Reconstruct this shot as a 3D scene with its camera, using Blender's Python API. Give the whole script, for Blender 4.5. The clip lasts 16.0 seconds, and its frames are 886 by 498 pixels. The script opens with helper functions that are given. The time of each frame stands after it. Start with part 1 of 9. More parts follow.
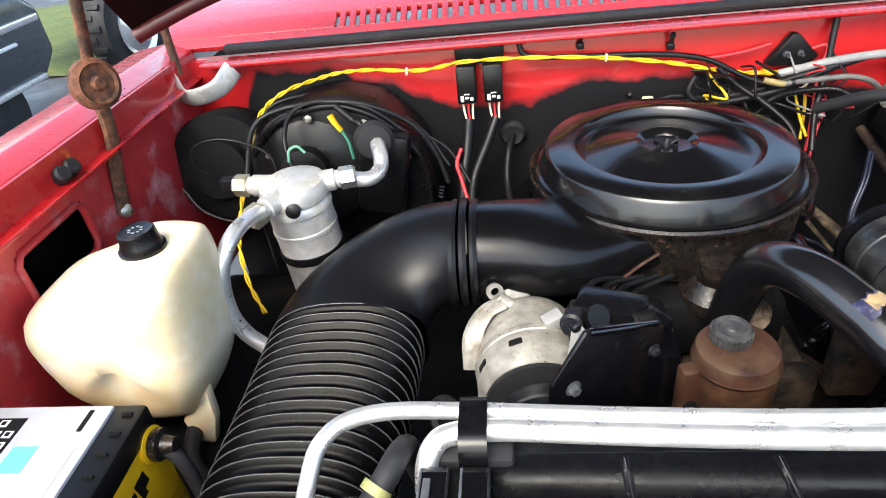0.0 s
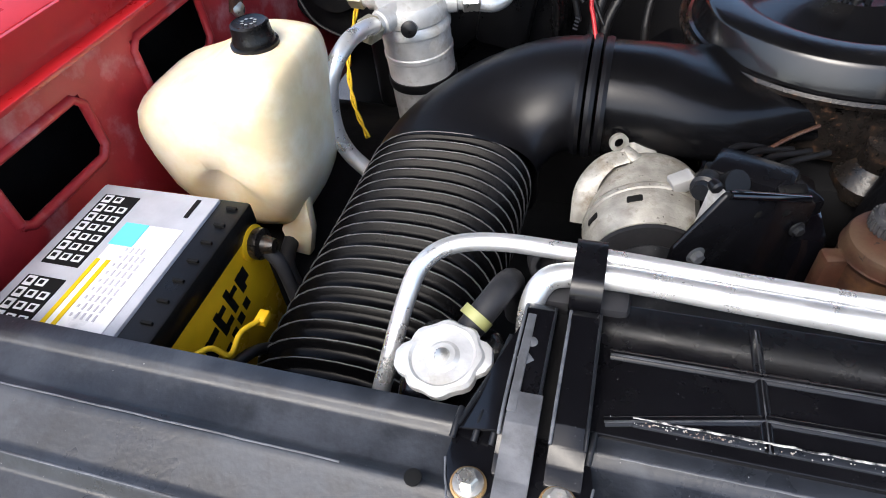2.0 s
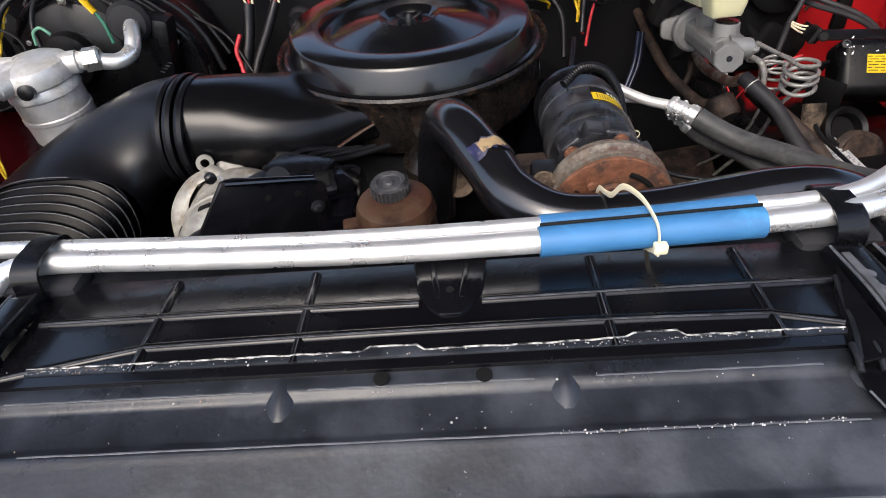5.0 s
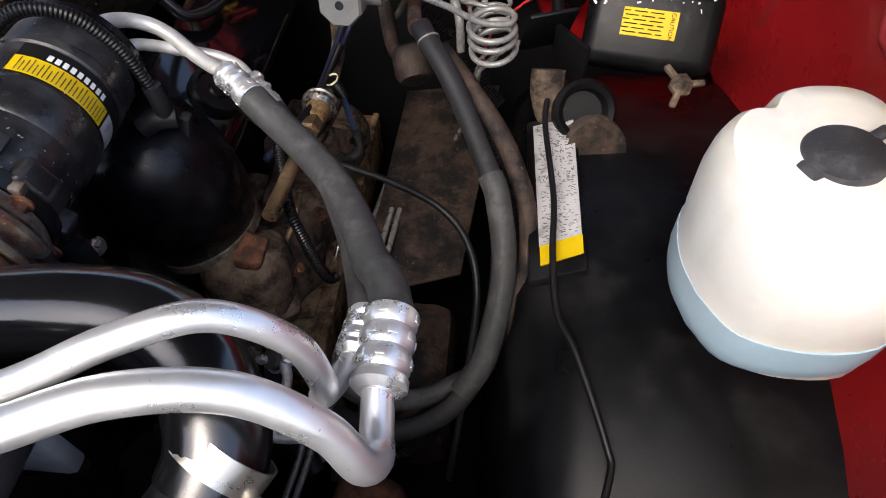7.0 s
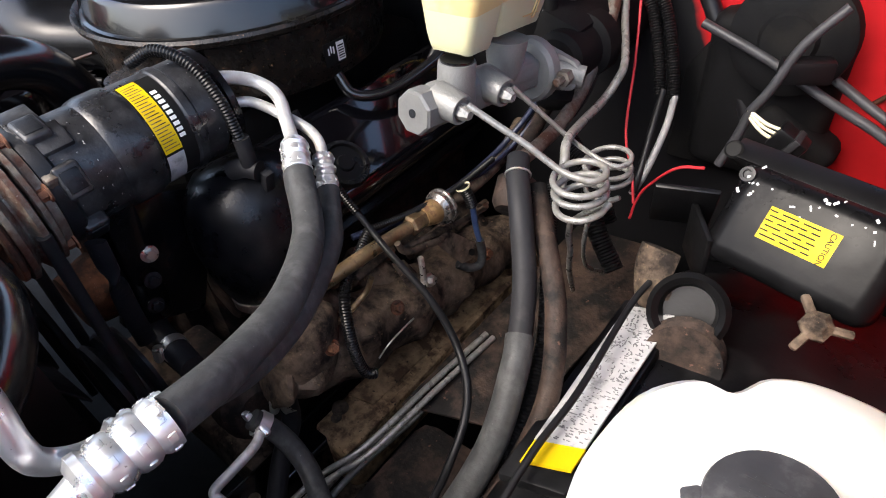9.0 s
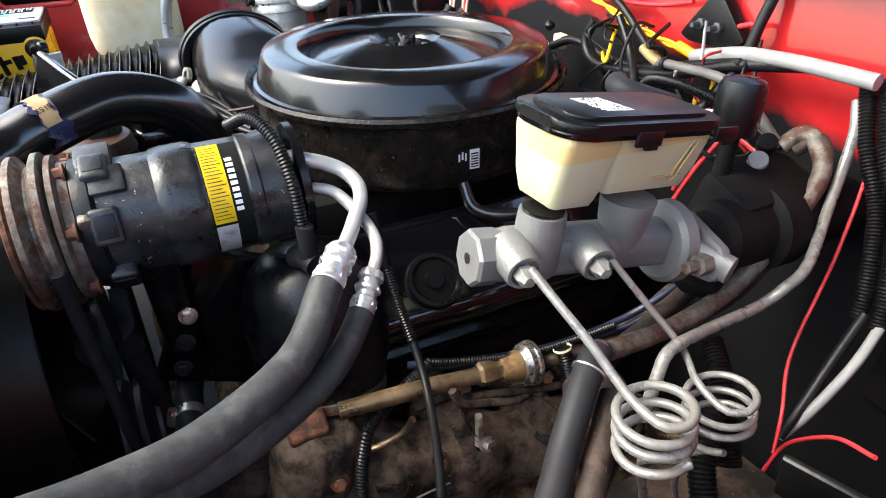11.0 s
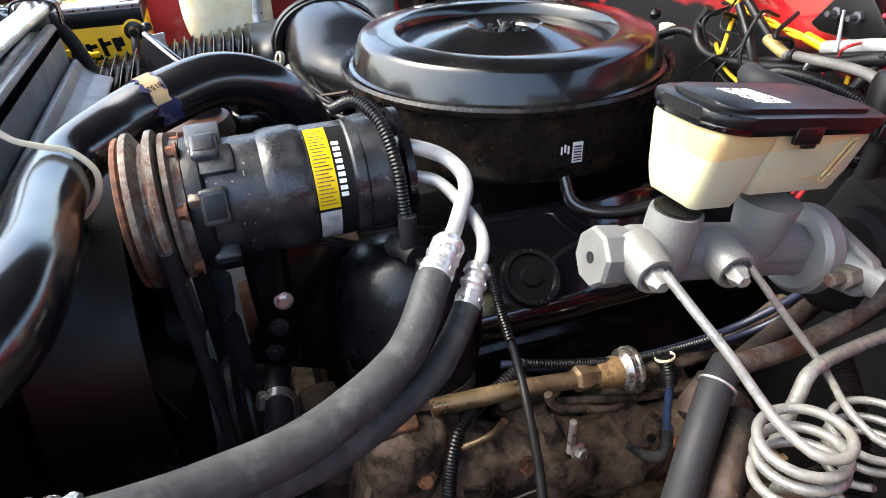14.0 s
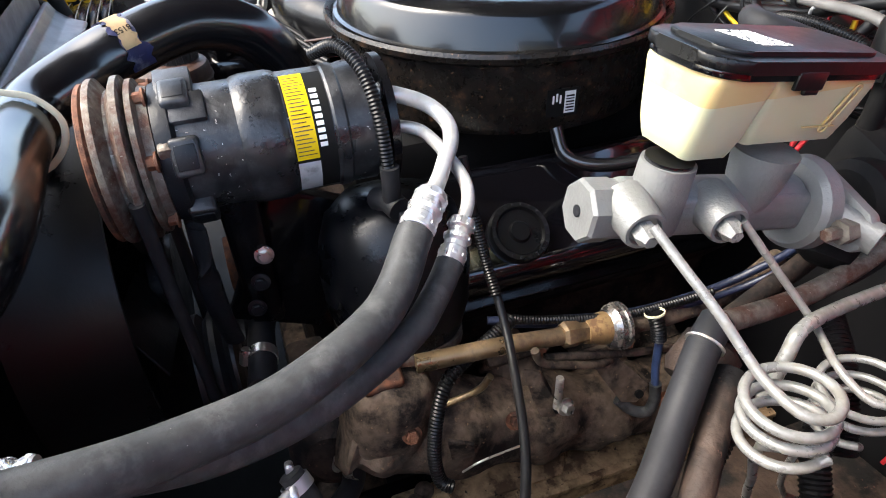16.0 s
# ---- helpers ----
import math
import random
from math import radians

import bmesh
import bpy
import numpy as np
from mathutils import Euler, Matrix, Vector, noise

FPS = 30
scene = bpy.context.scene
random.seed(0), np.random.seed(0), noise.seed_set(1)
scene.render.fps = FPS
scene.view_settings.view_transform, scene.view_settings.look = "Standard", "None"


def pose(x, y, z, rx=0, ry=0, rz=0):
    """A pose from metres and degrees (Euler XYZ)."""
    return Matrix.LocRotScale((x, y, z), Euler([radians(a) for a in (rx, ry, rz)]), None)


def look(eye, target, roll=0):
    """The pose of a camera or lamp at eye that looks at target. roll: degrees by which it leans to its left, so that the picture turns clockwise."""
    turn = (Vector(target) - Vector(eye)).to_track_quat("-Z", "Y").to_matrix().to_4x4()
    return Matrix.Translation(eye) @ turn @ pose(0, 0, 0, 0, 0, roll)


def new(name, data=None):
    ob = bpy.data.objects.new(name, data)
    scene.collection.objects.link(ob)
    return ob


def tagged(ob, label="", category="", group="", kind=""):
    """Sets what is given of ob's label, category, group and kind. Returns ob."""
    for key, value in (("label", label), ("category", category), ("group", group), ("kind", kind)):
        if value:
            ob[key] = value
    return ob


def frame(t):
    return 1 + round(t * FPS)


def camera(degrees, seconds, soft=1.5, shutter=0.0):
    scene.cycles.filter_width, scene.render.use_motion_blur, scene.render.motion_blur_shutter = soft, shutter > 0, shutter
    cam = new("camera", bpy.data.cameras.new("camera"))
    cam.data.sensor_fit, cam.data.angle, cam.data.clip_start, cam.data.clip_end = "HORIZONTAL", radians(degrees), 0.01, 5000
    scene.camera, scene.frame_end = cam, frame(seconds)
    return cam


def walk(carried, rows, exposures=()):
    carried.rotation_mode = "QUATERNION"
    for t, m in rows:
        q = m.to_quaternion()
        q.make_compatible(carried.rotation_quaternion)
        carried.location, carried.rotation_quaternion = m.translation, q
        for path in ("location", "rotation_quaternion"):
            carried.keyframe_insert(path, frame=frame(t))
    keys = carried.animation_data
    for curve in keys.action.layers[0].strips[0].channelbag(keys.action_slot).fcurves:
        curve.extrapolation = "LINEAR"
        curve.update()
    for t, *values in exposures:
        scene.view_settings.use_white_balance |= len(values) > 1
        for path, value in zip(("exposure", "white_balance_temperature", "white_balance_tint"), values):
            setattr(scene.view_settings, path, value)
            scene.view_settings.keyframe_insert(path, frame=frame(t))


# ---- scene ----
cam = camera(71.1, 16.0, 1.0)
PATH = [
    (0, (-0.245, -0.914, 1.562), (-0.47, 0.737, 0.457), -7.0),
    (0.5, (-0.24, -0.915, 1.583), (-0.515, 0.687, 0.418), -4.6),
    (1, (-0.232, -0.918, 1.57), (-0.503, 0.619, 0.32), -4.0),
    (1.5, (-0.249, -0.892, 1.539), (-0.558, 0.61, 0.256), -2.5),
    (2, (-0.282, -0.9, 1.508), (-0.755, 0.428, 0.089), -6.2),
    (2.5, (-0.274, -0.895, 1.496), (-0.732, 0.387, 0.031), -8.6),
    (3, (-0.211, -0.881, 1.479), (-0.64, 0.405, 0.008), -12.1),
    (3.5, (-0.118, -0.839, 1.46), (-0.396, 0.474, -0.022), -10.2),
    (4, (-0.035, -0.798, 1.444), (-0.309, 0.589, 0.029), -8.5),
    (4.5, (-0.001, -0.879, 1.459), (-0.265, 0.596, 0.134), -9.0),
    (5, (0.082, -0.966, 1.477), (-0.025, 0.555, 0.182), -6.2),
    (5.2, (0.184, -0.958, 1.48), (0.078, 0.56, 0.182), -6.2),
    (7.3, (0.632, -0.621, 1.377), (0.452, 0.537, -0.243), 0.0),
    (7.5, (0.668, -0.614, 1.365), (0.301, 0.501, -0.254), -3.0),
    (8, (0.789, -0.598, 1.38), (-0.021, 0.319, -0.202), -11.3),
    (8.5, (0.791, -0.601, 1.389), (-0.047, 0.607, 0.033), -4.1),
    (9, (0.796, -0.501, 1.363), (-0.216, 0.608, 0.042), -5.8),
    (9.5, (0.816, -0.388, 1.356), (-0.432, 0.527, 0.089), -7.2),
    (9.7, (0.831, -0.373, 1.345), (-0.52, 0.529, 0.178), -8.1),
    (11.8, (0.756, -0.303, 1.318), (-0.837, 0.299, 0.27), -0.4),
    (12, (0.756, -0.314, 1.312), (-0.852, 0.277, 0.28), -1.3),
    (12.5, (0.749, -0.332, 1.311), (-0.863, 0.249, 0.278), -1.3),
    (13, (0.746, -0.337, 1.317), (-0.868, 0.244, 0.288), -1.6),
    (13.5, (0.744, -0.345, 1.323), (-0.87, 0.214, 0.281), -2.0),
    (14, (0.744, -0.347, 1.32), (-0.852, 0.196, 0.243), -2.0),
    (14.5, (0.744, -0.352, 1.323), (-0.848, 0.174, 0.232), -1.8),
    (15, (0.736, -0.353, 1.321), (-0.837, 0.154, 0.195), -2.0),
    (15.5, (0.735, -0.343, 1.321), (-0.813, 0.164, 0.161), -3.1),
    (16, (0.734, -0.332, 1.309), (-0.781, 0.188, 0.112), -1.8),
]
walk(cam, [(t, look(eye, target, roll)) for t, eye, target, roll in PATH],
     [(0.0, 2.12, 6500, 4), (1.0, 2.05, 6500, 5), (2.0, 1.66, 6250, 8), (3.0, 1.06, 6200, 8), (4.0, 1.02, 6250, 8), (5.2, 1.40, 6500, 10), (7.3, 1.42, 6500, 10), (8.5, 1.95, 6500, 10), (9.7, 2.28, 6500, 6), (11.8, 2.64, 6500, 3), (16.0, 2.72, 6500, 5)])

# ---- world, sun, exposure ----
world = bpy.data.worlds.new("sky")
scene.world = world
world.use_nodes = True
wn = world.node_tree.nodes
sky = wn.new("ShaderNodeTexSky")
sky.sky_type, sky.sun_disc = "NISHITA", False
sky.sun_elevation, sky.sun_rotation = radians(52), radians(200)
sky.air_density, sky.dust_density, sky.ozone_density = 1.0, 4.0, 1.0
wn["Background"].inputs["Strength"].default_value = 0.15
world.node_tree.links.new(sky.outputs[0], wn["Background"].inputs["Color"])
sun_data = bpy.data.lights.new("sun", "SUN")
sun_data.energy, sun_data.angle, sun_data.color = 0.5, radians(30), (1.0, 0.98, 0.95)
sun = new("sun", sun_data)
sun.matrix_world = look((-1.2, -3.4, 4.4), (0, 0, 0))


# ---- materials ----
def make(name, color, rough=0.5, metal=0.0, vary=0.25, scale=40.0, stain=None, stain_at=0.6, stain_scale=9.0,
         bump=0.15, bump_scale=220.0, rough_vary=0.15, clear=0.0, sub=0.0, spec=0.5, speck=None, speck_at=0.70, speck_scale=420.0):
    """A surface with grain, broad mottling, an optional stain colour and a fine relief."""
    m = bpy.data.materials.new(name)
    m.use_nodes = True
    n, l = m.node_tree.nodes, m.node_tree.links
    b = n["Principled BSDF"]
    co = n.new("ShaderNodeTexCoord")
    fine, broad = n.new("ShaderNodeTexNoise"), n.new("ShaderNodeTexNoise")
    fine.inputs["Scale"].default_value, fine.inputs["Detail"].default_value = scale, 8
    broad.inputs["Scale"].default_value, broad.inputs["Detail"].default_value = stain_scale, 6
    broad.inputs["Roughness"].default_value = 0.65
    for t in (fine, broad):
        l.new(co.outputs["Object"], t.inputs["Vector"])
    ramp = n.new("ShaderNodeMapRange")
    ramp.inputs[1].default_value, ramp.inputs[2].default_value = 0.3, 0.7
    ramp.inputs[3].default_value, ramp.inputs[4].default_value = 1 - vary, 1 + vary
    l.new(fine.outputs[0], ramp.inputs[0])
    tint = n.new("ShaderNodeVectorMath")
    tint.operation = "SCALE"
    tint.inputs[0].default_value = color
    l.new(ramp.outputs[0], tint.inputs["Scale"])
    out = tint.outputs[0]
    if stain:
        mask = n.new("ShaderNodeMapRange")
        mask.inputs[1].default_value, mask.inputs[2].default_value = stain_at - 0.07, stain_at + 0.07
        l.new(broad.outputs[0], mask.inputs[0])
        mix = n.new("ShaderNodeMix")
        mix.data_type = "RGBA"
        l.new(mask.outputs[0], mix.inputs[0])
        l.new(out, mix.inputs[6])
        mix.inputs[7].default_value = (*stain, 1)
        out = mix.outputs[2]
        if metal:
            dull = n.new("ShaderNodeMapRange")
            dull.inputs[3].default_value, dull.inputs[4].default_value = metal, 0.0
            l.new(mask.outputs[0], dull.inputs[0])
            l.new(dull.outputs[0], b.inputs["Metallic"])
    if speck:
        dot, few = n.new("ShaderNodeTexNoise"), n.new("ShaderNodeMapRange")
        dot.inputs["Scale"].default_value, dot.inputs["Detail"].default_value, dot.inputs["Roughness"].default_value = speck_scale, 3, 0.6
        l.new(co.outputs["Object"], dot.inputs["Vector"])
        few.inputs[1].default_value, few.inputs[2].default_value = speck_at, speck_at + 0.05
        l.new(dot.outputs[0], few.inputs[0])
        put = n.new("ShaderNodeMix")
        put.data_type = "RGBA"
        l.new(few.outputs[0], put.inputs[0])
        l.new(out, put.inputs[6])
        put.inputs[7].default_value = (*speck, 1)
        out = put.outputs[2]
    l.new(out, b.inputs["Base Color"])
    rr = n.new("ShaderNodeMapRange")
    rr.inputs[1].default_value, rr.inputs[2].default_value = 0.3, 0.7
    rr.inputs[3].default_value, rr.inputs[4].default_value = max(rough - rough_vary, 0.03), min(rough + rough_vary, 1)
    l.new(broad.outputs[0], rr.inputs[0])
    l.new(rr.outputs[0], b.inputs["Roughness"])
    if not (stain and metal):
        b.inputs["Metallic"].default_value = metal
    b.inputs["Specular IOR Level"].default_value = spec
    if clear:
        b.inputs["Coat Weight"].default_value, b.inputs["Coat Roughness"].default_value = clear, 0.05
    if sub:
        b.inputs["Subsurface Weight"].default_value = sub
        b.inputs["Subsurface Radius"].default_value = (0.03, 0.02, 0.01)
    if bump:
        grain, bm_ = n.new("ShaderNodeTexNoise"), n.new("ShaderNodeBump")
        grain.inputs["Scale"].default_value, grain.inputs["Detail"].default_value = bump_scale, 4
        bm_.inputs["Strength"].default_value, bm_.inputs["Distance"].default_value = bump, 0.002
        l.new(co.outputs["Object"], grain.inputs["Vector"])
        l.new(grain.outputs[0], bm_.inputs["Height"])
        l.new(bm_.outputs[0], b.inputs["Normal"])
    return m


RED = make("red_paint", (0.40, 0.012, 0.015), 0.3, vary=0.06, stain=(0.30, 0.03, 0.03), stain_at=0.72, bump=0.03, clear=0.6)
RED_DULL = make("dusty_red_paint", (0.40, 0.028, 0.034), 0.42, vary=0.12, stain=(0.56, 0.26, 0.27), stain_at=0.60, stain_scale=7, bump=0.06)
BLACK_PAINT = make("black_enamel", (0.0035, 0.0035, 0.0045), 0.24, vary=0.2, stain=(0.012, 0.012, 0.013), stain_at=0.72, bump=0.05, clear=0.1, spec=0.3, speck=(0.07, 0.07, 0.072), speck_at=0.71)
BLACK_GLOSS = make("black_gloss_enamel", (0.002, 0.002, 0.003), 0.12, vary=0.1, bump=0.015, clear=0.7, rough_vary=0.04, speck=(0.03, 0.03, 0.032), speck_at=0.73)
BLACK_DUSTY = make("dusty_black_steel", (0.009, 0.0098, 0.012), 0.42, vary=0.4, scale=60, stain=(0.026, 0.027, 0.030), stain_at=0.62, stain_scale=24, bump=0.2, spec=0.24, speck=(0.10, 0.10, 0.10), speck_at=0.68)
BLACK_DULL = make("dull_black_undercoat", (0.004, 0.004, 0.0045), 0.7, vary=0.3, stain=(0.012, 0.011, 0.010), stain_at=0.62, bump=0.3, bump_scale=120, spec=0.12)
PLASTIC = make("black_plastic", (0.0045, 0.0045, 0.005), 0.34, vary=0.15, stain=(0.013, 0.013, 0.014), stain_at=0.7, bump=0.08, spec=0.27)
RUBBER = make("grey_black_rubber", (0.016, 0.016, 0.018), 0.58, vary=0.15, scale=90, stain=(0.05, 0.05, 0.05), stain_at=0.66, bump=0.1, spec=0.25)
RUBBER_GLOSS = make("shiny_black_rubber", (0.005, 0.005, 0.006), 0.18, spec=0.9, vary=0.2, stain=(0.02, 0.02, 0.02), stain_at=0.76, bump=0.03, bump_scale=500, rough_vary=0.08)
ALU = make("bright_aluminium_tube", (0.76, 0.76, 0.755), 0.34, 0.78, vary=0.08, stain=(0.46, 0.45, 0.43), stain_at=0.70, stain_scale=30, bump=0.05, speck=(0.30, 0.29, 0.28), speck_at=0.70, speck_scale=200)
ALU_DULL = make("oxidised_aluminium", (0.56, 0.555, 0.54), 0.46, 0.55, vary=0.18, stain=(0.34, 0.31, 0.26), stain_at=0.60, stain_scale=25, bump=0.14)
CAST = make("cast_aluminium", (0.33, 0.315, 0.28), 0.5, 0.4, vary=0.35, stain=(0.17, 0.145, 0.11), stain_at=0.58, stain_scale=30, bump=0.35, speck=(0.07, 0.06, 0.05), speck_at=0.66, speck_scale=160)
CAST_GREY = make("grey_cast_metal", (0.175, 0.175, 0.168), 0.5, 0.3, vary=0.14, stain=(0.12, 0.117, 0.113), stain_at=0.66, bump=0.25, bump_scale=400)
STEEL = make("zinc_plated_steel", (0.62, 0.60, 0.55), 0.35, 0.9, vary=0.15, stain=(0.30, 0.22, 0.14), stain_at=0.64, stain_scale=60, bump=0.1)
RUST = make("rusty_steel", (0.15, 0.062, 0.034), 0.75, vary=0.4, scale=90, stain=(0.06, 0.034, 0.025), stain_at=0.54, stain_scale=40, bump=0.6, spec=0.25, speck=(0.26, 0.15, 0.10), speck_at=0.66, speck_scale=300)
RUST_PAINT = make("black_paint_gone_rusty", (0.0095, 0.0078, 0.0068), 0.3, vary=0.4, stain=(0.080, 0.042, 0.023), stain_at=0.645, stain_scale=75, bump=0.24, spec=0.34, speck=(0.16, 0.09, 0.05), speck_at=0.665, speck_scale=230)
BROWN = make("grimy_brown_iron", (0.12, 0.088, 0.063), 0.78, vary=0.45, scale=80, stain=(0.018, 0.014, 0.012), stain_at=0.54, stain_scale=26, bump=0.9, bump_scale=120, spec=0.2, speck=(0.22, 0.15, 0.09), speck_at=0.66, speck_scale=150)
BROWN_DARK = make("dark_greasy_iron", (0.044, 0.029, 0.022), 0.7, vary=0.4, scale=50, stain=(0.008, 0.007, 0.007), stain_at=0.5, stain_scale=22, bump=0.8, bump_scale=120, spec=0.25, speck=(0.10, 0.055, 0.04), speck_at=0.66, speck_scale=140)
COPPER = make("weathered_copper_red_paint", (0.044, 0.019, 0.012), 0.46, vary=0.5, stain=(0.062, 0.036, 0.021), stain_at=0.55, stain_scale=32, bump=0.2, spec=0.35, speck=(0.015, 0.01, 0.008), speck_at=0.66, speck_scale=120)
SNORKEL = make("black_enamelled_snorkel", (0.003, 0.003, 0.0035), 0.23, vary=0.25, stain=(0.010, 0.008, 0.007), stain_at=0.66, bump=0.04, rough_vary=0.05, spec=0.3, speck=(0.05, 0.04, 0.035), speck_at=0.72)
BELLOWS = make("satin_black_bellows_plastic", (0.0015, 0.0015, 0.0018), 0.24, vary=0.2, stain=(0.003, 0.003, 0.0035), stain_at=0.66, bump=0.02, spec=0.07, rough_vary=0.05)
CREST = make("rubbed_rib_edge_glint", (0.045, 0.045, 0.048), 0.3, vary=0.2, bump=0, spec=0.6)
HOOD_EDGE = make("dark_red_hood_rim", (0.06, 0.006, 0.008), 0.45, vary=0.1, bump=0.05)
TAN_RUST = make("flaking_tan_rust", (0.36, 0.235, 0.13), 0.8, vary=0.4, scale=70, stain=(0.11, 0.065, 0.038), stain_at=0.53, stain_scale=34, bump=0.9, bump_scale=130, spec=0.2, speck=(0.045, 0.03, 0.02), speck_at=0.64, speck_scale=120)
COMP = make("dusty_compressor_paint", (0.014, 0.0142, 0.0158), 0.34, vary=0.4, scale=90, stain=(0.044, 0.044, 0.046), stain_at=0.58, stain_scale=30, bump=0.2, spec=0.5, speck=(0.18, 0.18, 0.175), speck_at=0.69, speck_scale=300)
HOSE = make("dusty_grey_hose_rubber", (0.046, 0.047, 0.047), 0.55, vary=0.25, scale=120, stain=(0.082, 0.082, 0.080), stain_at=0.6, stain_scale=30, bump=0.25, spec=0.25, speck=(0.20, 0.19, 0.175), speck_at=0.71, speck_scale=380)
# grey for painted crease highlights as well as worn bare edges
CREASE = make("worn_edge_and_highlight", (0.085, 0.09, 0.10), 0.5, vary=0.4, scale=80, stain=(0.05, 0.05, 0.055), stain_at=0.62, stain_scale=20, bump=0.1, spec=0.45)
FLUID = make("blue_grey_fluid_in_plastic", (0.30, 0.42, 0.50), 0.42, vary=0.04, stain=(0.36, 0.47, 0.53), stain_at=0.55, stain_scale=5, bump=0.02)
ELBOW = make("satin_black_duct_plastic", (0.0045, 0.0045, 0.0055), 0.34, vary=0.12, stain=(0.010, 0.010, 0.011), stain_at=0.66, bump=0.04, spec=0.25, rough_vary=0.06)
LID = make("black_satin_lid_enamel", (0.0035, 0.0035, 0.004), 0.2, vary=0.25, stain=(0.009, 0.0085, 0.008), stain_at=0.64, stain_scale=14, bump=0.025, clear=0.25, rough_vary=0.08, spec=0.5, speck=(0.05, 0.05, 0.05), speck_at=0.72)
LINER = make("oily_black_liner_plastic", (0.0032, 0.0034, 0.0042), 0.34, vary=0.4, stain=(0.012, 0.012, 0.013), stain_at=0.6, stain_scale=9, bump=0.06, rough_vary=0.15, spec=0.2)
COPPER_TAN = make("tan_rubbed_copper_paint", (0.080, 0.040, 0.020), 0.5, vary=0.5, scale=50, stain=(0.042, 0.019, 0.012), stain_at=0.5, stain_scale=28, bump=0.25, spec=0.3, speck=(0.02, 0.013, 0.01), speck_at=0.66, speck_scale=110)
FLUID_AMBER = make("amber_fluid_behind_plastic", (0.26, 0.22, 0.12), 0.4, vary=0.15, bump=0.02)
CAP_DUST = make("dusty_grey_black_cap_plastic", (0.035, 0.035, 0.038), 0.5, vary=0.3, stain=(0.075, 0.074, 0.074), stain_at=0.55, stain_scale=40, bump=0.1, spec=0.3)
SUPPORT = make("slate_black_dusty_steel", (0.0135, 0.0155, 0.0198), 0.36, vary=0.4, scale=45, stain=(0.033, 0.037, 0.045), stain_at=0.57, stain_scale=12, bump=0.12, spec=0.40, speck=(0.22, 0.21, 0.20), speck_at=0.725, speck_scale=260)
SHROUD = make("dusty_sky_lit_shroud_plastic", (0.21, 0.215, 0.23), 0.42, vary=0.2, stain=(0.15, 0.152, 0.165), stain_at=0.58, stain_scale=12, bump=0.08, spec=0.5)
BAND = make("bright_steel_band", (0.52, 0.49, 0.43), 0.32, 0.9, vary=0.12, stain=(0.36, 0.31, 0.24), stain_at=0.62, stain_scale=40, bump=0.05)
FIN = make("grey_fin_edge", (0.06, 0.062, 0.07), 0.45, 0.3, vary=0.2, bump=0.05)
ZINC = make("grey_coated_steel_pipe", (0.23, 0.226, 0.212), 0.33, 0.35, vary=0.2, scale=160, stain=(0.16, 0.15, 0.13), stain_at=0.58, stain_scale=60, bump=0.12)
WORN_TAN = make("worn_rust_stained_steel", (0.15, 0.132, 0.11), 0.55, 0.3, vary=0.45, scale=110, stain=(0.075, 0.034, 0.022), stain_at=0.52, stain_scale=40, bump=0.5, spec=0.3, speck=(0.27, 0.25, 0.22), speck_at=0.66, speck_scale=260)
BRASS = make("old_brass", (0.29, 0.205, 0.115), 0.36, 0.8, vary=0.3, stain=(0.13, 0.08, 0.045), stain_at=0.56, stain_scale=40, bump=0.1)
JUG = make("yellowed_translucent_plastic", (0.74, 0.62, 0.39), 0.45, vary=0.05, stain=(0.84, 0.78, 0.62), stain_at=0.52, stain_scale=6, bump=0.04, sub=0.35)
JUG_WHITE = make("white_translucent_plastic", (0.64, 0.625, 0.57), 0.42, vary=0.05, stain=(0.70, 0.69, 0.65), stain_at=0.55, stain_scale=5, bump=0.03, sub=0.35)
CREAM = make("cream_plastic", (0.50, 0.42, 0.235), 0.42, vary=0.06, stain=(0.50, 0.37, 0.16), stain_at=0.5, stain_scale=14, bump=0.04, sub=0.2)
CREAM_FULL = make("cream_plastic_with_fluid_behind", (0.46, 0.455, 0.30), 0.4, vary=0.05, stain=(0.48, 0.46, 0.28), stain_at=0.5, stain_scale=9, bump=0.04, sub=0.2)
YELLOW = make("yellow_plastic", (0.75, 0.44, 0.01), 0.35, vary=0.06, stain=(0.55, 0.32, 0.02), stain_at=0.72, bump=0.04)
YELLOW_WIRE = make("yellow_insulation", (0.78, 0.50, 0.02), 0.45, vary=0.08, bump=0, spec=0.3)
GREY_TOP = make("grey_battery_plastic", (0.40, 0.41, 0.45), 0.42, vary=0.08, stain=(0.28, 0.28, 0.30), stain_at=0.7, bump=0.1)
WHITE = make("white_print", (0.75, 0.75, 0.75), 0.5, vary=0.05, stain=(0.55, 0.55, 0.54), stain_at=0.62, stain_scale=30, bump=0)
BLUE = make("blue_foam_sleeve", (0.035, 0.15, 0.33), 0.55, vary=0.08, stain=(0.07, 0.32, 0.58), stain_at=0.6, bump=0.06)
BLUE_LEAD = make("blue_lead", (0.05, 0.085, 0.19), 0.45, vary=0.25, bump=0)
BLUE_WIRE = make("blue_grey_wire", (0.010, 0.014, 0.034), 0.42, vary=0.3, bump=0, speck=(0.10, 0.10, 0.11), speck_at=0.68)
LABEL_YELLOW = make("yellow_label", (0.60, 0.42, 0.004), 0.45, vary=0.06, stain=(0.42, 0.28, 0.01), stain_at=0.7, stain_scale=30, bump=0.02, spec=0.2)
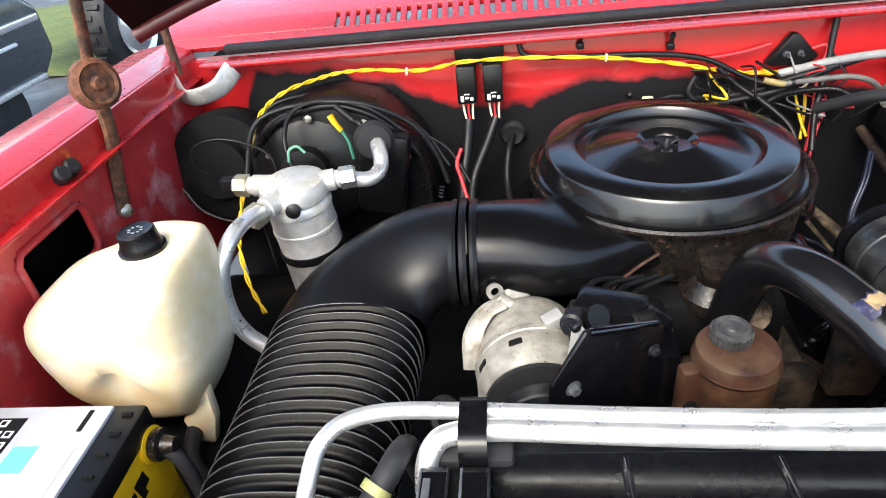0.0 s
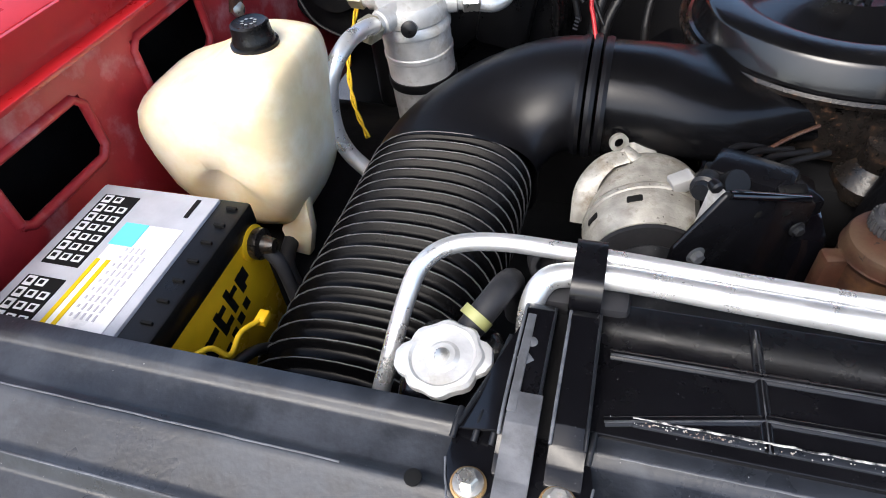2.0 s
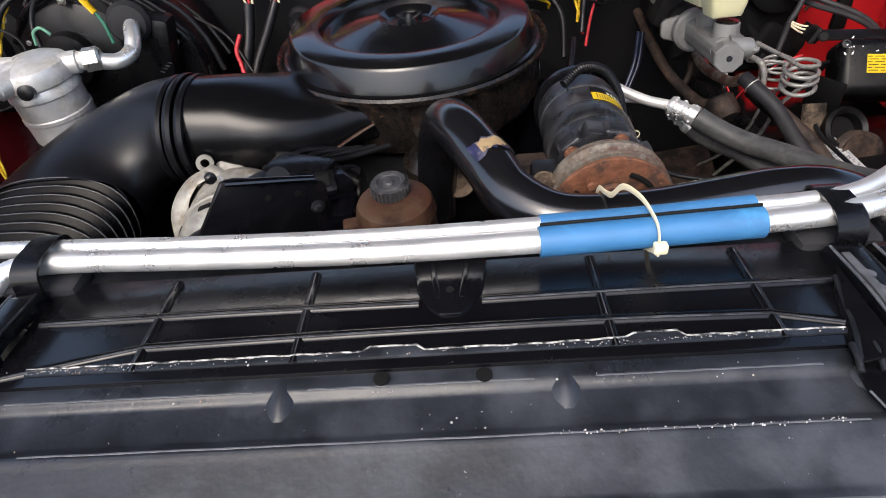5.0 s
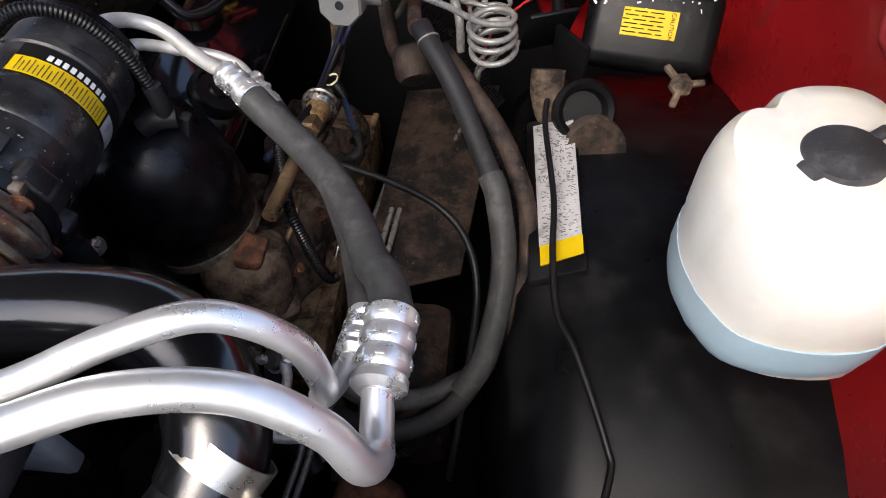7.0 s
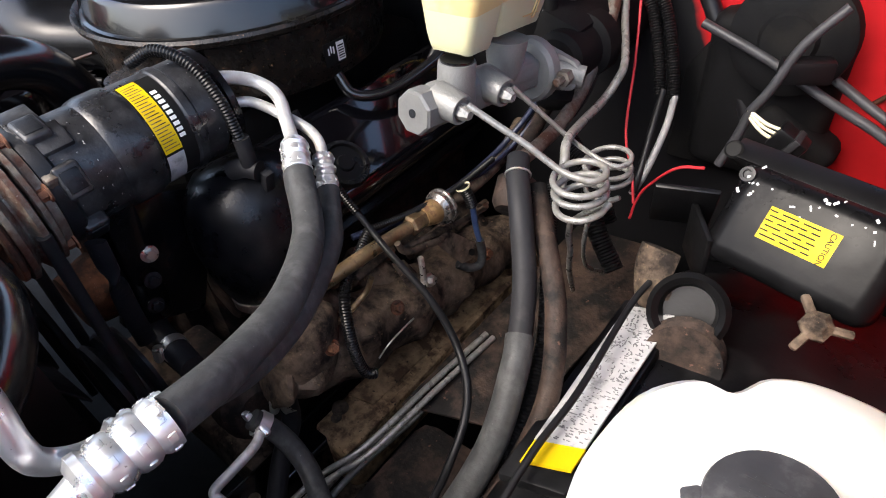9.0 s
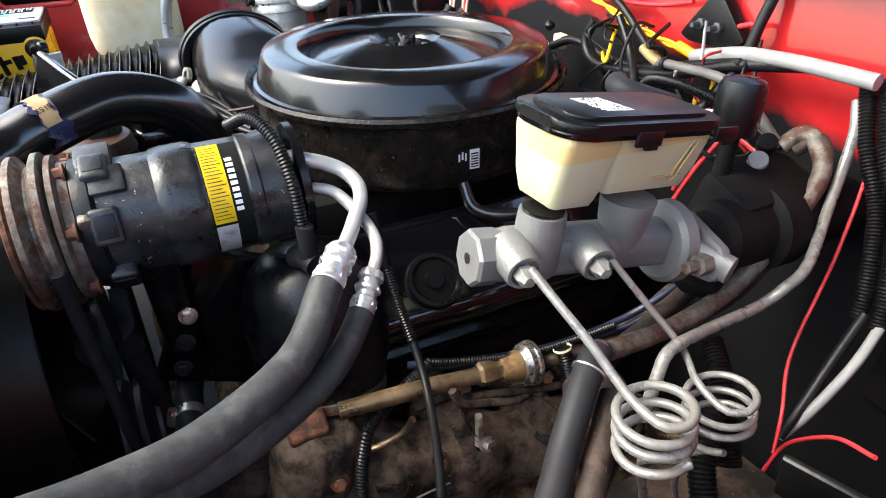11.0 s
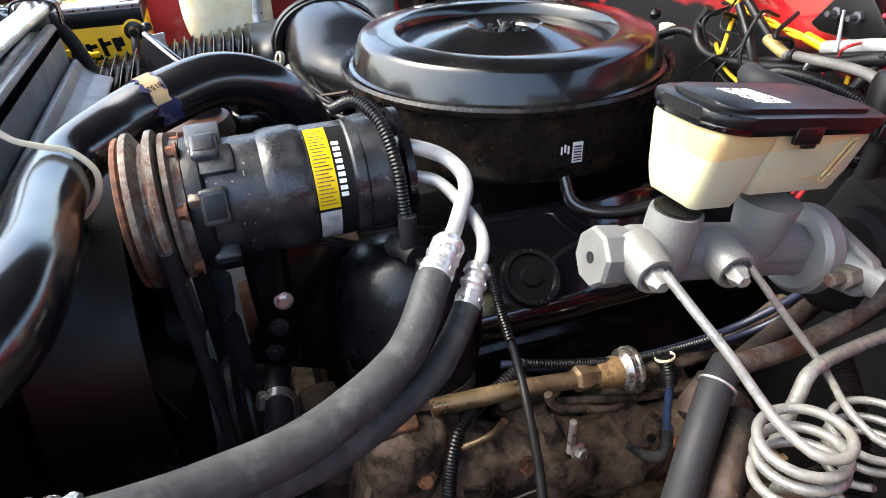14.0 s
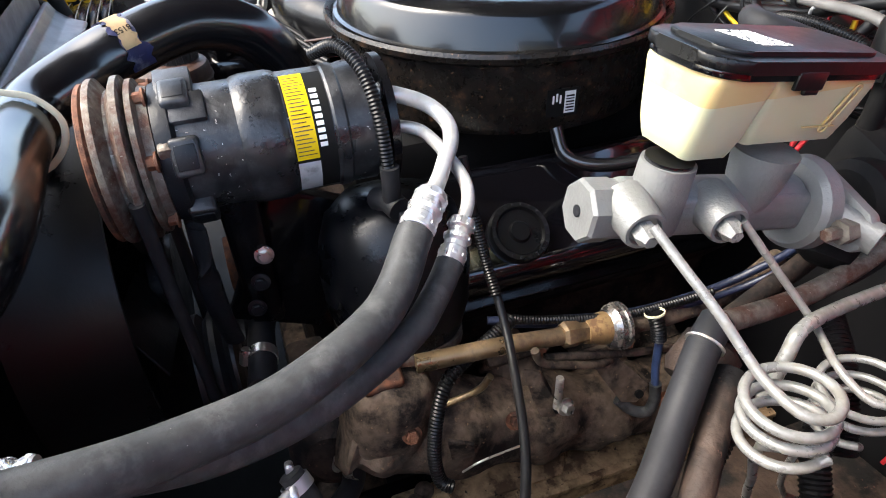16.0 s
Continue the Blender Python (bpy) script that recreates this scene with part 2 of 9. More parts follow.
LABEL_SILVER = make("worn_silver_label", (0.50, 0.50, 0.51), 0.45, 0.2, vary=0.15, stain=(0.25, 0.25, 0.25), stain_at=0.6, stain_scale=45, bump=0.1)
INK = make("black_ink", (0.008, 0.008, 0.008), 0.6, vary=0, bump=0, spec=0.1)
CYAN = make("blue_print", (0.12, 0.52, 0.72), 0.5, vary=0.05, bump=0)
RED_WIRE = make("red_insulation", (0.55, 0.03, 0.04), 0.45, vary=0.1, bump=0)
WIRE = make("black_insulation", (0.007, 0.007, 0.008), 0.42, vary=0.2, bump=0, spec=0.3)
GREY_WIRE = make("grey_insulation", (0.25, 0.25, 0.25), 0.5, vary=0.15, bump=0)
TIE = make("ivory_nylon", (0.75, 0.68, 0.48), 0.45, vary=0.05, bump=0)
TAPE = make("blue_purple_tape", (0.035, 0.038, 0.115), 0.45, vary=0.4, stain=(0.24, 0.24, 0.30), stain_at=0.58, stain_scale=60, bump=0.3)
TAG = make("tan_paper_tag", (0.60, 0.44, 0.24), 0.6, vary=0.25, stain=(0.22, 0.15, 0.09), stain_at=0.6, stain_scale=50, bump=0.1)
CHIPPED = make("chipped_black_paint", (0.008, 0.008, 0.009), 0.35, vary=0.2, stain=(0.42, 0.40, 0.38), stain_at=0.5, stain_scale=140, bump=0.2)
# bonnet red darkened almost to black, so glossy parts reflect a dark underside
HOOD_RED = make("darkened_red_underside", (0.013, 0.0035, 0.004), 0.55, vary=0.1, bump=0.1, spec=0.2)
CHIP = make("bare_chipped_metal", (0.55, 0.53, 0.50), 0.55, 0.3, vary=0.3, stain=(0.25, 0.18, 0.14), stain_at=0.55, stain_scale=70, bump=0.2)
ASPHALT = make("damp_asphalt", (0.05, 0.05, 0.055), 0.5, vary=0.3, scale=300, stain=(0.10, 0.10, 0.105), stain_at=0.6, stain_scale=1.2, bump=0.4, rough_vary=0.3)
GRASS = make("grass", (0.07, 0.10, 0.02), 0.8, vary=0.4, scale=30, stain=(0.13, 0.14, 0.04), stain_at=0.55, stain_scale=4, bump=0.4)
TRUCK_DARK = make("dark_green_grey_car_paint", (0.02, 0.028, 0.035), 0.2, vary=0.05, bump=0, clear=0.6)
DUST_GREY = make("grey_dusty_strap_paint", (0.085, 0.087, 0.095), 0.5, vary=0.25, scale=60, stain=(0.055, 0.056, 0.06), stain_at=0.56, stain_scale=40, bump=0.12, spec=0.4)
RUST_GOLD = make("rust_gold_zinc_chromate", (0.34, 0.22, 0.10), 0.45, 0.5, vary=0.3, stain=(0.16, 0.08, 0.035), stain_at=0.56, stain_scale=120, bump=0.2)
SEAM = make("satin_black_folded_seam", (0.012, 0.011, 0.011), 0.25, vary=0.3, stain=(0.05, 0.026, 0.016), stain_at=0.6, stain_scale=60, bump=0.05, spec=0.5)
FADED = make("faded_grey_print", (0.16, 0.16, 0.165), 0.5, vary=0.3, bump=0)
RIB_CREST = make("rib_crest_highlight", (0.05, 0.052, 0.057), 0.38, vary=0.5, scale=60, stain=(0.012, 0.012, 0.013), stain_at=0.52, stain_scale=25, bump=0.1, spec=0.5)
OLD_TAPE = make("yellowed_tape", (0.30, 0.23, 0.085), 0.5, vary=0.3, stain=(0.16, 0.12, 0.06), stain_at=0.55, stain_scale=60, bump=0.3)
HOUSING = make("satin_blue_black_housing", (0.003, 0.0033, 0.0045), 0.3, vary=0.3, stain=(0.010, 0.010, 0.011), stain_at=0.62, stain_scale=25, bump=0.08, spec=0.3, rough_vary=0.12, speck=(0.05, 0.05, 0.052), speck_at=0.71)
PALE_HOSE = make("pale_grey_hose_rubber", (0.105, 0.10, 0.095), 0.5, vary=0.25, stain=(0.09, 0.085, 0.08), stain_at=0.58, bump=0.1)
SLATE_WIRE = make("slate_cable_sheath", (0.032, 0.032, 0.035), 0.45, vary=0.25, bump=0, spec=0.35)
TARNISH = make("tarnished_plating", (0.22, 0.21, 0.20), 0.24, 0.85, vary=0.3, stain=(0.09, 0.07, 0.055), stain_at=0.55, stain_scale=90, bump=0.15)
CHROME = make("chrome", (0.8, 0.8, 0.8), 0.15, 1.0, vary=0.03, bump=0)


# ---- mesh tools ----
def part(name, bm, material, parent=None, label=""):
    """Links a bmesh as one mesh object, under a thing or a part if one is given."""
    me = bpy.data.meshes.new(name)
    bmesh.ops.recalc_face_normals(bm, faces=bm.faces)
    bm.to_mesh(me)
    bm.free()
    for p in me.polygons:
        p.use_smooth = True
    me.set_sharp_from_angle(angle=radians(35))
    me.materials.append(material)
    ob = new(name, me)
    if parent:
        ob.parent = parent
        ob.matrix_parent_inverse = Matrix.Translation(-base_of(parent))
    return tagged(ob, label)


BASES = {}


def base_of(ob):
    return BASES.get(ob.name, Vector((0, 0, 0)))


def thing(name, at, label, category, group="", kind=""):
    ob = new(name)
    ob.empty_display_size = 0.02
    ob.location = at
    BASES[ob.name] = Vector(at)
    return tagged(ob, label, category, group, kind)


def one(name, bm, material, label, category, group="", kind=""):
    return tagged(part(name, bm, material), label, category, group, kind)


def along(at, way, spin=0.0):
    """A matrix at a place whose z runs along way."""
    return Matrix.Translation(at) @ Vector(way).to_track_quat("Z", "Y").to_matrix().to_4x4() @ Matrix.Rotation(radians(spin), 4, "Z")


def box(m, size, bevel=0.004, bm=None, segments=2):
    bm = bm or bmesh.new()
    made = bmesh.ops.create_cube(bm, size=1, matrix=m @ Matrix.Diagonal((*size, 1)))
    if bevel:
        vs = set(made["verts"])
        es = [e for e in bm.edges if e.verts[0] in vs and e.verts[1] in vs]
        bmesh.ops.bevel(bm, geom=es, offset=min(bevel, min(size) * 0.45), segments=segments, affect="EDGES", profile=0.5)
    return bm


def lathe(m, profile, segments=32, bm=None, ends=True):
    """Turns a profile of (radius, height) about z."""
    bm = bm or bmesh.new()
    rings = []
    for r, h in profile:
        rings.append([bm.verts.new(m @ Vector((r * math.cos(a), r * math.sin(a), h)))
                      for a in (2 * math.pi * k / segments for k in range(segments))])
    for a, b in zip(rings, rings[1:]):
        for k in range(segments):
            bm.faces.new((a[k], a[(k + 1) % segments], b[(k + 1) % segments], b[k]))
    if ends:
        bm.faces.new(rings[0][::-1])
        bm.faces.new(rings[-1])
    return bm


def prism(m, outline, depth, bevel=0.003, bm=None, segments=2):
    """An outline in x and y, drawn out along z."""
    bm = bm or bmesh.new()
    lo = [bm.verts.new(m @ Vector((x, y, 0))) for x, y in outline]
    hi = [bm.verts.new(m @ Vector((x, y, depth))) for x, y in outline]
    fs = [bm.faces.new(lo[::-1]), bm.faces.new(hi)]
    n = len(outline)
    for k in range(n):
        fs.append(bm.faces.new((lo[k], lo[(k + 1) % n], hi[(k + 1) % n], hi[k])))
    if bevel:
        es = list({e for f in fs for e in f.edges})
        bmesh.ops.bevel(bm, geom=es, offset=bevel, segments=segments, affect="EDGES", profile=0.5)
    return bm


def spline(points, steps=6):
    """A smooth line through the points."""
    p = [Vector(v) for v in points]
    p = [2 * p[0] - p[1], *p, 2 * p[-1] - p[-2]]
    out = []
    for a, b, c, d in zip(p, p[1:], p[2:], p[3:]):
        for k in range(steps):
            t = k / steps
            out.append(0.5 * (2 * b + (c - a) * t + (2 * a - 5 * b + 4 * c - d) * t * t + (3 * b - a - 3 * c + d) * t**3))
    out.append(p[-2])
    return out


def sweep(line, radius, segments=12, bm=None, flat=1.0, up=(0, 0, 1), caps=True):
    """A tube round a line; radius is a number or a function of the share of the way; flat squeezes it along up."""
    bm = bm or bmesh.new()
    segments = max(segments, 12)
    rings, n = [], len(line)
    side = None
    for k, p in enumerate(line):
        way = (line[min(k + 1, n - 1)] - line[max(k - 1, 0)]).normalized()
        if side is None or flat != 1.0:
            side = way.cross(Vector(up))
            if side.length < 1e-3:
                side = way.cross(Vector((1, 0.2, 0)))
        side = (side - way * side.dot(way)).normalized()
        over = side.cross(way)
        r = radius(k / (n - 1)) if callable(radius) else radius
        rings.append([bm.verts.new(p + side * r * math.cos(a) + over * r * flat * math.sin(a))
                      for a in (2 * math.pi * j / segments for j in range(segments))])
    for a, b in zip(rings, rings[1:]):
        for j in range(segments):
            bm.faces.new((a[j], a[(j + 1) % segments], b[(j + 1) % segments], b[j]))
    if caps:
        bm.faces.new(rings[0][::-1])
        bm.faces.new(rings[-1])
    return bm


def tube(points, radius, segments=12, steps=6, bm=None, flat=1.0, up=(0, 0, 1)):
    return sweep(spline(points, steps), radius, segments, bm, flat, up)


def loom(points, radius, pitch=0.004, bm=None, segments=12):
    """A ribbed conduit: a tube whose radius steps in and out."""
    line = spline(points, 10)
    length = sum((b - a).length for a, b in zip(line, line[1:]))
    n = max(8, int(length / (pitch * 0.72)) * 2)
    even, want, gone = [], 0.0, 0.0
    for a, b in zip(line, line[1:]):
        d = (b - a).length
        while want <= gone + d and len(even) < n:
            even.append(a.lerp(b, (want - gone) / max(d, 1e-9)))
            want += length / n
        gone += d
    k = [0]

    def wave(s):
        k[0] += 1
        return radius * (1.0 if k[0] % 2 else 0.86)
    return sweep(even, wave, segments, bm)


def hexbolt(m, size=0.011, high=0.006, bm=None, washer=True):
    """A flanged hex head with its face along z."""
    bm = bm or bmesh.new()
    if washer:
        lathe(m, [(size * 0.92, 0), (size * 0.9, 0.0018), (size * 0.62, 0.0024)], 20, bm)
    lathe(m @ Matrix.Translation((0, 0, 0.001)), [(size * 0.62, 0), (size * 0.62, high * 0.85), (size * 0.5, high)], 6, bm)
    return bm


def bars(m, rows, bm=None):
    """Flat strokes for print: rows of x, y, width, height on the plane of m."""
    bm = bm or bmesh.new()
    for x, y, w, h in rows:
        bmesh.ops.create_cube(bm, size=1, matrix=m @ Matrix.Translation((x, y, 0.0002)) @ Matrix.Diagonal((w, h, 0.0004, 1)))
    return bm


def words(name, text, m, size, material, parent, label=""):
    """Lettering in the built-in font, made into a mesh."""
    cu = bpy.data.curves.new(name, "FONT")
    cu.body, cu.size, cu.extrude, cu.align_x, cu.align_y = text, size, 0.0002, "CENTER", "CENTER"
    tmp = new(name, cu)
    dg = bpy.context.evaluated_depsgraph_get()
    me = bpy.data.meshes.new_from_object(tmp.evaluated_get(dg))
    bpy.data.objects.remove(tmp)
    me.transform(m)
    me.materials.clear()
    me.materials.append(material)
    ob = new(name, me)
    ob.parent = parent
    ob.matrix_parent_inverse = Matrix.Translation(-base_of(parent))
    return tagged(ob, label)


def plate(corners, thick, bevel=0.002, bm=None):
    """A flat sheet through corner points, with thickness along its normal."""
    bm = bm or bmesh.new()
    c = [Vector(v) for v in corners]
    n = (c[1] - c[0]).cross(c[2] - c[0]).normalized() * thick
    lo, hi = [bm.verts.new(v) for v in c], [bm.verts.new(v + n) for v in c]
    fs = [bm.faces.new(lo[::-1]), bm.faces.new(hi)]
    k = len(c)
    for i in range(k):
        fs.append(bm.faces.new((lo[i], lo[(i + 1) % k], hi[(i + 1) % k], hi[i])))
    if bevel:
        bmesh.ops.bevel(bm, geom=list({e for f in fs for e in f.edges}), offset=bevel, segments=2, affect="EDGES", profile=0.5)
    return bm


T = Matrix.Translation


# ---- ground and surroundings ----
g = bmesh.new()
bmesh.ops.create_grid(g, x_segments=2, y_segments=2, size=400)
one("ground", g, ASPHALT, "damp grey asphalt yard with wet bright patches", "ground", kind="structure")
g = bmesh.new()
bmesh.ops.create_grid(g, x_segments=60, y_segments=60, size=1, matrix=T((-10.2, 6.6, 0.02)) @ Matrix.Diagonal((6.0, 1.9, 1, 1)))
for v in g.verts:
    v.co.z += 0.03 * noise.noise(v.co * 3.0)
one("lawn", g, GRASS, "strip of short yellow-green grass beside the asphalt", "grass", kind="structure")


# ---- body shell of the truck ----
def firewall_paint():
    """Red paint whose lower part has been sprayed over in black, with a wavy edge."""
    m = RED.copy()
    m.name = "red_firewall_with_black_overspray"
    n, l = m.node_tree.nodes, m.node_tree.links
    b = n["Principled BSDF"]
    was = b.inputs["Base Color"].links[0].from_socket
    co, sep, edge, wob = n.new("ShaderNodeTexCoord"), n.new("ShaderNodeSeparateXYZ"), n.new("ShaderNodeValToRGB"), n.new("ShaderNodeTexNoise")
    l.new(co.outputs["Object"], sep.inputs[0])
    span = n.new("ShaderNodeMapRange")
    span.inputs[1].default_value, span.inputs[2].default_value = -1.0, 1.0
    l.new(sep.outputs[0], span.inputs[0])
    l.new(span.outputs[0], edge.inputs[0])
    stops = [(0.0, 0.05), (0.10, 0.25), (0.118, 0.66), (0.135, 0.92), (0.2, 0.88), (0.26, 0.74), (0.32, 0.5), (0.38, 0.45), (0.46, 0.62), (0.54, 0.64), (0.66, 0.45), (0.77, 0.35), (0.845, -0.9)]
    e = edge.color_ramp.elements
    while len(e) < len(stops):
        e.new(0.5)
    for s, (x, v) in zip(e, stops):
        s.position, s.color = x, ((v + 1) / 2,) * 3 + (1,)
    wob.inputs["Scale"].default_value, wob.inputs["Detail"].default_value = 16, 6
    l.new(co.outputs["Object"], wob.inputs["Vector"])
    high = n.new("ShaderNodeMapRange")
    high.inputs[1].default_value, high.inputs[2].default_value = 1.0, 1.24
    high.clamp = False
    l.new(sep.outputs[2], high.inputs[0])
    a, c = n.new("ShaderNodeMath"), n.new("ShaderNodeMath")
    a.operation, c.operation = "SUBTRACT", "MULTIPLY_ADD"
    wide = n.new("ShaderNodeMapRange")
    wide.inputs[3].default_value, wide.inputs[4].default_value = -1.0, 1.0
    l.new(edge.outputs[0], wide.inputs[0])
    l.new(wide.outputs[0], a.inputs[0])
    l.new(high.outputs[0], a.inputs[1])
    c.inputs[1].default_value = 0.22
    l.new(wob.outputs[0], c.inputs[0])
    l.new(a.outputs[0], c.inputs[2])
    cut = n.new("ShaderNodeMapRange")
    cut.inputs[1].default_value, cut.inputs[2].default_value = 0.08, 0.16
    l.new(c.outputs[0], cut.inputs[0])
    mix = n.new("ShaderNodeMix")
    mix.data_type = "RGBA"
    l.new(cut.outputs[0], mix.inputs[0])
    l.new(was, mix.inputs[6])
    mix.inputs[7].default_value = (0.0055, 0.0055, 0.0065, 1)
    l.new(mix.outputs[2], b.inputs["Base Color"])
    rough = n.new("ShaderNodeMapRange")
    rough.inputs[3].default_value, rough.inputs[4].default_value = 0.3, 0.75
    l.new(cut.outputs[0], rough.inputs[0])
    l.new(rough.outputs[0], b.inputs["Roughness"])
    coat = n.new("ShaderNodeMapRange")
    coat.inputs[3].default_value, coat.inputs[4].default_value = 0.6, 0.0
    l.new(cut.outputs[0], coat.inputs[0])
    l.new(coat.outputs[0], b.inputs["Coat Weight"])
    b.inputs["Specular IOR Level"].default_value = 0.15
    return m


FIREWALL_Y = 0.27
bm = box(T((0.025, FIREWALL_Y + 0.02, 0.86)), (1.83, 0.04, 0.76), 0.006)
firewall = one("firewall", bm, firewall_paint(), "red painted steel firewall with black overspray low down", "firewall", kind="structure")
part("ledge", box(T((0, FIREWALL_Y - 0.012, 1.238)), (1.66, 0.05, 0.010), 0.004), RED, firewall, "pressed red ledge along the top")
part("sealing_strip", box(T((0, FIREWALL_Y + 0.035, 1.252)), (1.6, 0.028, 0.018), 0.007), RUBBER, firewall, "grey-black rubber weatherstrip")

# cowl with its row of slots
cowl = thing("cowl_panel", (0, 0.4, 1.27), "glossy red cowl panel with a row of narrow slots", "cowl", kind="structure")
bm = bmesh.new()
SLOT_X0, SLOT_N, SLOT_DX = -0.56, 56, 0.0205
prism(Matrix(((0, 0, 1, -0.93), (1, 0, 0, 0), (0, 1, 0, 0), (0, 0, 0, 1))), [(0.303, 1.258), (0.324, 1.272), (0.324, 1.258), (0.308, 1.248)], 1.86, 0.002, bm)
prism(Matrix(((0, 0, 1, -0.93), (1, 0, 0, 0), (0, 1, 0, 0), (0, 0, 0, 1))), [(0.368, 1.292), (0.75, 1.325), (0.75, 1.305), (0.368, 1.278)], 1.86, 0.002, bm)
part("panel", bm, RED, cowl)
slat = bmesh.new()
prism(Matrix(((0, 0, 1, -0.0062), (1, 0, 0, 0), (0, 1, 0, 0), (0, 0, 0, 1))), [(0.322, 1.2715), (0.370, 1.292), (0.370, 1.282), (0.322, 1.261)], 0.0124, 0.0015, slat)
first = part("slat", slat, RED, cowl)
for k in range(SLOT_N):
    o = first if not k else new("slat", first.data)
    o.parent, o.matrix_parent_inverse = cowl, Matrix.Translation(-base_of(cowl))
    o.location.x = SLOT_X0 + k * SLOT_DX
for x0, x1 in ((-0.93, SLOT_X0 - 0.014), (SLOT_X0 + SLOT_N * SLOT_DX - 0.006, 0.93)):
    bm = prism(Matrix(((0, 0, 1, x0), (1, 0, 0, 0), (0, 1, 0, 0), (0, 0, 0, 1))), [(0.3225, 1.272), (0.3695, 1.292), (0.3695, 1.278), (0.3225, 1.258)], x1 - x0, 0.001)
    part("end_panel", bm, RED, cowl)
# solid black box gives the shade seen through the slots
part("trough", box(T((0, 0.37, 1.2)), (1.7, 0.09, 0.06), 0.004), BLACK_DULL, cowl, "channel under the slots, black for the shade in it")


def fender(side, name, label):
    s = side
    ob = thing(name, (s * 0.9, -0.25, 0.8), label, "fender", kind="structure")
    Y0, Y1 = -0.86, 0.31
    way = Matrix(((0, 1, 0, 0), (0, 0, 1, Y0), (1, 0, 0, 0), (0, 0, 0, 1)))  # outline is (z, x), drawn along y
    part("top_lip", prism(way, [(z, x) for z, x in [(1.256, s * 0.872), (1.272, s * 0.915), (1.262, s * 0.985), (1.20, s * 1.02), (0.85, s * 1.03), (0.85, s * 1.02), (1.19, s * 1.01), (1.25, s * 0.975)]], Y1 - Y0, 0.003), RED, ob, "glossy red fender top")
    part("rail", prism(way, [(1.256, s * 0.868), (1.256, s * 0.876), (1.212, s * 0.870), (1.212, s * 0.846), (1.206, s * 0.846), (1.206, s * 0.868)], Y1 - Y0, 0.0015), RED, ob)
    # inner panel with pressed openings
    holes = [(-0.315, -0.165, 1.095, 1.175), (-0.565, -0.42, 1.085, 1.165)]
    X, th = (s * 0.872 if s < 0 else 0.912), 0.006
    cells = [(Y0, -0.565, 0.82, 1.206), (-0.42, -0.315, 0.82, 1.206), (-0.165, Y1, 0.82, 1.206)]
    for a, b, z0, z1 in holes:
        cells += [(a, b, 0.82, z0), (a, b, z1, 1.206)]
    bm = bmesh.new()
    for a, b, z0, z1 in cells:
        box(T((X, (a + b) / 2, (z0 + z1) / 2)), (th, b - a, z1 - z0), 0, bm)
    bmesh.ops.remove_doubles(bm, verts=bm.verts, dist=0.0005)
    part("inner_panel", bm, RED_DULL if s < 0 else RED, ob, "dusty faded red inner panel with openings")
    for a, b, z0, z1 in holes:
        lip = [(X - s * 0.003, a, z0 + 0.01), (X - s * 0.003, a + 0.012, z0), (X - s * 0.003, b - 0.012, z0), (X - s * 0.003, b, z0 + 0.012), (X - s * 0.003, b, z1 - 0.012), (X - s * 0.003, b - 0.012, z1), (X - s * 0.003, a + 0.012, z1), (X - s * 0.003, a, z1 - 0.012), (X - s * 0.003, a, z0 + 0.01)]
        part("opening_lip", sweep([Vector(v) for v in lip], 0.006, 8), RED_DULL, ob)
    # black sheet added to give the shade inside the openings
    part("shade_backing", box(T((s * 0.955, -0.3, 1.02)), (0.01, 1.1, 0.3), 0), BLACK_DULL, ob, "added black sheet for the shade behind the openings")
    return ob


fender(-1, "fender_1", "red front fender with dusty inner panel and square openings")
fender(1, "fender_2", "red front fender behind the washer bottle")

# wheel-arch liners, closing panels and a black floor sheet for the deep shade
n_ = 14
ring = []
for k in range(n_ + 1):
    a = math.pi * k / n_
    ring.append((-0.22 + 0.50 * math.cos(math.pi - a) * -1, 0.62 + 0.27 * math.sin(a)))
for s, name, lab in ((-1, "wheel_liner_1", "black wheel-arch liner under battery and bottle"), (1, "wheel_liner_2", "smooth black wheel-arch liner with light dust")):
    bm = bmesh.new()
    rows = []
    for y, z in ring:
        rows.append([bm.verts.new((s * x, y, z - d)) for x, d in ((0.60, 0.30), (0.63, 0.05), (0.66, 0.012), (0.70, 0.0), (0.909 if s > 0 else 0.869, -0.005))])
    for a, b in zip(rows, rows[1:]):
        for i in range(4):
            bm.faces.new((a[i], a[i + 1], b[i + 1], b[i]))
    one(name, bm, LINER if s > 0 else BLACK_DULL, lab, "wheel liner", kind="structure")

one("toe_board", box(T((0, 0.292, 0.39)), (2.0, 0.02, 0.178), 0.004), BLACK_DULL, "black undercoated toe board below the red firewall", "panel", kind="structure")
one("splash_panel", box(T((0.945, -0.25, 0.58)), (0.02, 1.1, 0.54), 0.004), BLACK_DULL, "black inner splash panel under the fender", "panel", kind="structure")
# black sheet added below, in place of the deep shade there
one("bay_shade_floor", box(T((0, -0.25, 0.30)), (1.9, 1.3, 0.02), 0), BLACK_DULL, "added black sheet for the deep shade under the bay", "floor", kind="structure")
bm = box(T((0, -0.90, 0.62)), (1.9, 0.02, 0.86), 0)
one("grille_panel", bm, BLACK_DULL, "black panel behind the grille", "panel", kind="structure")

# open bonnet above, its rear corners rolled down
BA, BL = radians(50), 1.45
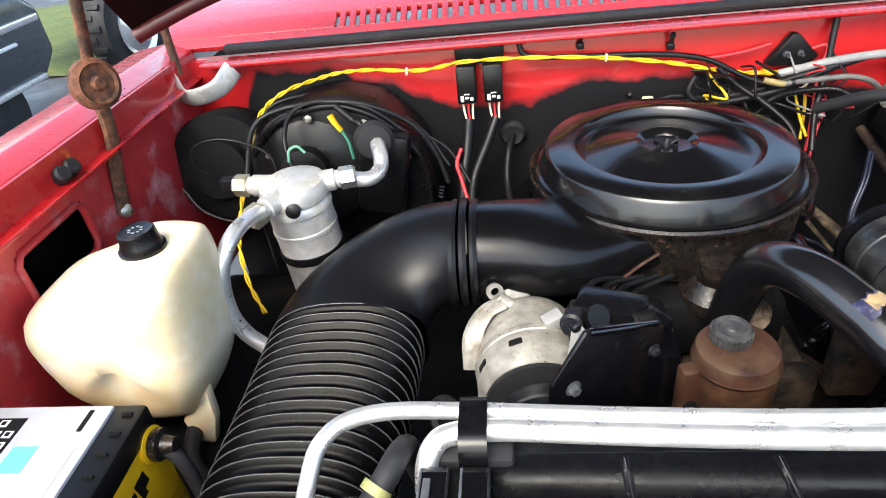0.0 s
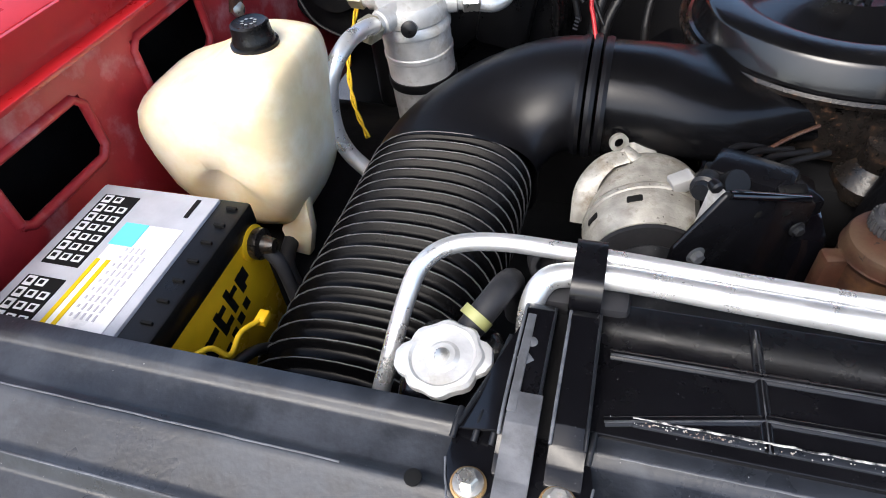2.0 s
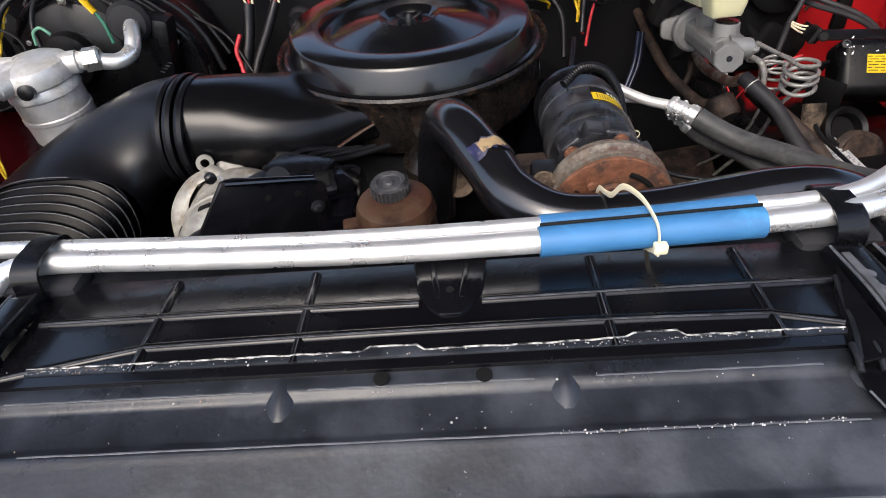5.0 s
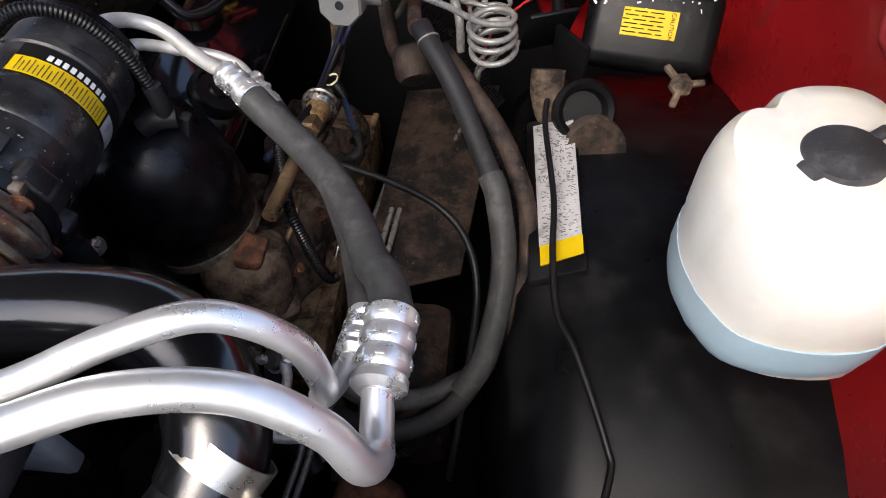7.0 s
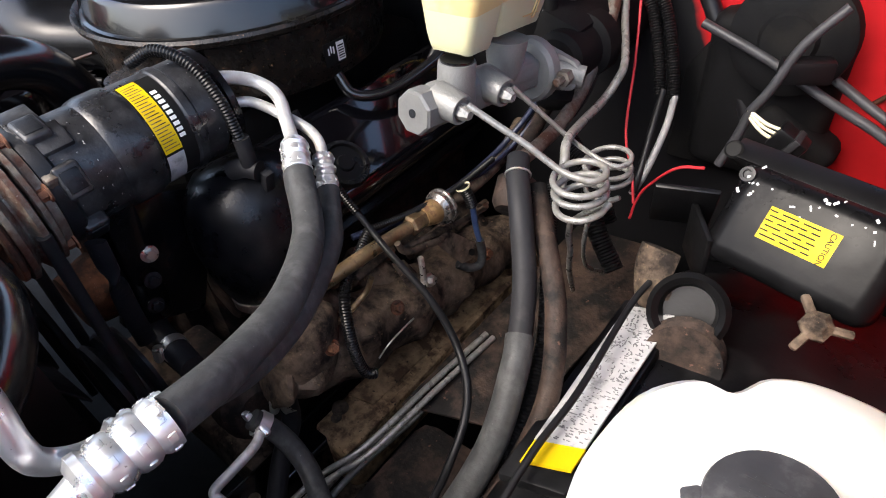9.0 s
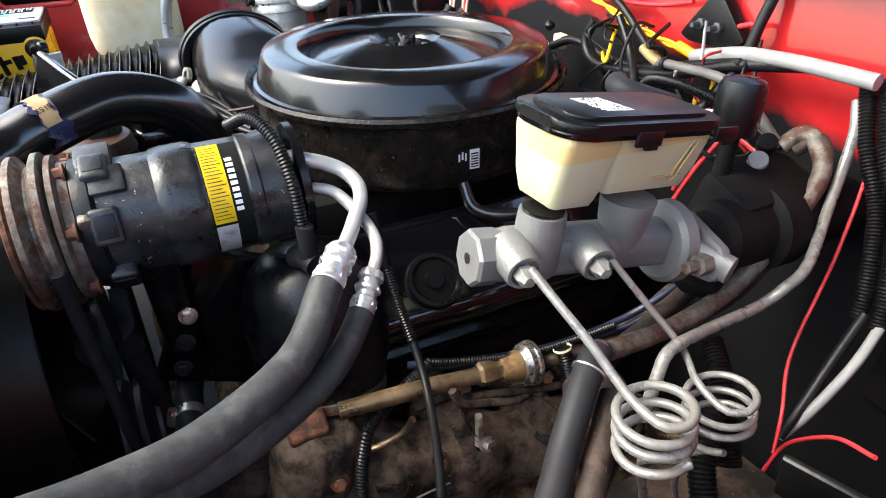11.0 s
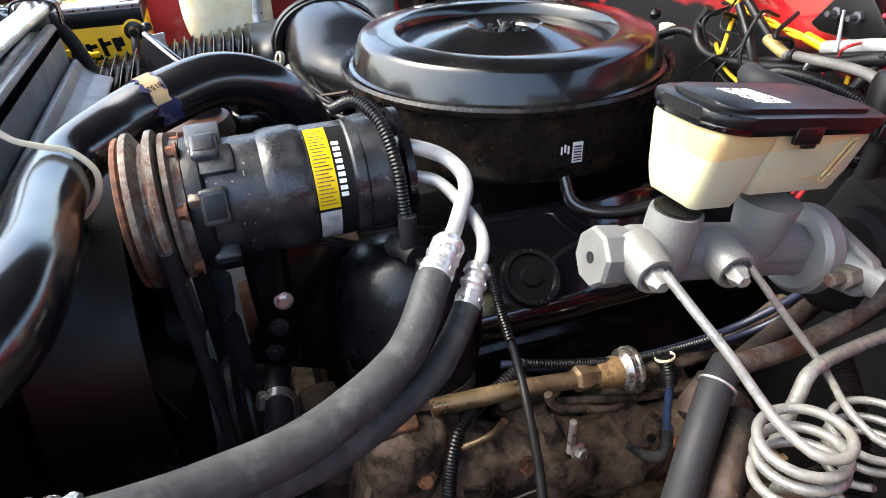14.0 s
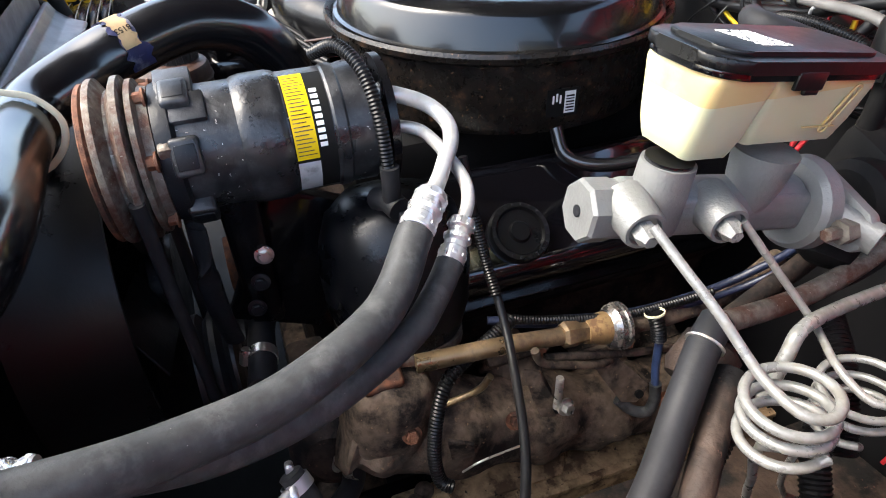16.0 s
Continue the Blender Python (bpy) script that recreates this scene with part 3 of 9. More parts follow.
def bonnet_at(x, s, lift=0.0):
    roll = max(0.0, abs(x) - 0.45) / 0.45
    p = Vector((x, 0.30 - s * math.cos(BA), 1.402 + s * math.sin(BA)))
    n = Vector((0, math.sin(BA), math.cos(BA)))
    return p + n * (lift - 0.14 * roll * roll)


bm = bmesh.new()
XS = [-0.9 + 0.045 * k for k in range(41)]
grid = [[bm.verts.new(bonnet_at(x, BL * k / 12)) for x in XS] for k in range(13)]
for a, b in zip(grid, grid[1:]):
    for k in range(40):
        bm.faces.new((a[k], a[k + 1], b[k + 1], b[k]))
bmesh.ops.solidify(bm, geom=bm.faces[:], thickness=0.012)
hood = one("bonnet", bm, HOOD_RED, "raised red steel bonnet, underside darkened", "bonnet")
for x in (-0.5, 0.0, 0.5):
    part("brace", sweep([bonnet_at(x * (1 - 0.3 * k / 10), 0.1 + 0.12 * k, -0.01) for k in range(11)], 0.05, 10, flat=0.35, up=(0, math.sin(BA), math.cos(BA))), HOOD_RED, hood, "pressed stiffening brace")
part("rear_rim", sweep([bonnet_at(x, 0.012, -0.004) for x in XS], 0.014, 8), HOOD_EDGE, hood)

# ---- core support and radiator ----
support = thing("core_support", (0, -0.75, 0.3), "black dusty steel radiator core support with chipped edges", "core support", kind="structure")
SPAN = Matrix(((0, 0, 1, -0.88), (1, 0, 0, 0), (0, 1, 0, 0), (0, 0, 0, 1)))
bm = prism(SPAN, [(-0.697, 1.144), (-0.711, 1.1425), (-0.716, 1.137), (-0.743, 1.1345), (-0.751, 1.1405), (-0.757, 1.1375), (-0.786, 1.127), (-0.793, 1.1275), (-0.80, 1.117), (-0.90, 1.105), (-0.905, 0.9), (-0.895, 0.9), (-0.89, 1.09), (-0.697, 1.12)], 1.76, 0.0022)
part("crossbar", bm, SUPPORT, support)
# thin grey tubes paint the highlights on the chipped creases
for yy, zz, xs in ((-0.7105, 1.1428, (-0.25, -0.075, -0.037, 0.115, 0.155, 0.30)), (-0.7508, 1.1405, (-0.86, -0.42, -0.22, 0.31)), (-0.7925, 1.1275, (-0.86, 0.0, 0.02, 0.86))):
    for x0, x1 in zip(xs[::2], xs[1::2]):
        part("crease_highlight", sweep([Vector((x0 + (x1 - x0) * k / 20, yy + 0.0002 * math.sin(k * 2.1), zz)) for k in range(21)], 0.0008, 6, flat=0.35), CREASE, support, "highlight drawn along the worn crease")
edge_ = [(-0.245, -0.684)]
for x in (-0.06, -0.03, -0.002):
    edge_.append((x, -0.684))
edge_ += [(0.004, -0.680), (0.036, -0.680), (0.042, -0.685), (0.12, -0.685), (0.18, -0.684), (0.186, -0.680), (0.215, -0.680), (0.22, -0.685), (0.33, -0.685), (0.33, -0.690), (-0.245, -0.690)]
bm = prism(T((0, 0, 1.1445)), edge_[::-1], 0.0035, 0.001)
flange = part("welded_flange", bm, SUPPORT, support)
rnd = random.Random(31)
rim = []
for (xa, ya), (xb, yb) in zip(edge_[:-3], edge_[1:-2]):
    n = max(1, int(abs(xb - xa) / 0.006))
    rim += [Vector((xa + (xb - xa) * k / n, ya + (yb - ya) * k / n + rnd.uniform(-0.0005, 0.0005), 1.1478)) for k in range(n)]
part("chipped_rim", sweep(rim, 0.0009, 6, flat=0.8), CHIPPED, flange, "chipped bare-metal rim")
for x in (-0.056, 0.135, 0.325):
    bm = bmesh.new()
    lathe(along((x, -0.709, 1.1345), (0, -0.25, 1)), [(0.024, 0), (0.018, 0.0035), (0.011, 0.0068), (0.005, 0.0088), (0.001, 0.0092)], 10, bm)
    for v in bm.verts:
        v.co.x = x + (v.co.x - x) * 0.6
        v.co.y = -0.709 + (v.co.y + 0.709) * 1.4
    part("pressed_dimple", bm, SUPPORT, support)
rnd = random.Random(4)
bm = bmesh.new()
for k in range(330):
    x, y = rnd.choice(((rnd.uniform(0.12, 0.30), rnd.gauss(-0.7505, 0.0008)), (rnd.uniform(-0.25, 0.30), rnd.gauss(-0.72, 0.014))))
    w = rnd.uniform(0.0002, 0.0007) * rnd.choice((1, 1, 1, 1.5))
    if k >= 150:
        x, y = rnd.choice((rnd.uniform(-0.245, 0.33), rnd.gauss(-0.2, 0.04), rnd.gauss(0.22, 0.05))), -0.6862 + abs(rnd.gauss(0, 0.0016)) * -1
        lathe(T((x, y, 1.1478)), [(w, 0), (w * 0.7, 0.0005)], 6, bm)
        continue
    lathe(T((x, y, 1.1402 if y < -0.748 else (1.1353 if y < -0.717 else 1.1425))), [(w, 0), (w * 0.7, 0.0006)], 6, bm)
tagged(part("paint_chips", bm, CHIP, support, "bare chips in the black paint"), kind="stuff")
for x, y in ((-0.37, -0.752), (-0.249, -0.745), (0.013, -0.706), (0.082, -0.707), (0.335, -0.716)):
    bm = bmesh.new()
    lathe(T((x, y, 1.1445)), [(0.0056, 0), (0.0056, 0.0012), (0.005, 0.0013)], 18, bm)
    part("hole", bm, INK, support, "dark drilled hole")

COVER_Z = 1.137
cover = thing("radiator_cover", (0.05, -0.63, 1.1), "glossy black pressed-steel radiator cover with raised ribs", "cover")
bm = plate([(-0.272, -0.70, COVER_Z + 0.004), (0.372, -0.70, COVER_Z + 0.004), (0.372, -0.585, COVER_Z - 0.004), (-0.272, -0.585, COVER_Z - 0.004)], 0.006, 0.002)
part("sheet", bm, BLACK_PAINT, cover)


def sheet_z(y):
    return COVER_Z + 0.010 - 0.008 * (y + 0.70) / 0.115


def rib(points, r=0.0046):
    """A raised rib pressed out of the sheet, from points in plan."""
    line = [Vector((x, y, sheet_z(y))) for x, y in points]
    part("rib", tube(line, r, 10, 3, flat=0.62), BLACK_PAINT, cover)
    # lighter tube paints the sky highlight on top of the rib
    part("rib_crest", tube([v + Vector((0, -r * 0.25, r * 0.52)) for v in line], r * 0.24, 6, 3, flat=0.5), RIB_CREST, cover, "sky highlight painted on the crest")


zc = COVER_Z + 0.0045
for x0, x1 in ((-0.262, 0.036), (0.084, 0.362)):
    rib([(x0, -0.635), ((x0 + x1) / 2, -0.634), (x1, -0.635)])
rib([(-0.166, -0.667), (-0.05, -0.665), (0.06, -0.664), (0.17, -0.664), (0.284, -0.667)])
for a, b in (((-0.262, -0.690), (-0.166, -0.667)), ((0.284, -0.667), (0.362, -0.689))):
    rib([a, ((a[0] + b[0]) / 2, (a[1] + b[1]) / 2), b], 0.004)
for x in (-0.166, -0.050, 0.172, 0.284):
    rib([(x, -0.592), (x, -0.640), (x, -0.690)], 0.004)
bm = prism(T((0, 0, zc - 0.004)), [(0.030, -0.588), (0.034, -0.622), (0.044, -0.643), (0.052, -0.652), (0.068, -0.652), (0.076, -0.643), (0.086, -0.622), (0.090, -0.588)], 0.009, 0.004)
part("centre_boss", bm, BLACK_PAINT, cover, "raised centre pressing")
for s in (-1, 1):
    part("boss_fold", tube([(0.06 + s * 0.014, -0.59, zc + 0.0045), (0.06 + s * 0.012, -0.612, zc + 0.005), (0.06 + s * 0.009, -0.634, zc + 0.0045)], 0.0024, 8, 3, flat=0.5), BLACK_PAINT, cover)
part("rivet_hole", lathe(T((0.06, -0.626, COVER_Z + 0.0085)), [(0.0032, 0), (0.0032, 0.0014), (0.0025, 0.0015)], 16), INK, cover, "dark hole")
shroud = thing("fan_shroud", (0.05, -0.575, 1.05), "dusty black fan shroud lip with ragged edge", "shroud")
bm = bmesh.new()
rnd = random.Random(2)
pts = [(-0.27, -0.588)] + [(-0.25 + 0.031 * k, -0.590 + rnd.uniform(-0.003, 0.003)) for k in range(21)] + [(0.39, -0.59), (0.39, -0.552), (-0.27, -0.552)]
prism(T((0, 0, 1.118)), pts, 0.016, 0.002, bm)
part("lip", bm, BLACK_DUSTY, shroud)
PW = Matrix(((1, 0, 0, 0), (0, 0, -1, -0.552), (0, 1, 0, 0), (0, 0, 0, 1)))
# one plastic in two colours: grey where it mirrors sky, black where shaded
part("upper_panel", prism(PW, [(-0.276, 1.070), (-0.272, 1.132), (-0.262, 1.140), (0.37, 1.140), (0.39, 1.12), (0.387, 1.070)], 0.012, 0.004), SHROUD, shroud, "smooth dusty upper panel, sky reflection in its grey")
part("flare", prism(Matrix(((0, 0, 1, -0.272), (1, 0, 0, 0), (0, 1, 0, 0), (0, 0, 0, 1))), [(-0.541, 1.088), (-0.537, 1.074), (-0.526, 1.064), (-0.504, 1.058), (-0.502, 1.054), (-0.53, 1.052), (-0.548, 1.060), (-0.548, 1.088)], 0.42, 0.002), SHROUD, shroud, "flared grey foot of the panel")
part("lower_panel", prism(PW @ T((0, 0, 0.001)), [(-0.285, 0.86), (-0.276, 1.076), (0.387, 1.076), (0.385, 1.06), (0.26, 1.05), (0.19, 1.03), (0.03, 1.068), (-0.14, 1.0), (-0.21, 0.86)], 0.010, 0.003), LINER, shroud, "lower panel, shade put into its black")
bm = bmesh.new()
lathe(along((0.03, -0.575, 0.83), (0, 1, 0)), [(0.235, 0), (0.228, 0.05), (0.22, 0.10), (0.214, 0.10), (0.222, 0.05), (0.228, 0.0)], 40, bm, ends=False)
part("ring", bm, PLASTIC, shroud)
radiator = thing("radiator", (0.05, -0.62, 0.5), "black-painted radiator with side tanks and filler neck", "radiator")
part("core", box(T((0.04, -0.64, 0.83)), (0.66, 0.06, 0.56), 0.003), BLACK_DULL, radiator)
for x in (-0.375, 0.425):
    part("tank", box(T((x, -0.645, 0.84)), (0.075, 0.085, 0.56), 0.02, segments=4), BLACK_PAINT, radiator)
for k in range(18):
    part("tank_rib", box(T((0.4635, -0.645 - 0.0055 * k, 1.075 - k * 0.022)), (0.006, 0.12, 0.002), 0.0008), FIN, radiator)
part("filler_neck", lathe(T((-0.372, -0.662, 1.11)), [(0.03, 0), (0.022, 0.01), (0.022, 0.03)], 28), BLACK_PAINT, radiator)
# brackets with bolts at both ends of the cover
for s, X, group in ((-1, -0.285, ""), (1, 0.385, "")):
    br = thing("radiator_bracket", (X, -0.66, 1.14), "black stamped steel bracket strap bolted over the radiator end", "bracket", "radiator brackets")
    for dx in (-0.0285, 0.003):
        x = X + dx
        way = Matrix(((0, 0, 1, x - 0.011), (1, 0, 0, 0), (0, 1, 0, 0), (0, 0, 0, 1)))
        part("strap", prism(way, [(-0.604, 1.140), (-0.608, 1.152), (-0.616, 1.156), (-0.66, 1.160), (-0.705, 1.1605), (-0.718, 1.156), (-0.728, 1.1495), (-0.74, 1.1475), (-0.74, 1.142), (-0.70, 1.150), (-0.66, 1.151), (-0.61, 1.138)], 0.022, 0.0012), BLACK_PAINT, br)
        for e in (-0.0105, 0.0105):
            part("folded_edge", tube([(x + e, -0.612, 1.1545), (x + e, -0.66, 1.1605), (x + e, -0.703, 1.1612), (x + e, -0.718, 1.1562)], 0.0012, 6, 4), CREASE if e < 0 else BLACK_DUSTY, br, "folded edge, left one lighter")
    part("web", box(T((X - 0.0128, -0.66, 1.146)), (0.012, 0.10, 0.004), 0.001), BLACK_DULL, br)
    tongue = X - 0.0255
    part("tongue", prism(Matrix(((0, 0, 1, tongue - 0.0108), (1, 0, 0, 0), (0, 1, 0, 0), (0, 0, 0, 1))), [(-0.690, 1.1635), (-0.712, 1.163), (-0.730, 1.1565), (-0.744, 1.1525), (-0.760, 1.1510), (-0.760, 1.1490), (-0.742, 1.1500), (-0.728, 1.1535), (-0.690, 1.1610)], 0.0205, 0.0006), DUST_GREY, br, "dusty grey tongue")
    part("tongue_edge", prism(Matrix(((0, 0, 1, tongue - 0.0112), (1, 0, 0, 0), (0, 1, 0, 0), (0, 0, 0, 1))), [(-0.622, 1.1575), (-0.66, 1.1622), (-0.705, 1.1640), (-0.705, 1.1615), (-0.66, 1.1600), (-0.622, 1.1560)], 0.006, 0.0006), DUST_GREY, br, "dusty grey strip along the strap")
    foot = [(X - 0.068, -0.712), (X - 0.069, -0.735), (X - 0.064, -0.752), (X - 0.054, -0.7615), (X + 0.010, -0.7615), (X + 0.018, -0.754), (X + 0.021, -0.735), (X + 0.015, -0.706)]
    part("foot", prism(T((0, 0, 1.1415)), foot[::-1], 0.0042, 0.0014), BLACK_PAINT, br)
    rim_ = [Vector((x_, y_, 1.1455)) for x_, y_ in foot[1:7]]
    part("foot_rim", sweep(spline(rim_, 5), 0.0008, 6), CREASE, br, "lighter edge of the foot")
    for gx in (-0.066, -0.052, -0.041, 0.009, 0.018):
        part("pressed_fold", tube([(X + gx, -0.702, 1.1505), (X + gx - 0.001, -0.712, 1.1505), (X + gx - 0.002, -0.722, 1.147)], 0.0022, 8, 4), BLACK_DUSTY, br)
    part("gusset", plate([(X - 0.069, -0.716, 1.146), (X - 0.040, -0.716, 1.153), (X - 0.040, -0.628, 1.149), (X - 0.050, -0.650, 1.140)], 0.003, 0.001), BLACK_PAINT, br)
    part("gusset_fold", tube([(X - 0.066, -0.714, 1.1505), (X - 0.058, -0.690, 1.1505), (X - 0.051, -0.662, 1.148), (X - 0.046, -0.638, 1.149)], 0.0018, 8, 4), BLACK_DUSTY, br)
    for dx in (-0.051, 0.002):
        bolt_ = part("bolt", hexbolt(T((X + dx, -0.749, 1.1478)), 0.0105, 0.009), STEEL, br, "zinc-plated flange bolt")
        part("washer", lathe(T((X + dx, -0.749, 1.1455)), [(0.0112, 0), (0.0112, 0.0016), (0.0102, 0.0024), (0.006, 0.0026)], 28), RUST_GOLD, bolt_, "rust-tinged gold washer")
    part("rivet", lathe(T((X - 0.030, -0.648, 1.1585)), [(0.0042, 0), (0.004, 0.0014), (0.0026, 0.002), (0.001, 0.0022)], 16), DUST_GREY, br)
    part("bare_patch", box(T((X - 0.032, -0.663, 1.1603)) @ Matrix.Rotation(0.7, 4, "Z"), (0.009, 0.008, 0.0008), 0.0003), CREASE, br, "worn bare patch")
CM = along((-0.374, -0.664, 1.1405), (-0.10, -0.12, 1))
cap = part("radiator_cap", lathe(CM, [(0.029, 0), (0.0295, 0.007), (0.0275, 0.0098), (0.024, 0.0102), (0.022, 0.0080), (0.0125, 0.0075), (0.0095, 0.0098)], 40), ALU_DULL, radiator, "bright aluminium cap with two ears and centre rivet")
for k in range(2):
    a = radians(48 + 180 * k)
    part("ear", prism(CM @ Matrix.Rotation(a, 4, "Z"), [(0.022, -0.016), (0.031, -0.0115), (0.0355, -0.006), (0.0355, 0.006), (0.031, 0.0115), (0.022, 0.016)], 0.0075, 0.002), ALU_DULL, cap)
for v in cap.data.vertices:
    q = CM.inverted() @ v.co
    w = 1 + 0.045 * math.cos(8 * math.atan2(q.y, q.x)) * min(1, max(0, (math.hypot(q.x, q.y) - 0.023) / 0.005))
    v.co = CM @ Vector((q.x * w, q.y * w, q.z))
part("rivet", lathe(CM @ T((0, 0, 0.0095)), [(0.0058, 0), (0.0048, 0.0025), (0.001, 0.0034)], 16), STEEL, cap)


# ---- air cleaner and its duct ----
ac = thing("air_cleaner", (0, 0, 1.0), "round black air cleaner, glossy lid, rust-freckled lower pan", "air cleaner")
part("pan", lathe(T((0, 0, 0.995)), [(0.10, 0.004), (0.17, 0.004), (0.193, 0.010), (0.199, 0.022), (0.201, 0.088), (0.205, 0.09), (0.212, 0.094), (0.2135, 0.1), (0.211, 0.104), (0.207, 0.101), (0.203, 0.095), (0.19, 0.094)], 96), RUST_PAINT, ac, "black pan with brown rust freckles")
lid = part("lid", lathe(T((0, 0, 1.085)), [(0.19, 0.004), (0.201, 0.006), (0.2015, 0.011), (0.197, 0.0125), (0.188, 0.041), (0.1855, 0.0455), (0.182, 0.0475), (0.15, 0.0495), (0.141, 0.0485), (0.137, 0.044), (0.1355, 0.034), (0.128, 0.031), (0.122, 0.0315), (0.05, 0.049), (0.047, 0.0505), (0.043, 0.049), (0.036, 0.041), (0.0, 0.0405)], 96, ends=False), LID, ac, "glossy black stepped lid")
part("wing_nut", tube([(-0.018, 0, 1.136), (-0.008, 0, 1.130), (0, 0, 1.129), (0.008, 0, 1.130), (0.018, 0, 1.136)], 0.0035, 8, 4, flat=0.6), BLACK_DUSTY, lid)
bm = lathe(T((0, 0, 1.125)), [(0.008, 0), (0.006, 0.008), (0.003, 0.012), (0.001, 0.0125)], 12)
for a in (0.6, 2.2, 3.9, 5.2):
    box(T((0.02 * math.cos(a), 0.02 * math.sin(a), 1.1295)) @ Matrix.Rotation(a, 4, "Z"), (0.008, 0.004, 0.008), 0.001, bm)
part("stud", bm, BLACK_DUSTY, lid)
# print on the side of the pan
la = math.atan2(-0.012, 0.2)
LM = T((0.2012 * math.cos(la), 0.2012 * math.sin(la), 1.041)) @ Matrix.Rotation(la + math.pi / 2, 4, "Z") @ Matrix.Rotation(math.pi / 2, 4, "X")
sticker = part("sticker", box(LM, (0.036, 0.03, 0.0012), 0.0), INK, ac, "small black-and-white bar sticker")
part("white_field", box(LM @ T((0.008, 0, 0.0008)), (0.012, 0.024, 0.0008), 0), WHITE, sticker)
part("strokes", bars(LM @ T((0.008, 0, 0.0013)), [(0, -0.009 + 0.0032 * k, 0.009, 0.0011 + 0.0006 * (k % 2)) for k in range(6)]), INK, sticker)
part("print", bars(LM @ T((-0.007, 0.004, 0.0008)), [(-0.004 + 0.004 * k, 0.002 * (k % 2), 0.002, 0.009) for k in range(3)]), WHITE, sticker)
# snorkel, from the pan to the collar
bm = bmesh.new()
stations = [  # x, centre y, half width y, bottom z, top z
    (-0.02, -0.12, 0.075, 1.022, 1.088), (-0.07, -0.122, 0.085, 1.022, 1.090), (-0.12, -0.135, 0.105, 1.018, 1.094), (-0.155, -0.150, 0.107, 1.014, 1.102), (-0.20, -0.165, 0.097, 1.008, 1.116), (-0.24, -0.172, 0.088, 1.0, 1.126), (-0.30, -0.176, 0.082, 0.996, 1.130)]
rings = []
for x, cy, hw, z0, z1 in stations:
    cz, hz = (z0 + z1) / 2, (z1 - z0) / 2
    ring_ = []
    for k in range(28):
        t = 2 * math.pi * k / 28
        c_, s_ = math.cos(t), math.sin(t)
        p_ = 0.55 if x > -0.2 else 0.8
        hh = math.copysign(abs(s_) ** p_, s_)
        ring_.append(bm.verts.new((x, cy + hw * (0.9 - 0.1 * hh) * math.copysign(abs(c_) ** p_, c_), cz + hz * hh)))
    rings.append(ring_)
for a, b in zip(rings, rings[1:]):
    for k in range(28):
        bm.faces.new((a[k], a[(k + 1) % 28], b[(k + 1) % 28], b[k]))
snork = part("snorkel", bm, SNORKEL, ac, "black steel snorkel with a rusty front seam")
part("seam", tube([(-0.048, -0.200, 1.060), (-0.075, -0.213, 1.051), (-0.10, -0.230, 1.043), (-0.125, -0.250, 1.034), (-0.15, -0.264, 1.025), (-0.172, -0.268, 1.020)], 0.0028, 10, 5, flat=0.7), COPPER, snork, "rust-brown folded seam")
part("lower_seam", tube([(-0.17, -0.268, 1.020), (-0.20, -0.268, 1.018), (-0.25, -0.266, 1.018), (-0.292, -0.264, 1.022)], 0.0055, 10, 5, flat=0.7), SEAM, snork, "folded bottom seam")

duct = thing("intake_duct", (-0.45, -0.35, 0.9), "black plastic intake duct with elbow and ribbed bellows", "intake duct")
CY, CZ = -0.176, 1.063
for x, r in ((-0.298, 0.089), (-0.312, 0.092), (-0.326, 0.090)):
    bm = lathe(T((x, CY, CZ)) @ Matrix.Rotation(-math.pi / 2, 4, "Y"), [(r * 0.86, -0.004), (r - 0.002, -0.005), (r, 0), (r - 0.002, 0.005), (r * 0.86, 0.004)], 48, ends=False)
    for v in bm.verts:
        v.co.z = CZ + (v.co.z - CZ) * 0.79
    part("collar", bm, ELBOW, duct)
# elbow: sections turn from facing the pan to facing the front, getting wider and flatter
bm = bmesh.new()
rings = []
N = 14
for k in range(N + 1):
    t = k / N
    s_ = t * t * (3 - 2 * t)
    yaw = radians(90 * t)
    across = Vector((-math.sin(yaw), math.cos(yaw), 0))
    reach = 0.124 + 0.021 * t + 0.012 * math.sin(2 * yaw)
    p = Vector((-0.325, -0.30, CZ - 0.061 * s_ - 0.004 * math.sin(2 * yaw))) + across * reach
    hw = 0.084 + (0.109 - 0.084) * s_
    hz = 0.069 + (0.062 - 0.069) * s_
    upv = Vector((0, 0, 1)) + Vector((0, 0.12, 0)) * s_
    ring_ = []
    for j in range(32):
        a = 2 * math.pi * j / 32
        c_, d_ = math.cos(a), math.sin(a)
        pw = 1.0 - 0.25 * s_
        ring_.append(bm.verts.new(p + across * hw * math.copysign(abs(c_) ** pw, c_) + upv * hz * math.copysign(abs(d_) ** pw, d_)))
    rings.append(ring_)
for a, b in zip(rings, rings[1:]):
    for j in range(32):
        bm.faces.new((a[j], a[(j + 1) % 32], b[(j + 1) % 32], b[j]))
elbow = part("elbow", bm, ELBOW, duct, "smooth satin black elbow")
part("moulded_print", bars(T((-0.345, -0.135, 1.131)) @ Matrix.Rotation(radians(90), 4, "Z") @ Matrix.Rotation(radians(18), 4, "X"), [(0.01 * k, 0, 0.004, 0.006) for k in range(4)]), RUBBER, elbow)
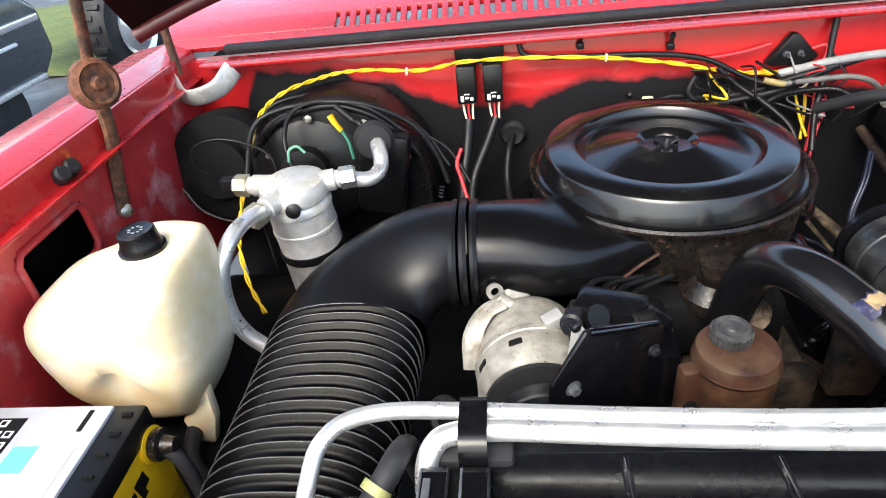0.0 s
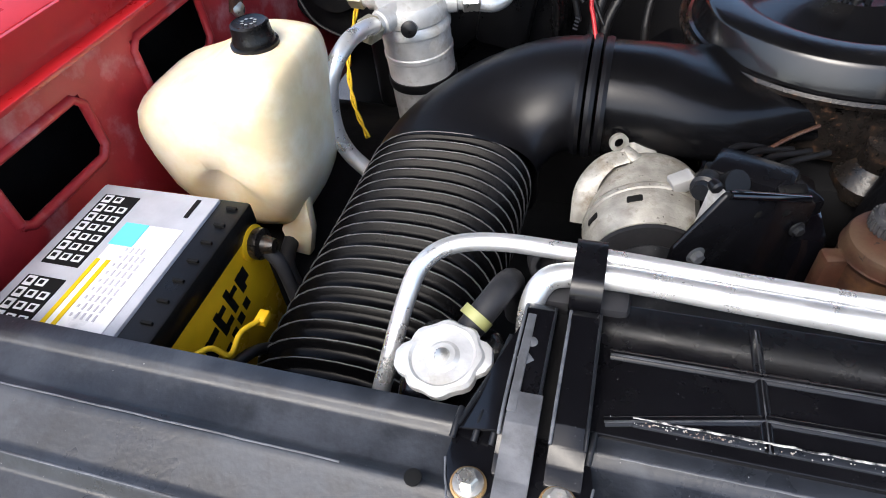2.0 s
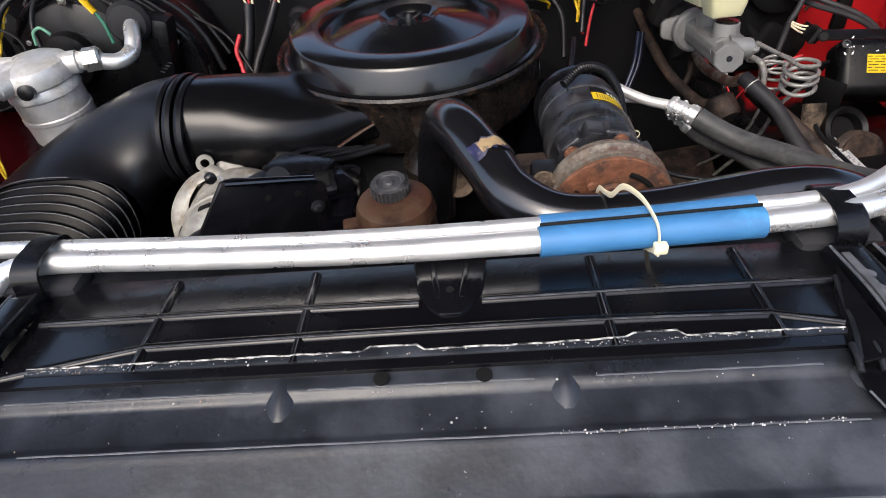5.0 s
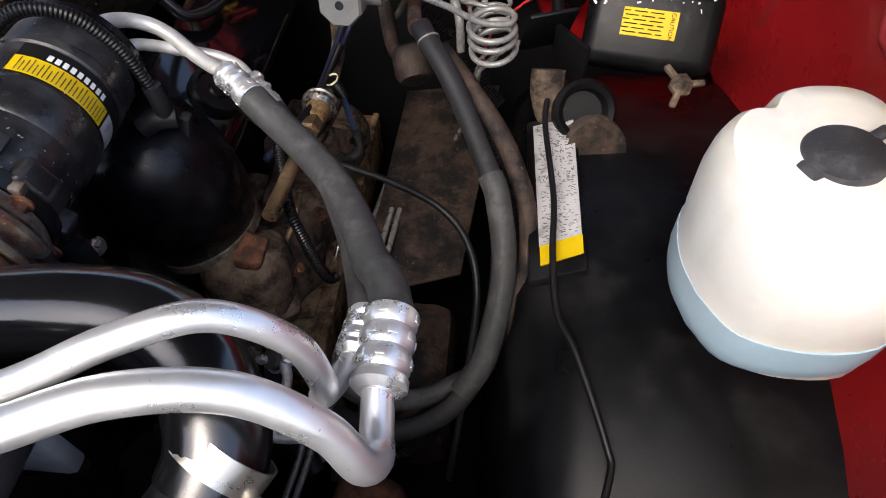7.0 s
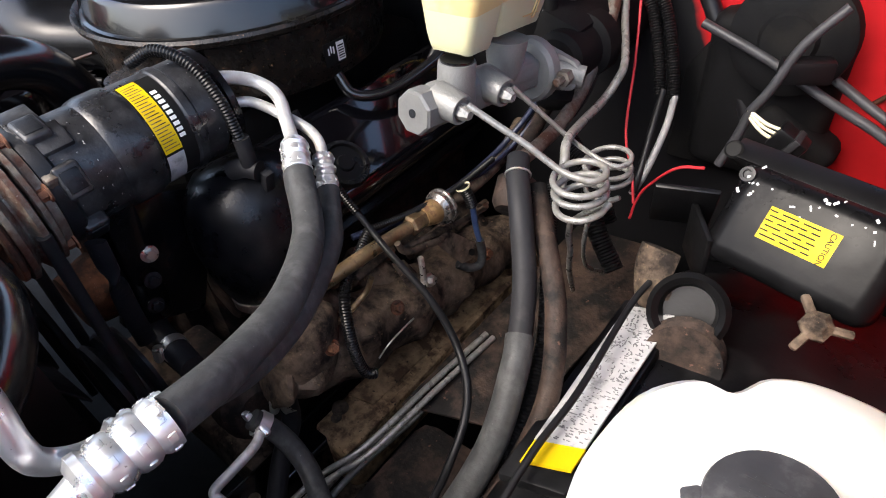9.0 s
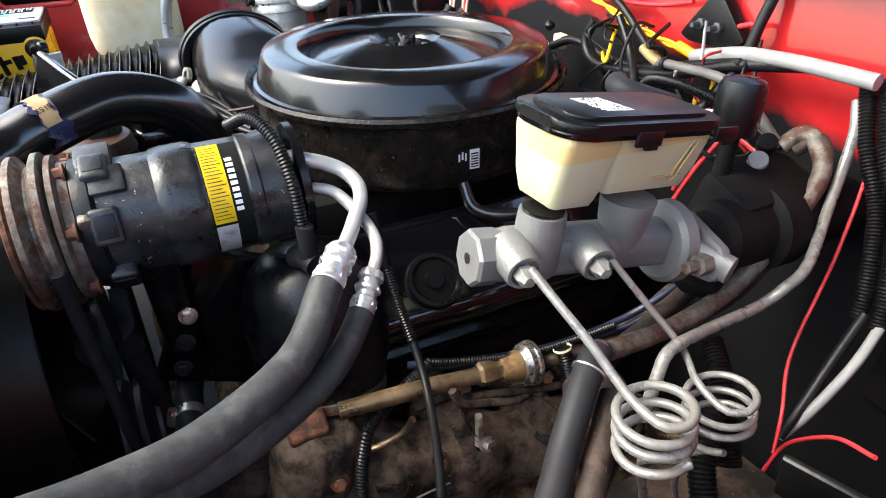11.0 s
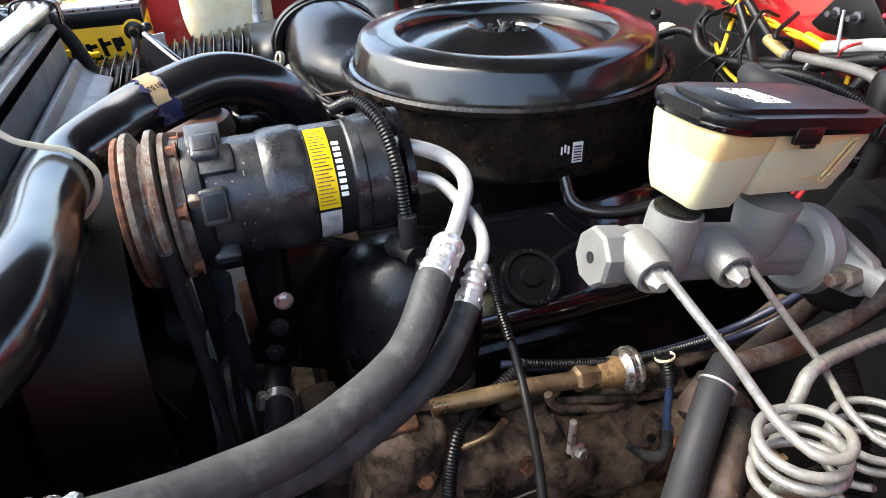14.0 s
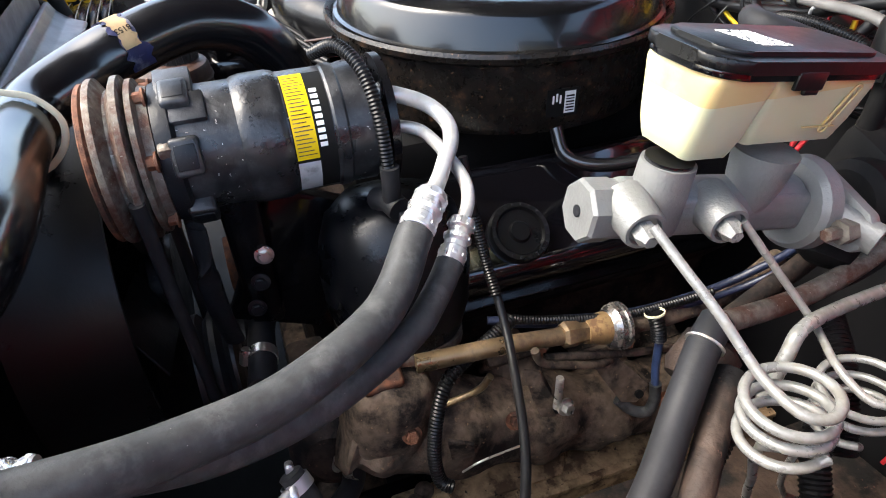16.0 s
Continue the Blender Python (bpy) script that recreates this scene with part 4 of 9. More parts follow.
# bellows
bm = bmesh.new()
rings = []
RIBS, PER = 30, 8
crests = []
line = spline([(-0.475, -0.295, 1.0), (-0.483, -0.42, 0.985), (-0.497, -0.55, 0.965), (-0.52, -0.70, 0.93), (-0.53, -0.82, 0.90)], 60)
total = RIBS * PER
for k in range(total + 1):
    i = k / total * (len(line) - 1)
    i0 = min(int(i), len(line) - 2)
    p = line[i0].lerp(line[i0 + 1], i - i0)
    grow = [0.93, 0.905, 0.90, 0.90, 0.905, 0.93, 0.99, 0.97][k % PER]
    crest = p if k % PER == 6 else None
    ring_ = []
    for j in range(36):
        a = 2 * math.pi * j / 36
        c_, d_ = math.cos(a), math.sin(a)
        ring_.append(bm.verts.new(p + Vector((0.107 * grow * math.copysign(abs(c_) ** 0.8, c_), 0.02 * d_, 0.066 * grow * math.copysign(abs(d_) ** 0.8, d_)))))
    rings.append(ring_)
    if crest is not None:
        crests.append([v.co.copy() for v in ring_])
for a, b in zip(rings, rings[1:]):
    for j in range(36):
        bm.faces.new((a[j], a[(j + 1) % 36], b[(j + 1) % 36], b[j]))
bellows = part("bellows", bm, BELLOWS, duct, "black ribbed bellows hose")
# pale rings paint the glint that runs along each rubbed rib edge
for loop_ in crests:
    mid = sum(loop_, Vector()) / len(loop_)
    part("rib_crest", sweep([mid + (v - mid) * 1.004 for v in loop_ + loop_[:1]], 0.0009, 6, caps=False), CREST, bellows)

# ---- coolant bottle ----
jug = thing("coolant_bottle", (-0.74, -0.33, 0.88), "yellowed translucent coolant bottle with black cap", "bottle")
BODY = [(-0.853, 1.06), (-0.857, 1.10), (-0.842, 1.130), (-0.79, 1.148), (-0.752, 1.164), (-0.73, 1.178), (-0.70, 1.184), (-0.655, 1.180), (-0.64, 1.168), (-0.637, 1.13), (-0.64, 1.06), (-0.645, 1.015), (-0.668, 0.955), (-0.70, 0.925), (-0.785, 0.925), (-0.828, 0.985)]
bm = bmesh.new()
rings = []
shrink = [(-0.012, 0.12), (-0.0115, 0.3), (-0.010, 0.48), (-0.007, 0.64), (-0.002, 0.77), (0.006, 0.86), (0.018, 0.93), (0.034, 0.975), (0.055, 0.995), (0.075, 1.0), (0.12, 1.0), (0.140, 0.98), (0.154, 0.94), (0.163, 0.87), (0.168, 0.75)]
cx, cz = -0.74, 1.07
ol = spline([(x, z, 0) for x, z in BODY + BODY[:1]], 3)[:-1]
for d, s in shrink:
    rings.append([bm.verts.new((cx + (v.x - cx) * s, -0.395 + d - 0.25 * max(0, 1.0 - v.y) * (1 if d < 0.08 else 0) * -1, cz + (v.y - cz) * s)) for v in ol])
n_ = len(ol)
for a, b in zip(rings, rings[1:]):
    for k in range(n_):
        bm.faces.new((a[k], a[(k + 1) % n_], b[(k + 1) % n_], b[k]))
bm.faces.new(rings[0]), bm.faces.new(rings[-1][::-1])
part("body", bm, JUG, jug)
part("foot", prism(Matrix(((1, 0, 0, 0), (0, 0, -1, -0.345), (0, 1, 0, 0), (0, 0, 0, 1))), [(-0.71, 0.93), (-0.655, 0.99), (-0.66, 0.93), (-0.675, 0.88), (-0.705, 0.885)], 0.02, 0.006), JUG, jug)
capm = T((-0.692, -0.315, 1.174)) @ Matrix.Scale(0.85, 4)
bcap = part("cap", lathe(capm, [(0.033, 0), (0.033, 0.014), (0.029, 0.015), (0.029, 0.021), (0.027, 0.024), (0.026, 0.04), (0.023, 0.042), (0.02, 0.041)], 32), PLASTIC, jug, "black stepped screw cap")
part("print", bars(capm @ T((0, 0, 0.0415)), [(0.009 * math.cos(a), 0.009 * math.sin(a), 0.004, 0.003) for a in (0, 0.8, 1.6, 2.4, 3.2, 4.0, 4.8, 5.6)]), GREY_WIRE, bcap)
part("hose_nipple", tube([(-0.70, -0.355, 0.91), (-0.69, -0.40, 0.90), (-0.66, -0.43, 0.87), (-0.62, -0.45, 0.80)], 0.011, 10), RUBBER, jug)

# ---- battery ----
bat = thing("battery", (-0.74, -0.61, 0.89), "yellow car battery with grey top, side posts and worn labels", "battery")
BX0, BX1, BY0, BY1 = -0.83, -0.648, -0.742, -0.478
bc = ((BX0 + BX1) / 2, (BY0 + BY1) / 2)
part("case", box(T((bc[0], bc[1], 0.98)), (BX1 - BX0, BY1 - BY0, 0.19), 0.006), YELLOW, bat)
part("rim", box(T((bc[0], bc[1], 1.071)), (BX1 - BX0 + 0.006, BY1 - BY0 + 0.004, 0.03), 0.004), PLASTIC, bat, "black top rim")
top = part("top", box(T((bc[0] - 0.014, bc[1], 1.084)), (BX1 - BX0 - 0.034, BY1 - BY0 - 0.004, 0.012), 0.003), GREY_TOP, bat, "grey top with signs and stickers")
TZ = 1.0905
part("minus_sign", box(T((-0.700, -0.502, TZ)), (0.005, 0.028, 0.001), 0), INK, top)
bm = box(T((-0.705, -0.716, TZ)), (0.006, 0.026, 0.001), 0)
box(T((-0.705, -0.716, TZ)), (0.024, 0.006, 0.0012), 0, bm)
part("plus_sign", bm, INK, top)
part("label", box(T((-0.724, -0.605, TZ)), (0.066, 0.14, 0.0008), 0), WHITE, top, "pale worn paper label")
part("label_band", box(T((-0.745, -0.551, TZ + 0.0005)), (0.028, 0.032, 0.0008), 0), CYAN, top, "light blue print")
for dx in (0.0, 0.012):
    part("label_line", box(T((-0.755 + dx, -0.63, TZ + 0.0006)), (0.005, 0.085, 0.0008), 0), LABEL_YELLOW, top)
part("label_print", bars(T((-0.728, -0.605, TZ + 0.0006)), [(-0.006 + 0.0065 * (k % 5), -0.05 + 0.0105 * (k // 5), 0.0022, 0.008 if (k * 3) % 5 else 0.004) for k in range(44)]), GREY_TOP, top)
for y in (-0.55, -0.672):
    w = part("warning_label", box(T((-0.791, y, TZ)), (0.044, 0.105, 0.001), 0), INK, top, "black warning label with white signs")
    tagged(part("printed_sign", bars(T((-0.791, y, TZ + 0.0006)), [(-0.014 + 0.014 * (k % 3), -0.042 + 0.0145 * (k // 3), 0.010, 0.009 if (k * 7) % 3 else 0.012) for k in range(20)]), WHITE, w), kind="stuff")
    tagged(part("marks", bars(T((-0.791, y, TZ + 0.0012)), [(-0.014 + 0.014 * (k % 3), -0.042 + 0.0145 * (k // 3), 0.005, 0.005) for k in range(20)]), INK, w), kind="stuff")
# black strokes where lettering runs along the side
FM = T((BX1 + 0.0002, bc[1], 1.0)) @ Matrix.Rotation(math.pi / 2, 4, "Z") @ Matrix.Rotation(math.pi / 2, 4, "X")
STROKES = [(-0.004, 0.000, 0.010, 0.030), (0.010, 0.009, 0.018, 0.010), (0.026, 0.006, 0.009, 0.036), (0.036, -0.006, 0.014, 0.009), (0.034, 0.016, 0.016, 0.008), (0.052, 0.010, 0.009, 0.036), (0.060, 0.015, 0.016, 0.008), (0.076, 0.009, 0.010, 0.026), (0.086, 0.012, 0.010, 0.018)]
STROKES += [(0.016 + 0.017 * k, -0.030 + 0.004 * k, 0.011, 0.013) for k in range(4)]
for x_, y_, w_, h_ in STROKES:
    part("printed_bar", bars(FM @ Matrix.Rotation(radians(9), 4, "Z"), [(x_, y_, w_, h_)]), INK, bat, "black printed bar")
for y, z in ((-0.497, 1.045), (-0.716, 1.045)):
    post = part("side_post", lathe(along((BX1 - 0.002, y, z), (1, 0, 0)), [(0.021, 0), (0.021, 0.006), (0.015, 0.008)], 24), YELLOW, bat)
    part("terminal", lathe(along((BX1 + 0.004, y, z), (1, 0, 0)), [(0.016, 0), (0.018, 0.004), (0.018, 0.011), (0.011, 0.013), (0.009, 0.02), (0.008, 0.026)], 20), RUST_PAINT if y > -0.6 else PLASTIC, post, "grey rubber-booted terminal with rusty bolt")
for k in range(10):
    part("notch", box(T((BX1 - 0.012, -0.725 + 0.026 * k, 1.087)), (0.012, 0.003, 0.004), 0), INK, bat)
one("negative_cable", tube([(-0.635, -0.497, 1.04), (-0.618, -0.50, 1.02), (-0.61, -0.505, 0.97), (-0.60, -0.52, 0.92), (-0.585, -0.56, 0.86)], 0.008, 10), RUBBER, "thick grey-black battery cable hanging from the terminal", "cable")
one("positive_cable", tube([(-0.635, -0.716, 1.05), (-0.618, -0.70, 1.055), (-0.606, -0.66, 1.03), (-0.60, -0.60, 1.0), (-0.59, -0.55, 0.93)], 0.006, 10), WIRE, "black battery cable beside the yellow case", "cable")
w = one("yellow_lead", tube([(-0.640, -0.70, 1.048), (-0.625, -0.675, 1.062), (-0.615, -0.64, 1.052), (-0.606, -0.63, 1.03), (-0.612, -0.60, 1.025), (-0.604, -0.575, 1.018)], 0.0028, 8), YELLOW_WIRE, "thin yellow lead with connector at the battery", "wire")
part("connector", box(T((-0.604, -0.572, 1.016)), (0.012, 0.016, 0.01), 0.002), YELLOW, w)
part("boot", lathe(along((-0.64, -0.712, 1.034), (0.1, 0.3, 1)), [(0.008, 0), (0.009, 0.02), (0.005, 0.026)], 12), YELLOW, w)

# ---- accumulator of the air conditioning ----
acc = thing("accumulator", (-0.585, -0.035, 0.86), "dull aluminium air-conditioning accumulator with black band", "accumulator")
AM = along((-0.585, -0.03, 0.87), (-0.05, -0.03, 1))
part("can", lathe(AM, [(0.04, 0), (0.052, 0.01), (0.0535, 0.03), (0.0535, 0.12), (0.0545, 0.122), (0.0545, 0.128), (0.0535, 0.13), (0.0535, 0.165), (0.055, 0.167), (0.055, 0.173), (0.0535, 0.175), (0.0535, 0.205), (0.056, 0.207), (0.056, 0.216), (0.052, 0.222), (0.056, 0.226), (0.057, 0.24), (0.053, 0.252), (0.04, 0.259), (0.015, 0.262)], 48), ALU_DULL, acc)
part("band", lathe(AM, [(0.0555, 0.117), (0.0562, 0.119), (0.0562, 0.130), (0.0555, 0.132), (0.053, 0.132), (0.053, 0.117)], 40, ends=False), PLASTIC, acc, "black rubber band")
top_z = 1.112
NUT_BRASS = make("dull_greyed_brass", (0.34, 0.31, 0.23), 0.42, 0.6, vary=0.2, stain=(0.22, 0.18, 0.11), stain_at=0.6, stain_scale=60, bump=0.06)
for d, L in (((1, 0.25, 0.0), 0.075), ((-1, 0.1, 0.02), 0.085), ((-0.5, -1, -0.05), 0.085)):
    dv = Vector(d).normalized()
    c0 = Vector((-0.592, -0.036, top_z))
    p_ = part("port", lathe(along(c0, dv), [(0.018, 0.03), (0.018, L - 0.012), (0.015, L - 0.01), (0.015, L)], 20), ALU_DULL, acc)
    part("nut", lathe(along(c0 + dv * (L - 0.004), dv), [(0.016, 0), (0.019, 0.002), (0.019, 0.024), (0.0145, 0.028)], 6), STEEL if L < 0.08 else NUT_BRASS, p_)
part("service_plug", lathe(along((-0.584, -0.09, 1.098), (0.15, -1, 0.25)), [(0.011, 0), (0.012, 0.012), (0.009, 0.014)], 16), PLASTIC, acc, "black plastic service plug")
part("switch", box(T((-0.70, -0.025, 1.118)), (0.045, 0.022, 0.022), 0.005), PLASTIC, acc, "black pressure switch")
one("suction_pipe", tube([(-0.515, -0.014, 1.113), (-0.495, -0.010, 1.104), (-0.475, 0.0, 1.100), (-0.462, 0.018, 1.106), (-0.461, 0.036, 1.119), (-0.468, 0.060, 1.130), (-0.475, 0.10, 1.134)], 0.0128, 16, 8), ALU, "short bent aluminium pipe into the heater box", "pipe")
one("liquid_pipe", tube([(-0.628, -0.115, 1.112), (-0.624, -0.16, 1.128), (-0.628, -0.205, 1.134), (-0.637, -0.24, 1.118), (-0.645, -0.255, 1.085), (-0.645, -0.262, 1.035), (-0.632, -0.265, 1.0), (-0.612, -0.265, 0.975), (-0.59, -0.265, 0.955)], 0.0115, 16, 8), ALU, "bent bright aluminium pipe down past the bottle", "pipe")

# ---- heater box on the firewall ----
hv = thing("heater_box", (-0.52, 0.18, 0.8), "black moulded heater box bolted to the firewall", "heater box")
outline = [(-0.755, 0.80), (-0.76, 1.03), (-0.735, 1.09), (-0.70, 1.14), (-0.64, 1.178), (-0.56, 1.19), (-0.47, 1.165), (-0.41, 1.10), (-0.385, 1.03), (-0.385, 0.80)]
part("case", prism(Matrix(((1, 0, 0, 0), (0, 0, -1, 0.27), (0, 1, 0, 0), (0, 0, 0, 1))), outline, 0.14, 0.022, segments=3), PLASTIC, hv)
part("blower_housing", lathe(along((-0.62, 0.14, 1.06), (0, -1, 0.2)), [(0.115, 0), (0.112, 0.02), (0.09, 0.032), (0.05, 0.036), (0.045, 0.055), (0.02, 0.058)], 36), PLASTIC, hv)
part("flange", tube([(-0.40, 0.125, 0.85), (-0.40, 0.123, 1.04), (-0.43, 0.122, 1.11), (-0.49, 0.122, 1.165), (-0.57, 0.122, 1.185), (-0.66, 0.122, 1.16), (-0.72, 0.122, 1.10)], 0.006, 8, 6), PLASTIC, hv)
part("door_box", box(T((-0.475, 0.105, 1.06)) @ Matrix.Rotation(0.2, 4, "Y"), (0.09, 0.05, 0.16), 0.012), PLASTIC, hv)
part("pipe_seal", lathe(along((-0.478, 0.085, 1.133), (0.1, -1, 0.1)), [(0.034, 0), (0.036, 0.012), (0.03, 0.02), (0.016, 0.022)], 24), RUBBER, hv, "round rubber grommet")
for x, z in ((-0.43, 0.95), (-0.43, 1.08), (-0.50, 1.15), (-0.60, 1.165), (-0.69, 1.10)):
    part("screw", hexbolt(along((x, 0.118, z), (0, -1, 0)), 0.008, 0.006), STEEL, hv)
bl = thing("blower_motor", (-0.80, 0.08, 0.95), "black round blower motor cover beside the firewall corner", "blower motor")
part("cover", lathe(along((-0.79, 0.2, 1.06), (0.05, -1, 0.25)), [(0.105, 0), (0.105, 0.07), (0.098, 0.085), (0.06, 0.09), (0.055, 0.11), (0.02, 0.112)], 36), BLACK_DULL, bl)
yp = thing("yellow_plug", (-0.535, 0.10, 1.14), "small yellow spade plug with green wire on the heater box", "plug")
part("spade", tube([(-0.552, 0.095, 1.178), (-0.545, 0.092, 1.165), (-0.535, 0.09, 1.15)], 0.007, 8, flat=0.5), YELLOW, yp)
part("wire", tube([(-0.535, 0.09, 1.15), (-0.525, 0.085, 1.13), (-0.52, 0.08, 1.10)], 0.003, 6), make("green_insulation", (0.03, 0.16, 0.10), 0.5, vary=0.1, bump=0), yp)
part("clip", tube([(-0.62, 0.03, 1.125), (-0.615, 0.03, 1.145), (-0.60, 0.03, 1.152), (-0.588, 0.03, 1.14)], 0.0025, 6), make("pale_green_insulation", (0.12, 0.30, 0.20), 0.5, vary=0.1, bump=0), yp)
for pts, r in (([(-0.70, 0.02, 1.10), (-0.69, 0.10, 1.17), (-0.60, 0.12, 1.192), (-0.50, 0.12, 1.185), (-0.42, 0.13, 1.14), (-0.38, 0.13, 1.08), (-0.36, 0.12, 1.02)], 0.005), ([(-0.615, 0.03, 1.10), (-0.63, 0.06, 1.15), (-0.62, 0.10, 1.185), (-0.57, 0.12, 1.195), (-0.49, 0.118, 1.178), (-0.43, 0.12, 1.13)], 0.004), ([(-0.545, 0.11, 1.19), (-0.515, 0.10, 1.165), (-0.50, 0.09, 1.16), (-0.495, 0.085, 1.14)], 0.006)):
    one("box_lead", tube(pts, r, 8, 8), WIRE, "black lead clipped over the heater box", "wire", "heater box leads")
part("hose", tube([(-0.78, 0.06, 1.09), (-0.80, 0.05, 1.12), (-0.79, 0.05, 1.155), (-0.73, 0.05, 1.165), (-0.66, 0.05, 1.13), (-0.66, 0.03, 1.07), (-0.71, 0.0, 1.03), (-0.78, 0.0, 1.05), (-0.82, 0.02, 1.09)], 0.0022, 6), WIRE, bl)

# ---- yellow harness, relays and firewall wiring ----
def twisted(name, points, r, material, label, turns=14, off=0.004):
    line = spline(points, 14)
    ob = None
    for s in (0, 1):
        pts = []
        for k, p in enumerate(line):
            way = (line[min(k + 1, len(line) - 1)] - line[max(k - 1, 0)]).normalized()
            side = way.cross(Vector((0, 0, 1)))
            side = side.normalized() if side.length > 0.05 else Vector((1, 0, 0))
            up_ = side.cross(way)
            a = math.pi * s + 2 * math.pi * turns * k / len(line)
            pts.append(p + (side * math.cos(a) + up_ * math.sin(a)) * off)
        if ob is None:
            ob = tagged(thing(name, line[0], label, "wiring"), "")
        part("strand", sweep(pts, r, 8), material, ob)
    return ob


har = twisted("yellow_harness", [(-0.655, -0.15, 0.940), (-0.693, -0.10, 0.968), (-0.713, -0.05, 1.016), (-0.711, 0.0, 1.066), (-0.707, 0.05, 1.106), (-0.696, 0.10, 1.159), (-0.68, 0.14, 1.185), (-0.645, 0.18, 1.20), (-0.601, 0.22, 1.203), (-0.558, 0.235, 1.207), (-0.50, 0.238, 1.207), (-0.40, 0.24, 1.198), (-0.32, 0.225, 1.212), (-0.2, 0.235, 1.207), (-0.07, 0.24, 1.195), (0.05, 0.245, 1.175), (0.13, 0.25, 1.155), (0.19, 0.252, 1.143), (0.26, 0.256, 1.135)], 0.0021, YELLOW_WIRE, "twisted pair of yellow wires strung along the firewall", 17, 0.0022)
for p in ((-0.697, 0.09, 1.152), (-0.43, 0.24, 1.198), (-0.06, 0.241, 1.194), (0.165, 0.252, 1.148)):
    part("cable_tie", lathe(along(p, (1, 0, -0.1)), [(0.0062, -0.002), (0.0075, -0.002), (0.0075, 0.002), (0.0062, 0.002)], 14, ends=False), TIE, har, "ivory cable tie")
part("crimp", tube([(0.225, 0.255, 1.14), (0.245, 0.255, 1.136), (0.262, 0.255, 1.133)], 0.006, 10), YELLOW, har)
for x in (-0.318, -0.268):
    rl = thing("relay", (x, 0.22, 1.13), "small black relay with white print on the firewall bracket", "relay", "relays")
    part("case", box(T((x, 0.232, 1.168)) @ Matrix.Rotation(radians(-6), 4, "X"), (0.036, 0.036, 0.07), 0.004), PLASTIC, rl)
    part("print", bars(T((x, 0.2095, 1.147)) @ Matrix.Rotation(radians(84), 4, "X"), [(-0.009, 0, 0.006, 0.011), (0.0, 0.001, 0.007, 0.004), (0.009, -0.001, 0.006, 0.006), (0.0, 0.008, 0.01, 0.002)]), WHITE, rl)
    for k in range(3):
        part("lead", tube([(x - 0.01 + 0.01 * k, 0.232, 1.137), (x - 0.008 + 0.008 * k, 0.228, 1.115), (x - 0.004 + 0.006 * k, 0.225, 1.095)], 0.0022, 6), RED_WIRE if k == 1 else TIE, rl)
br = one("relay_bracket", box(T((-0.292, 0.262, 1.213)), (0.092, 0.012, 0.034), 0.003), PLASTIC, "black bracket strip holding two relays", "bracket")
one("relay_loom", tube([(-0.318, 0.225, 1.10), (-0.325, 0.20, 1.05), (-0.335, 0.16, 1.0), (-0.335, 0.10, 0.95), (-0.33, 0.05, 0.90)], 0.011, 10), WIRE, "black taped wiring below the relays", "wiring")
one("relay_loom", tube([(-0.266, 0.225, 1.10), (-0.285, 0.20, 1.06), (-0.315, 0.16, 1.0), (-0.32, 0.10, 0.95)], 0.009, 10), WIRE, "black taped wiring below the relays", "wiring")
one("red_lead", tube([(-0.335, 0.18, 1.06), (-0.345, 0.165, 1.035), (-0.338, 0.15, 1.01), (-0.325, 0.12, 0.97)], 0.004, 8), RED_WIRE, "short red lead among black wires", "wiring")
LOOMS = [
    ([(-0.74, 0.17, 1.10), (-0.70, 0.20, 1.16), (-0.62, 0.21, 1.178), (-0.54, 0.21, 1.172), (-0.46, 0.20, 1.14), (-0.40, 0.19, 1.09), (-0.36, 0.17, 1.03)], 0.006),
    ([(-0.72, 0.14, 1.08), (-0.66, 0.19, 1.155), (-0.58, 0.205, 1.17), (-0.50, 0.20, 1.15), (-0.42, 0.19, 1.10), (-0.36, 0.18, 1.06), (-0.32, 0.15, 1.0)], 0.005),
    ([(-0.22, 0.255, 1.235), (-0.20, 0.25, 1.205), (-0.1, 0.25, 1.197), (0.03, 0.25, 1.19), (0.12, 0.245, 1.175), (0.19, 0.235, 1.14), (0.25, 0.22, 1.12)], 0.007),
    ([(0.02, 0.22, 1.10), (0.06, 0.23, 1.115), (0.13, 0.235, 1.105), (0.2, 0.235, 1.11), (0.27, 0.235, 1.13), (0.34, 0.23, 1.15)], 0.008),
    ([(0.10, 0.23, 1.15), (0.09, 0.225, 1.12), (0.12, 0.22, 1.10), (0.19, 0.22, 1.105), (0.26, 0.22, 1.12), (0.33, 0.23, 1.145), (0.40, 0.24, 1.16)], 0.009),
    ([(0.34, 0.262, 1.235), (0.335, 0.25, 1.19), (0.33, 0.235, 1.14), (0.31, 0.20, 1.08), (0.30, 0.16, 1.02)], 0.008),
    ([(0.14, 0.235, 1.16), (0.18, 0.225, 1.125), (0.22, 0.20, 1.10), (0.26, 0.16, 1.06), (0.26, 0.1, 1.0)], 0.007),
    ([(-0.10, 0.235, 1.02), (0.0, 0.235, 1.0), (0.1, 0.23, 1.03), (0.2, 0.22, 1.06)], 0.009),
]
for pts, r in LOOMS:
    one("wiring_loom", tube(pts, r * 0.72, 10), WIRE, "black wiring loom run across the firewall", "wiring", "firewall looms")
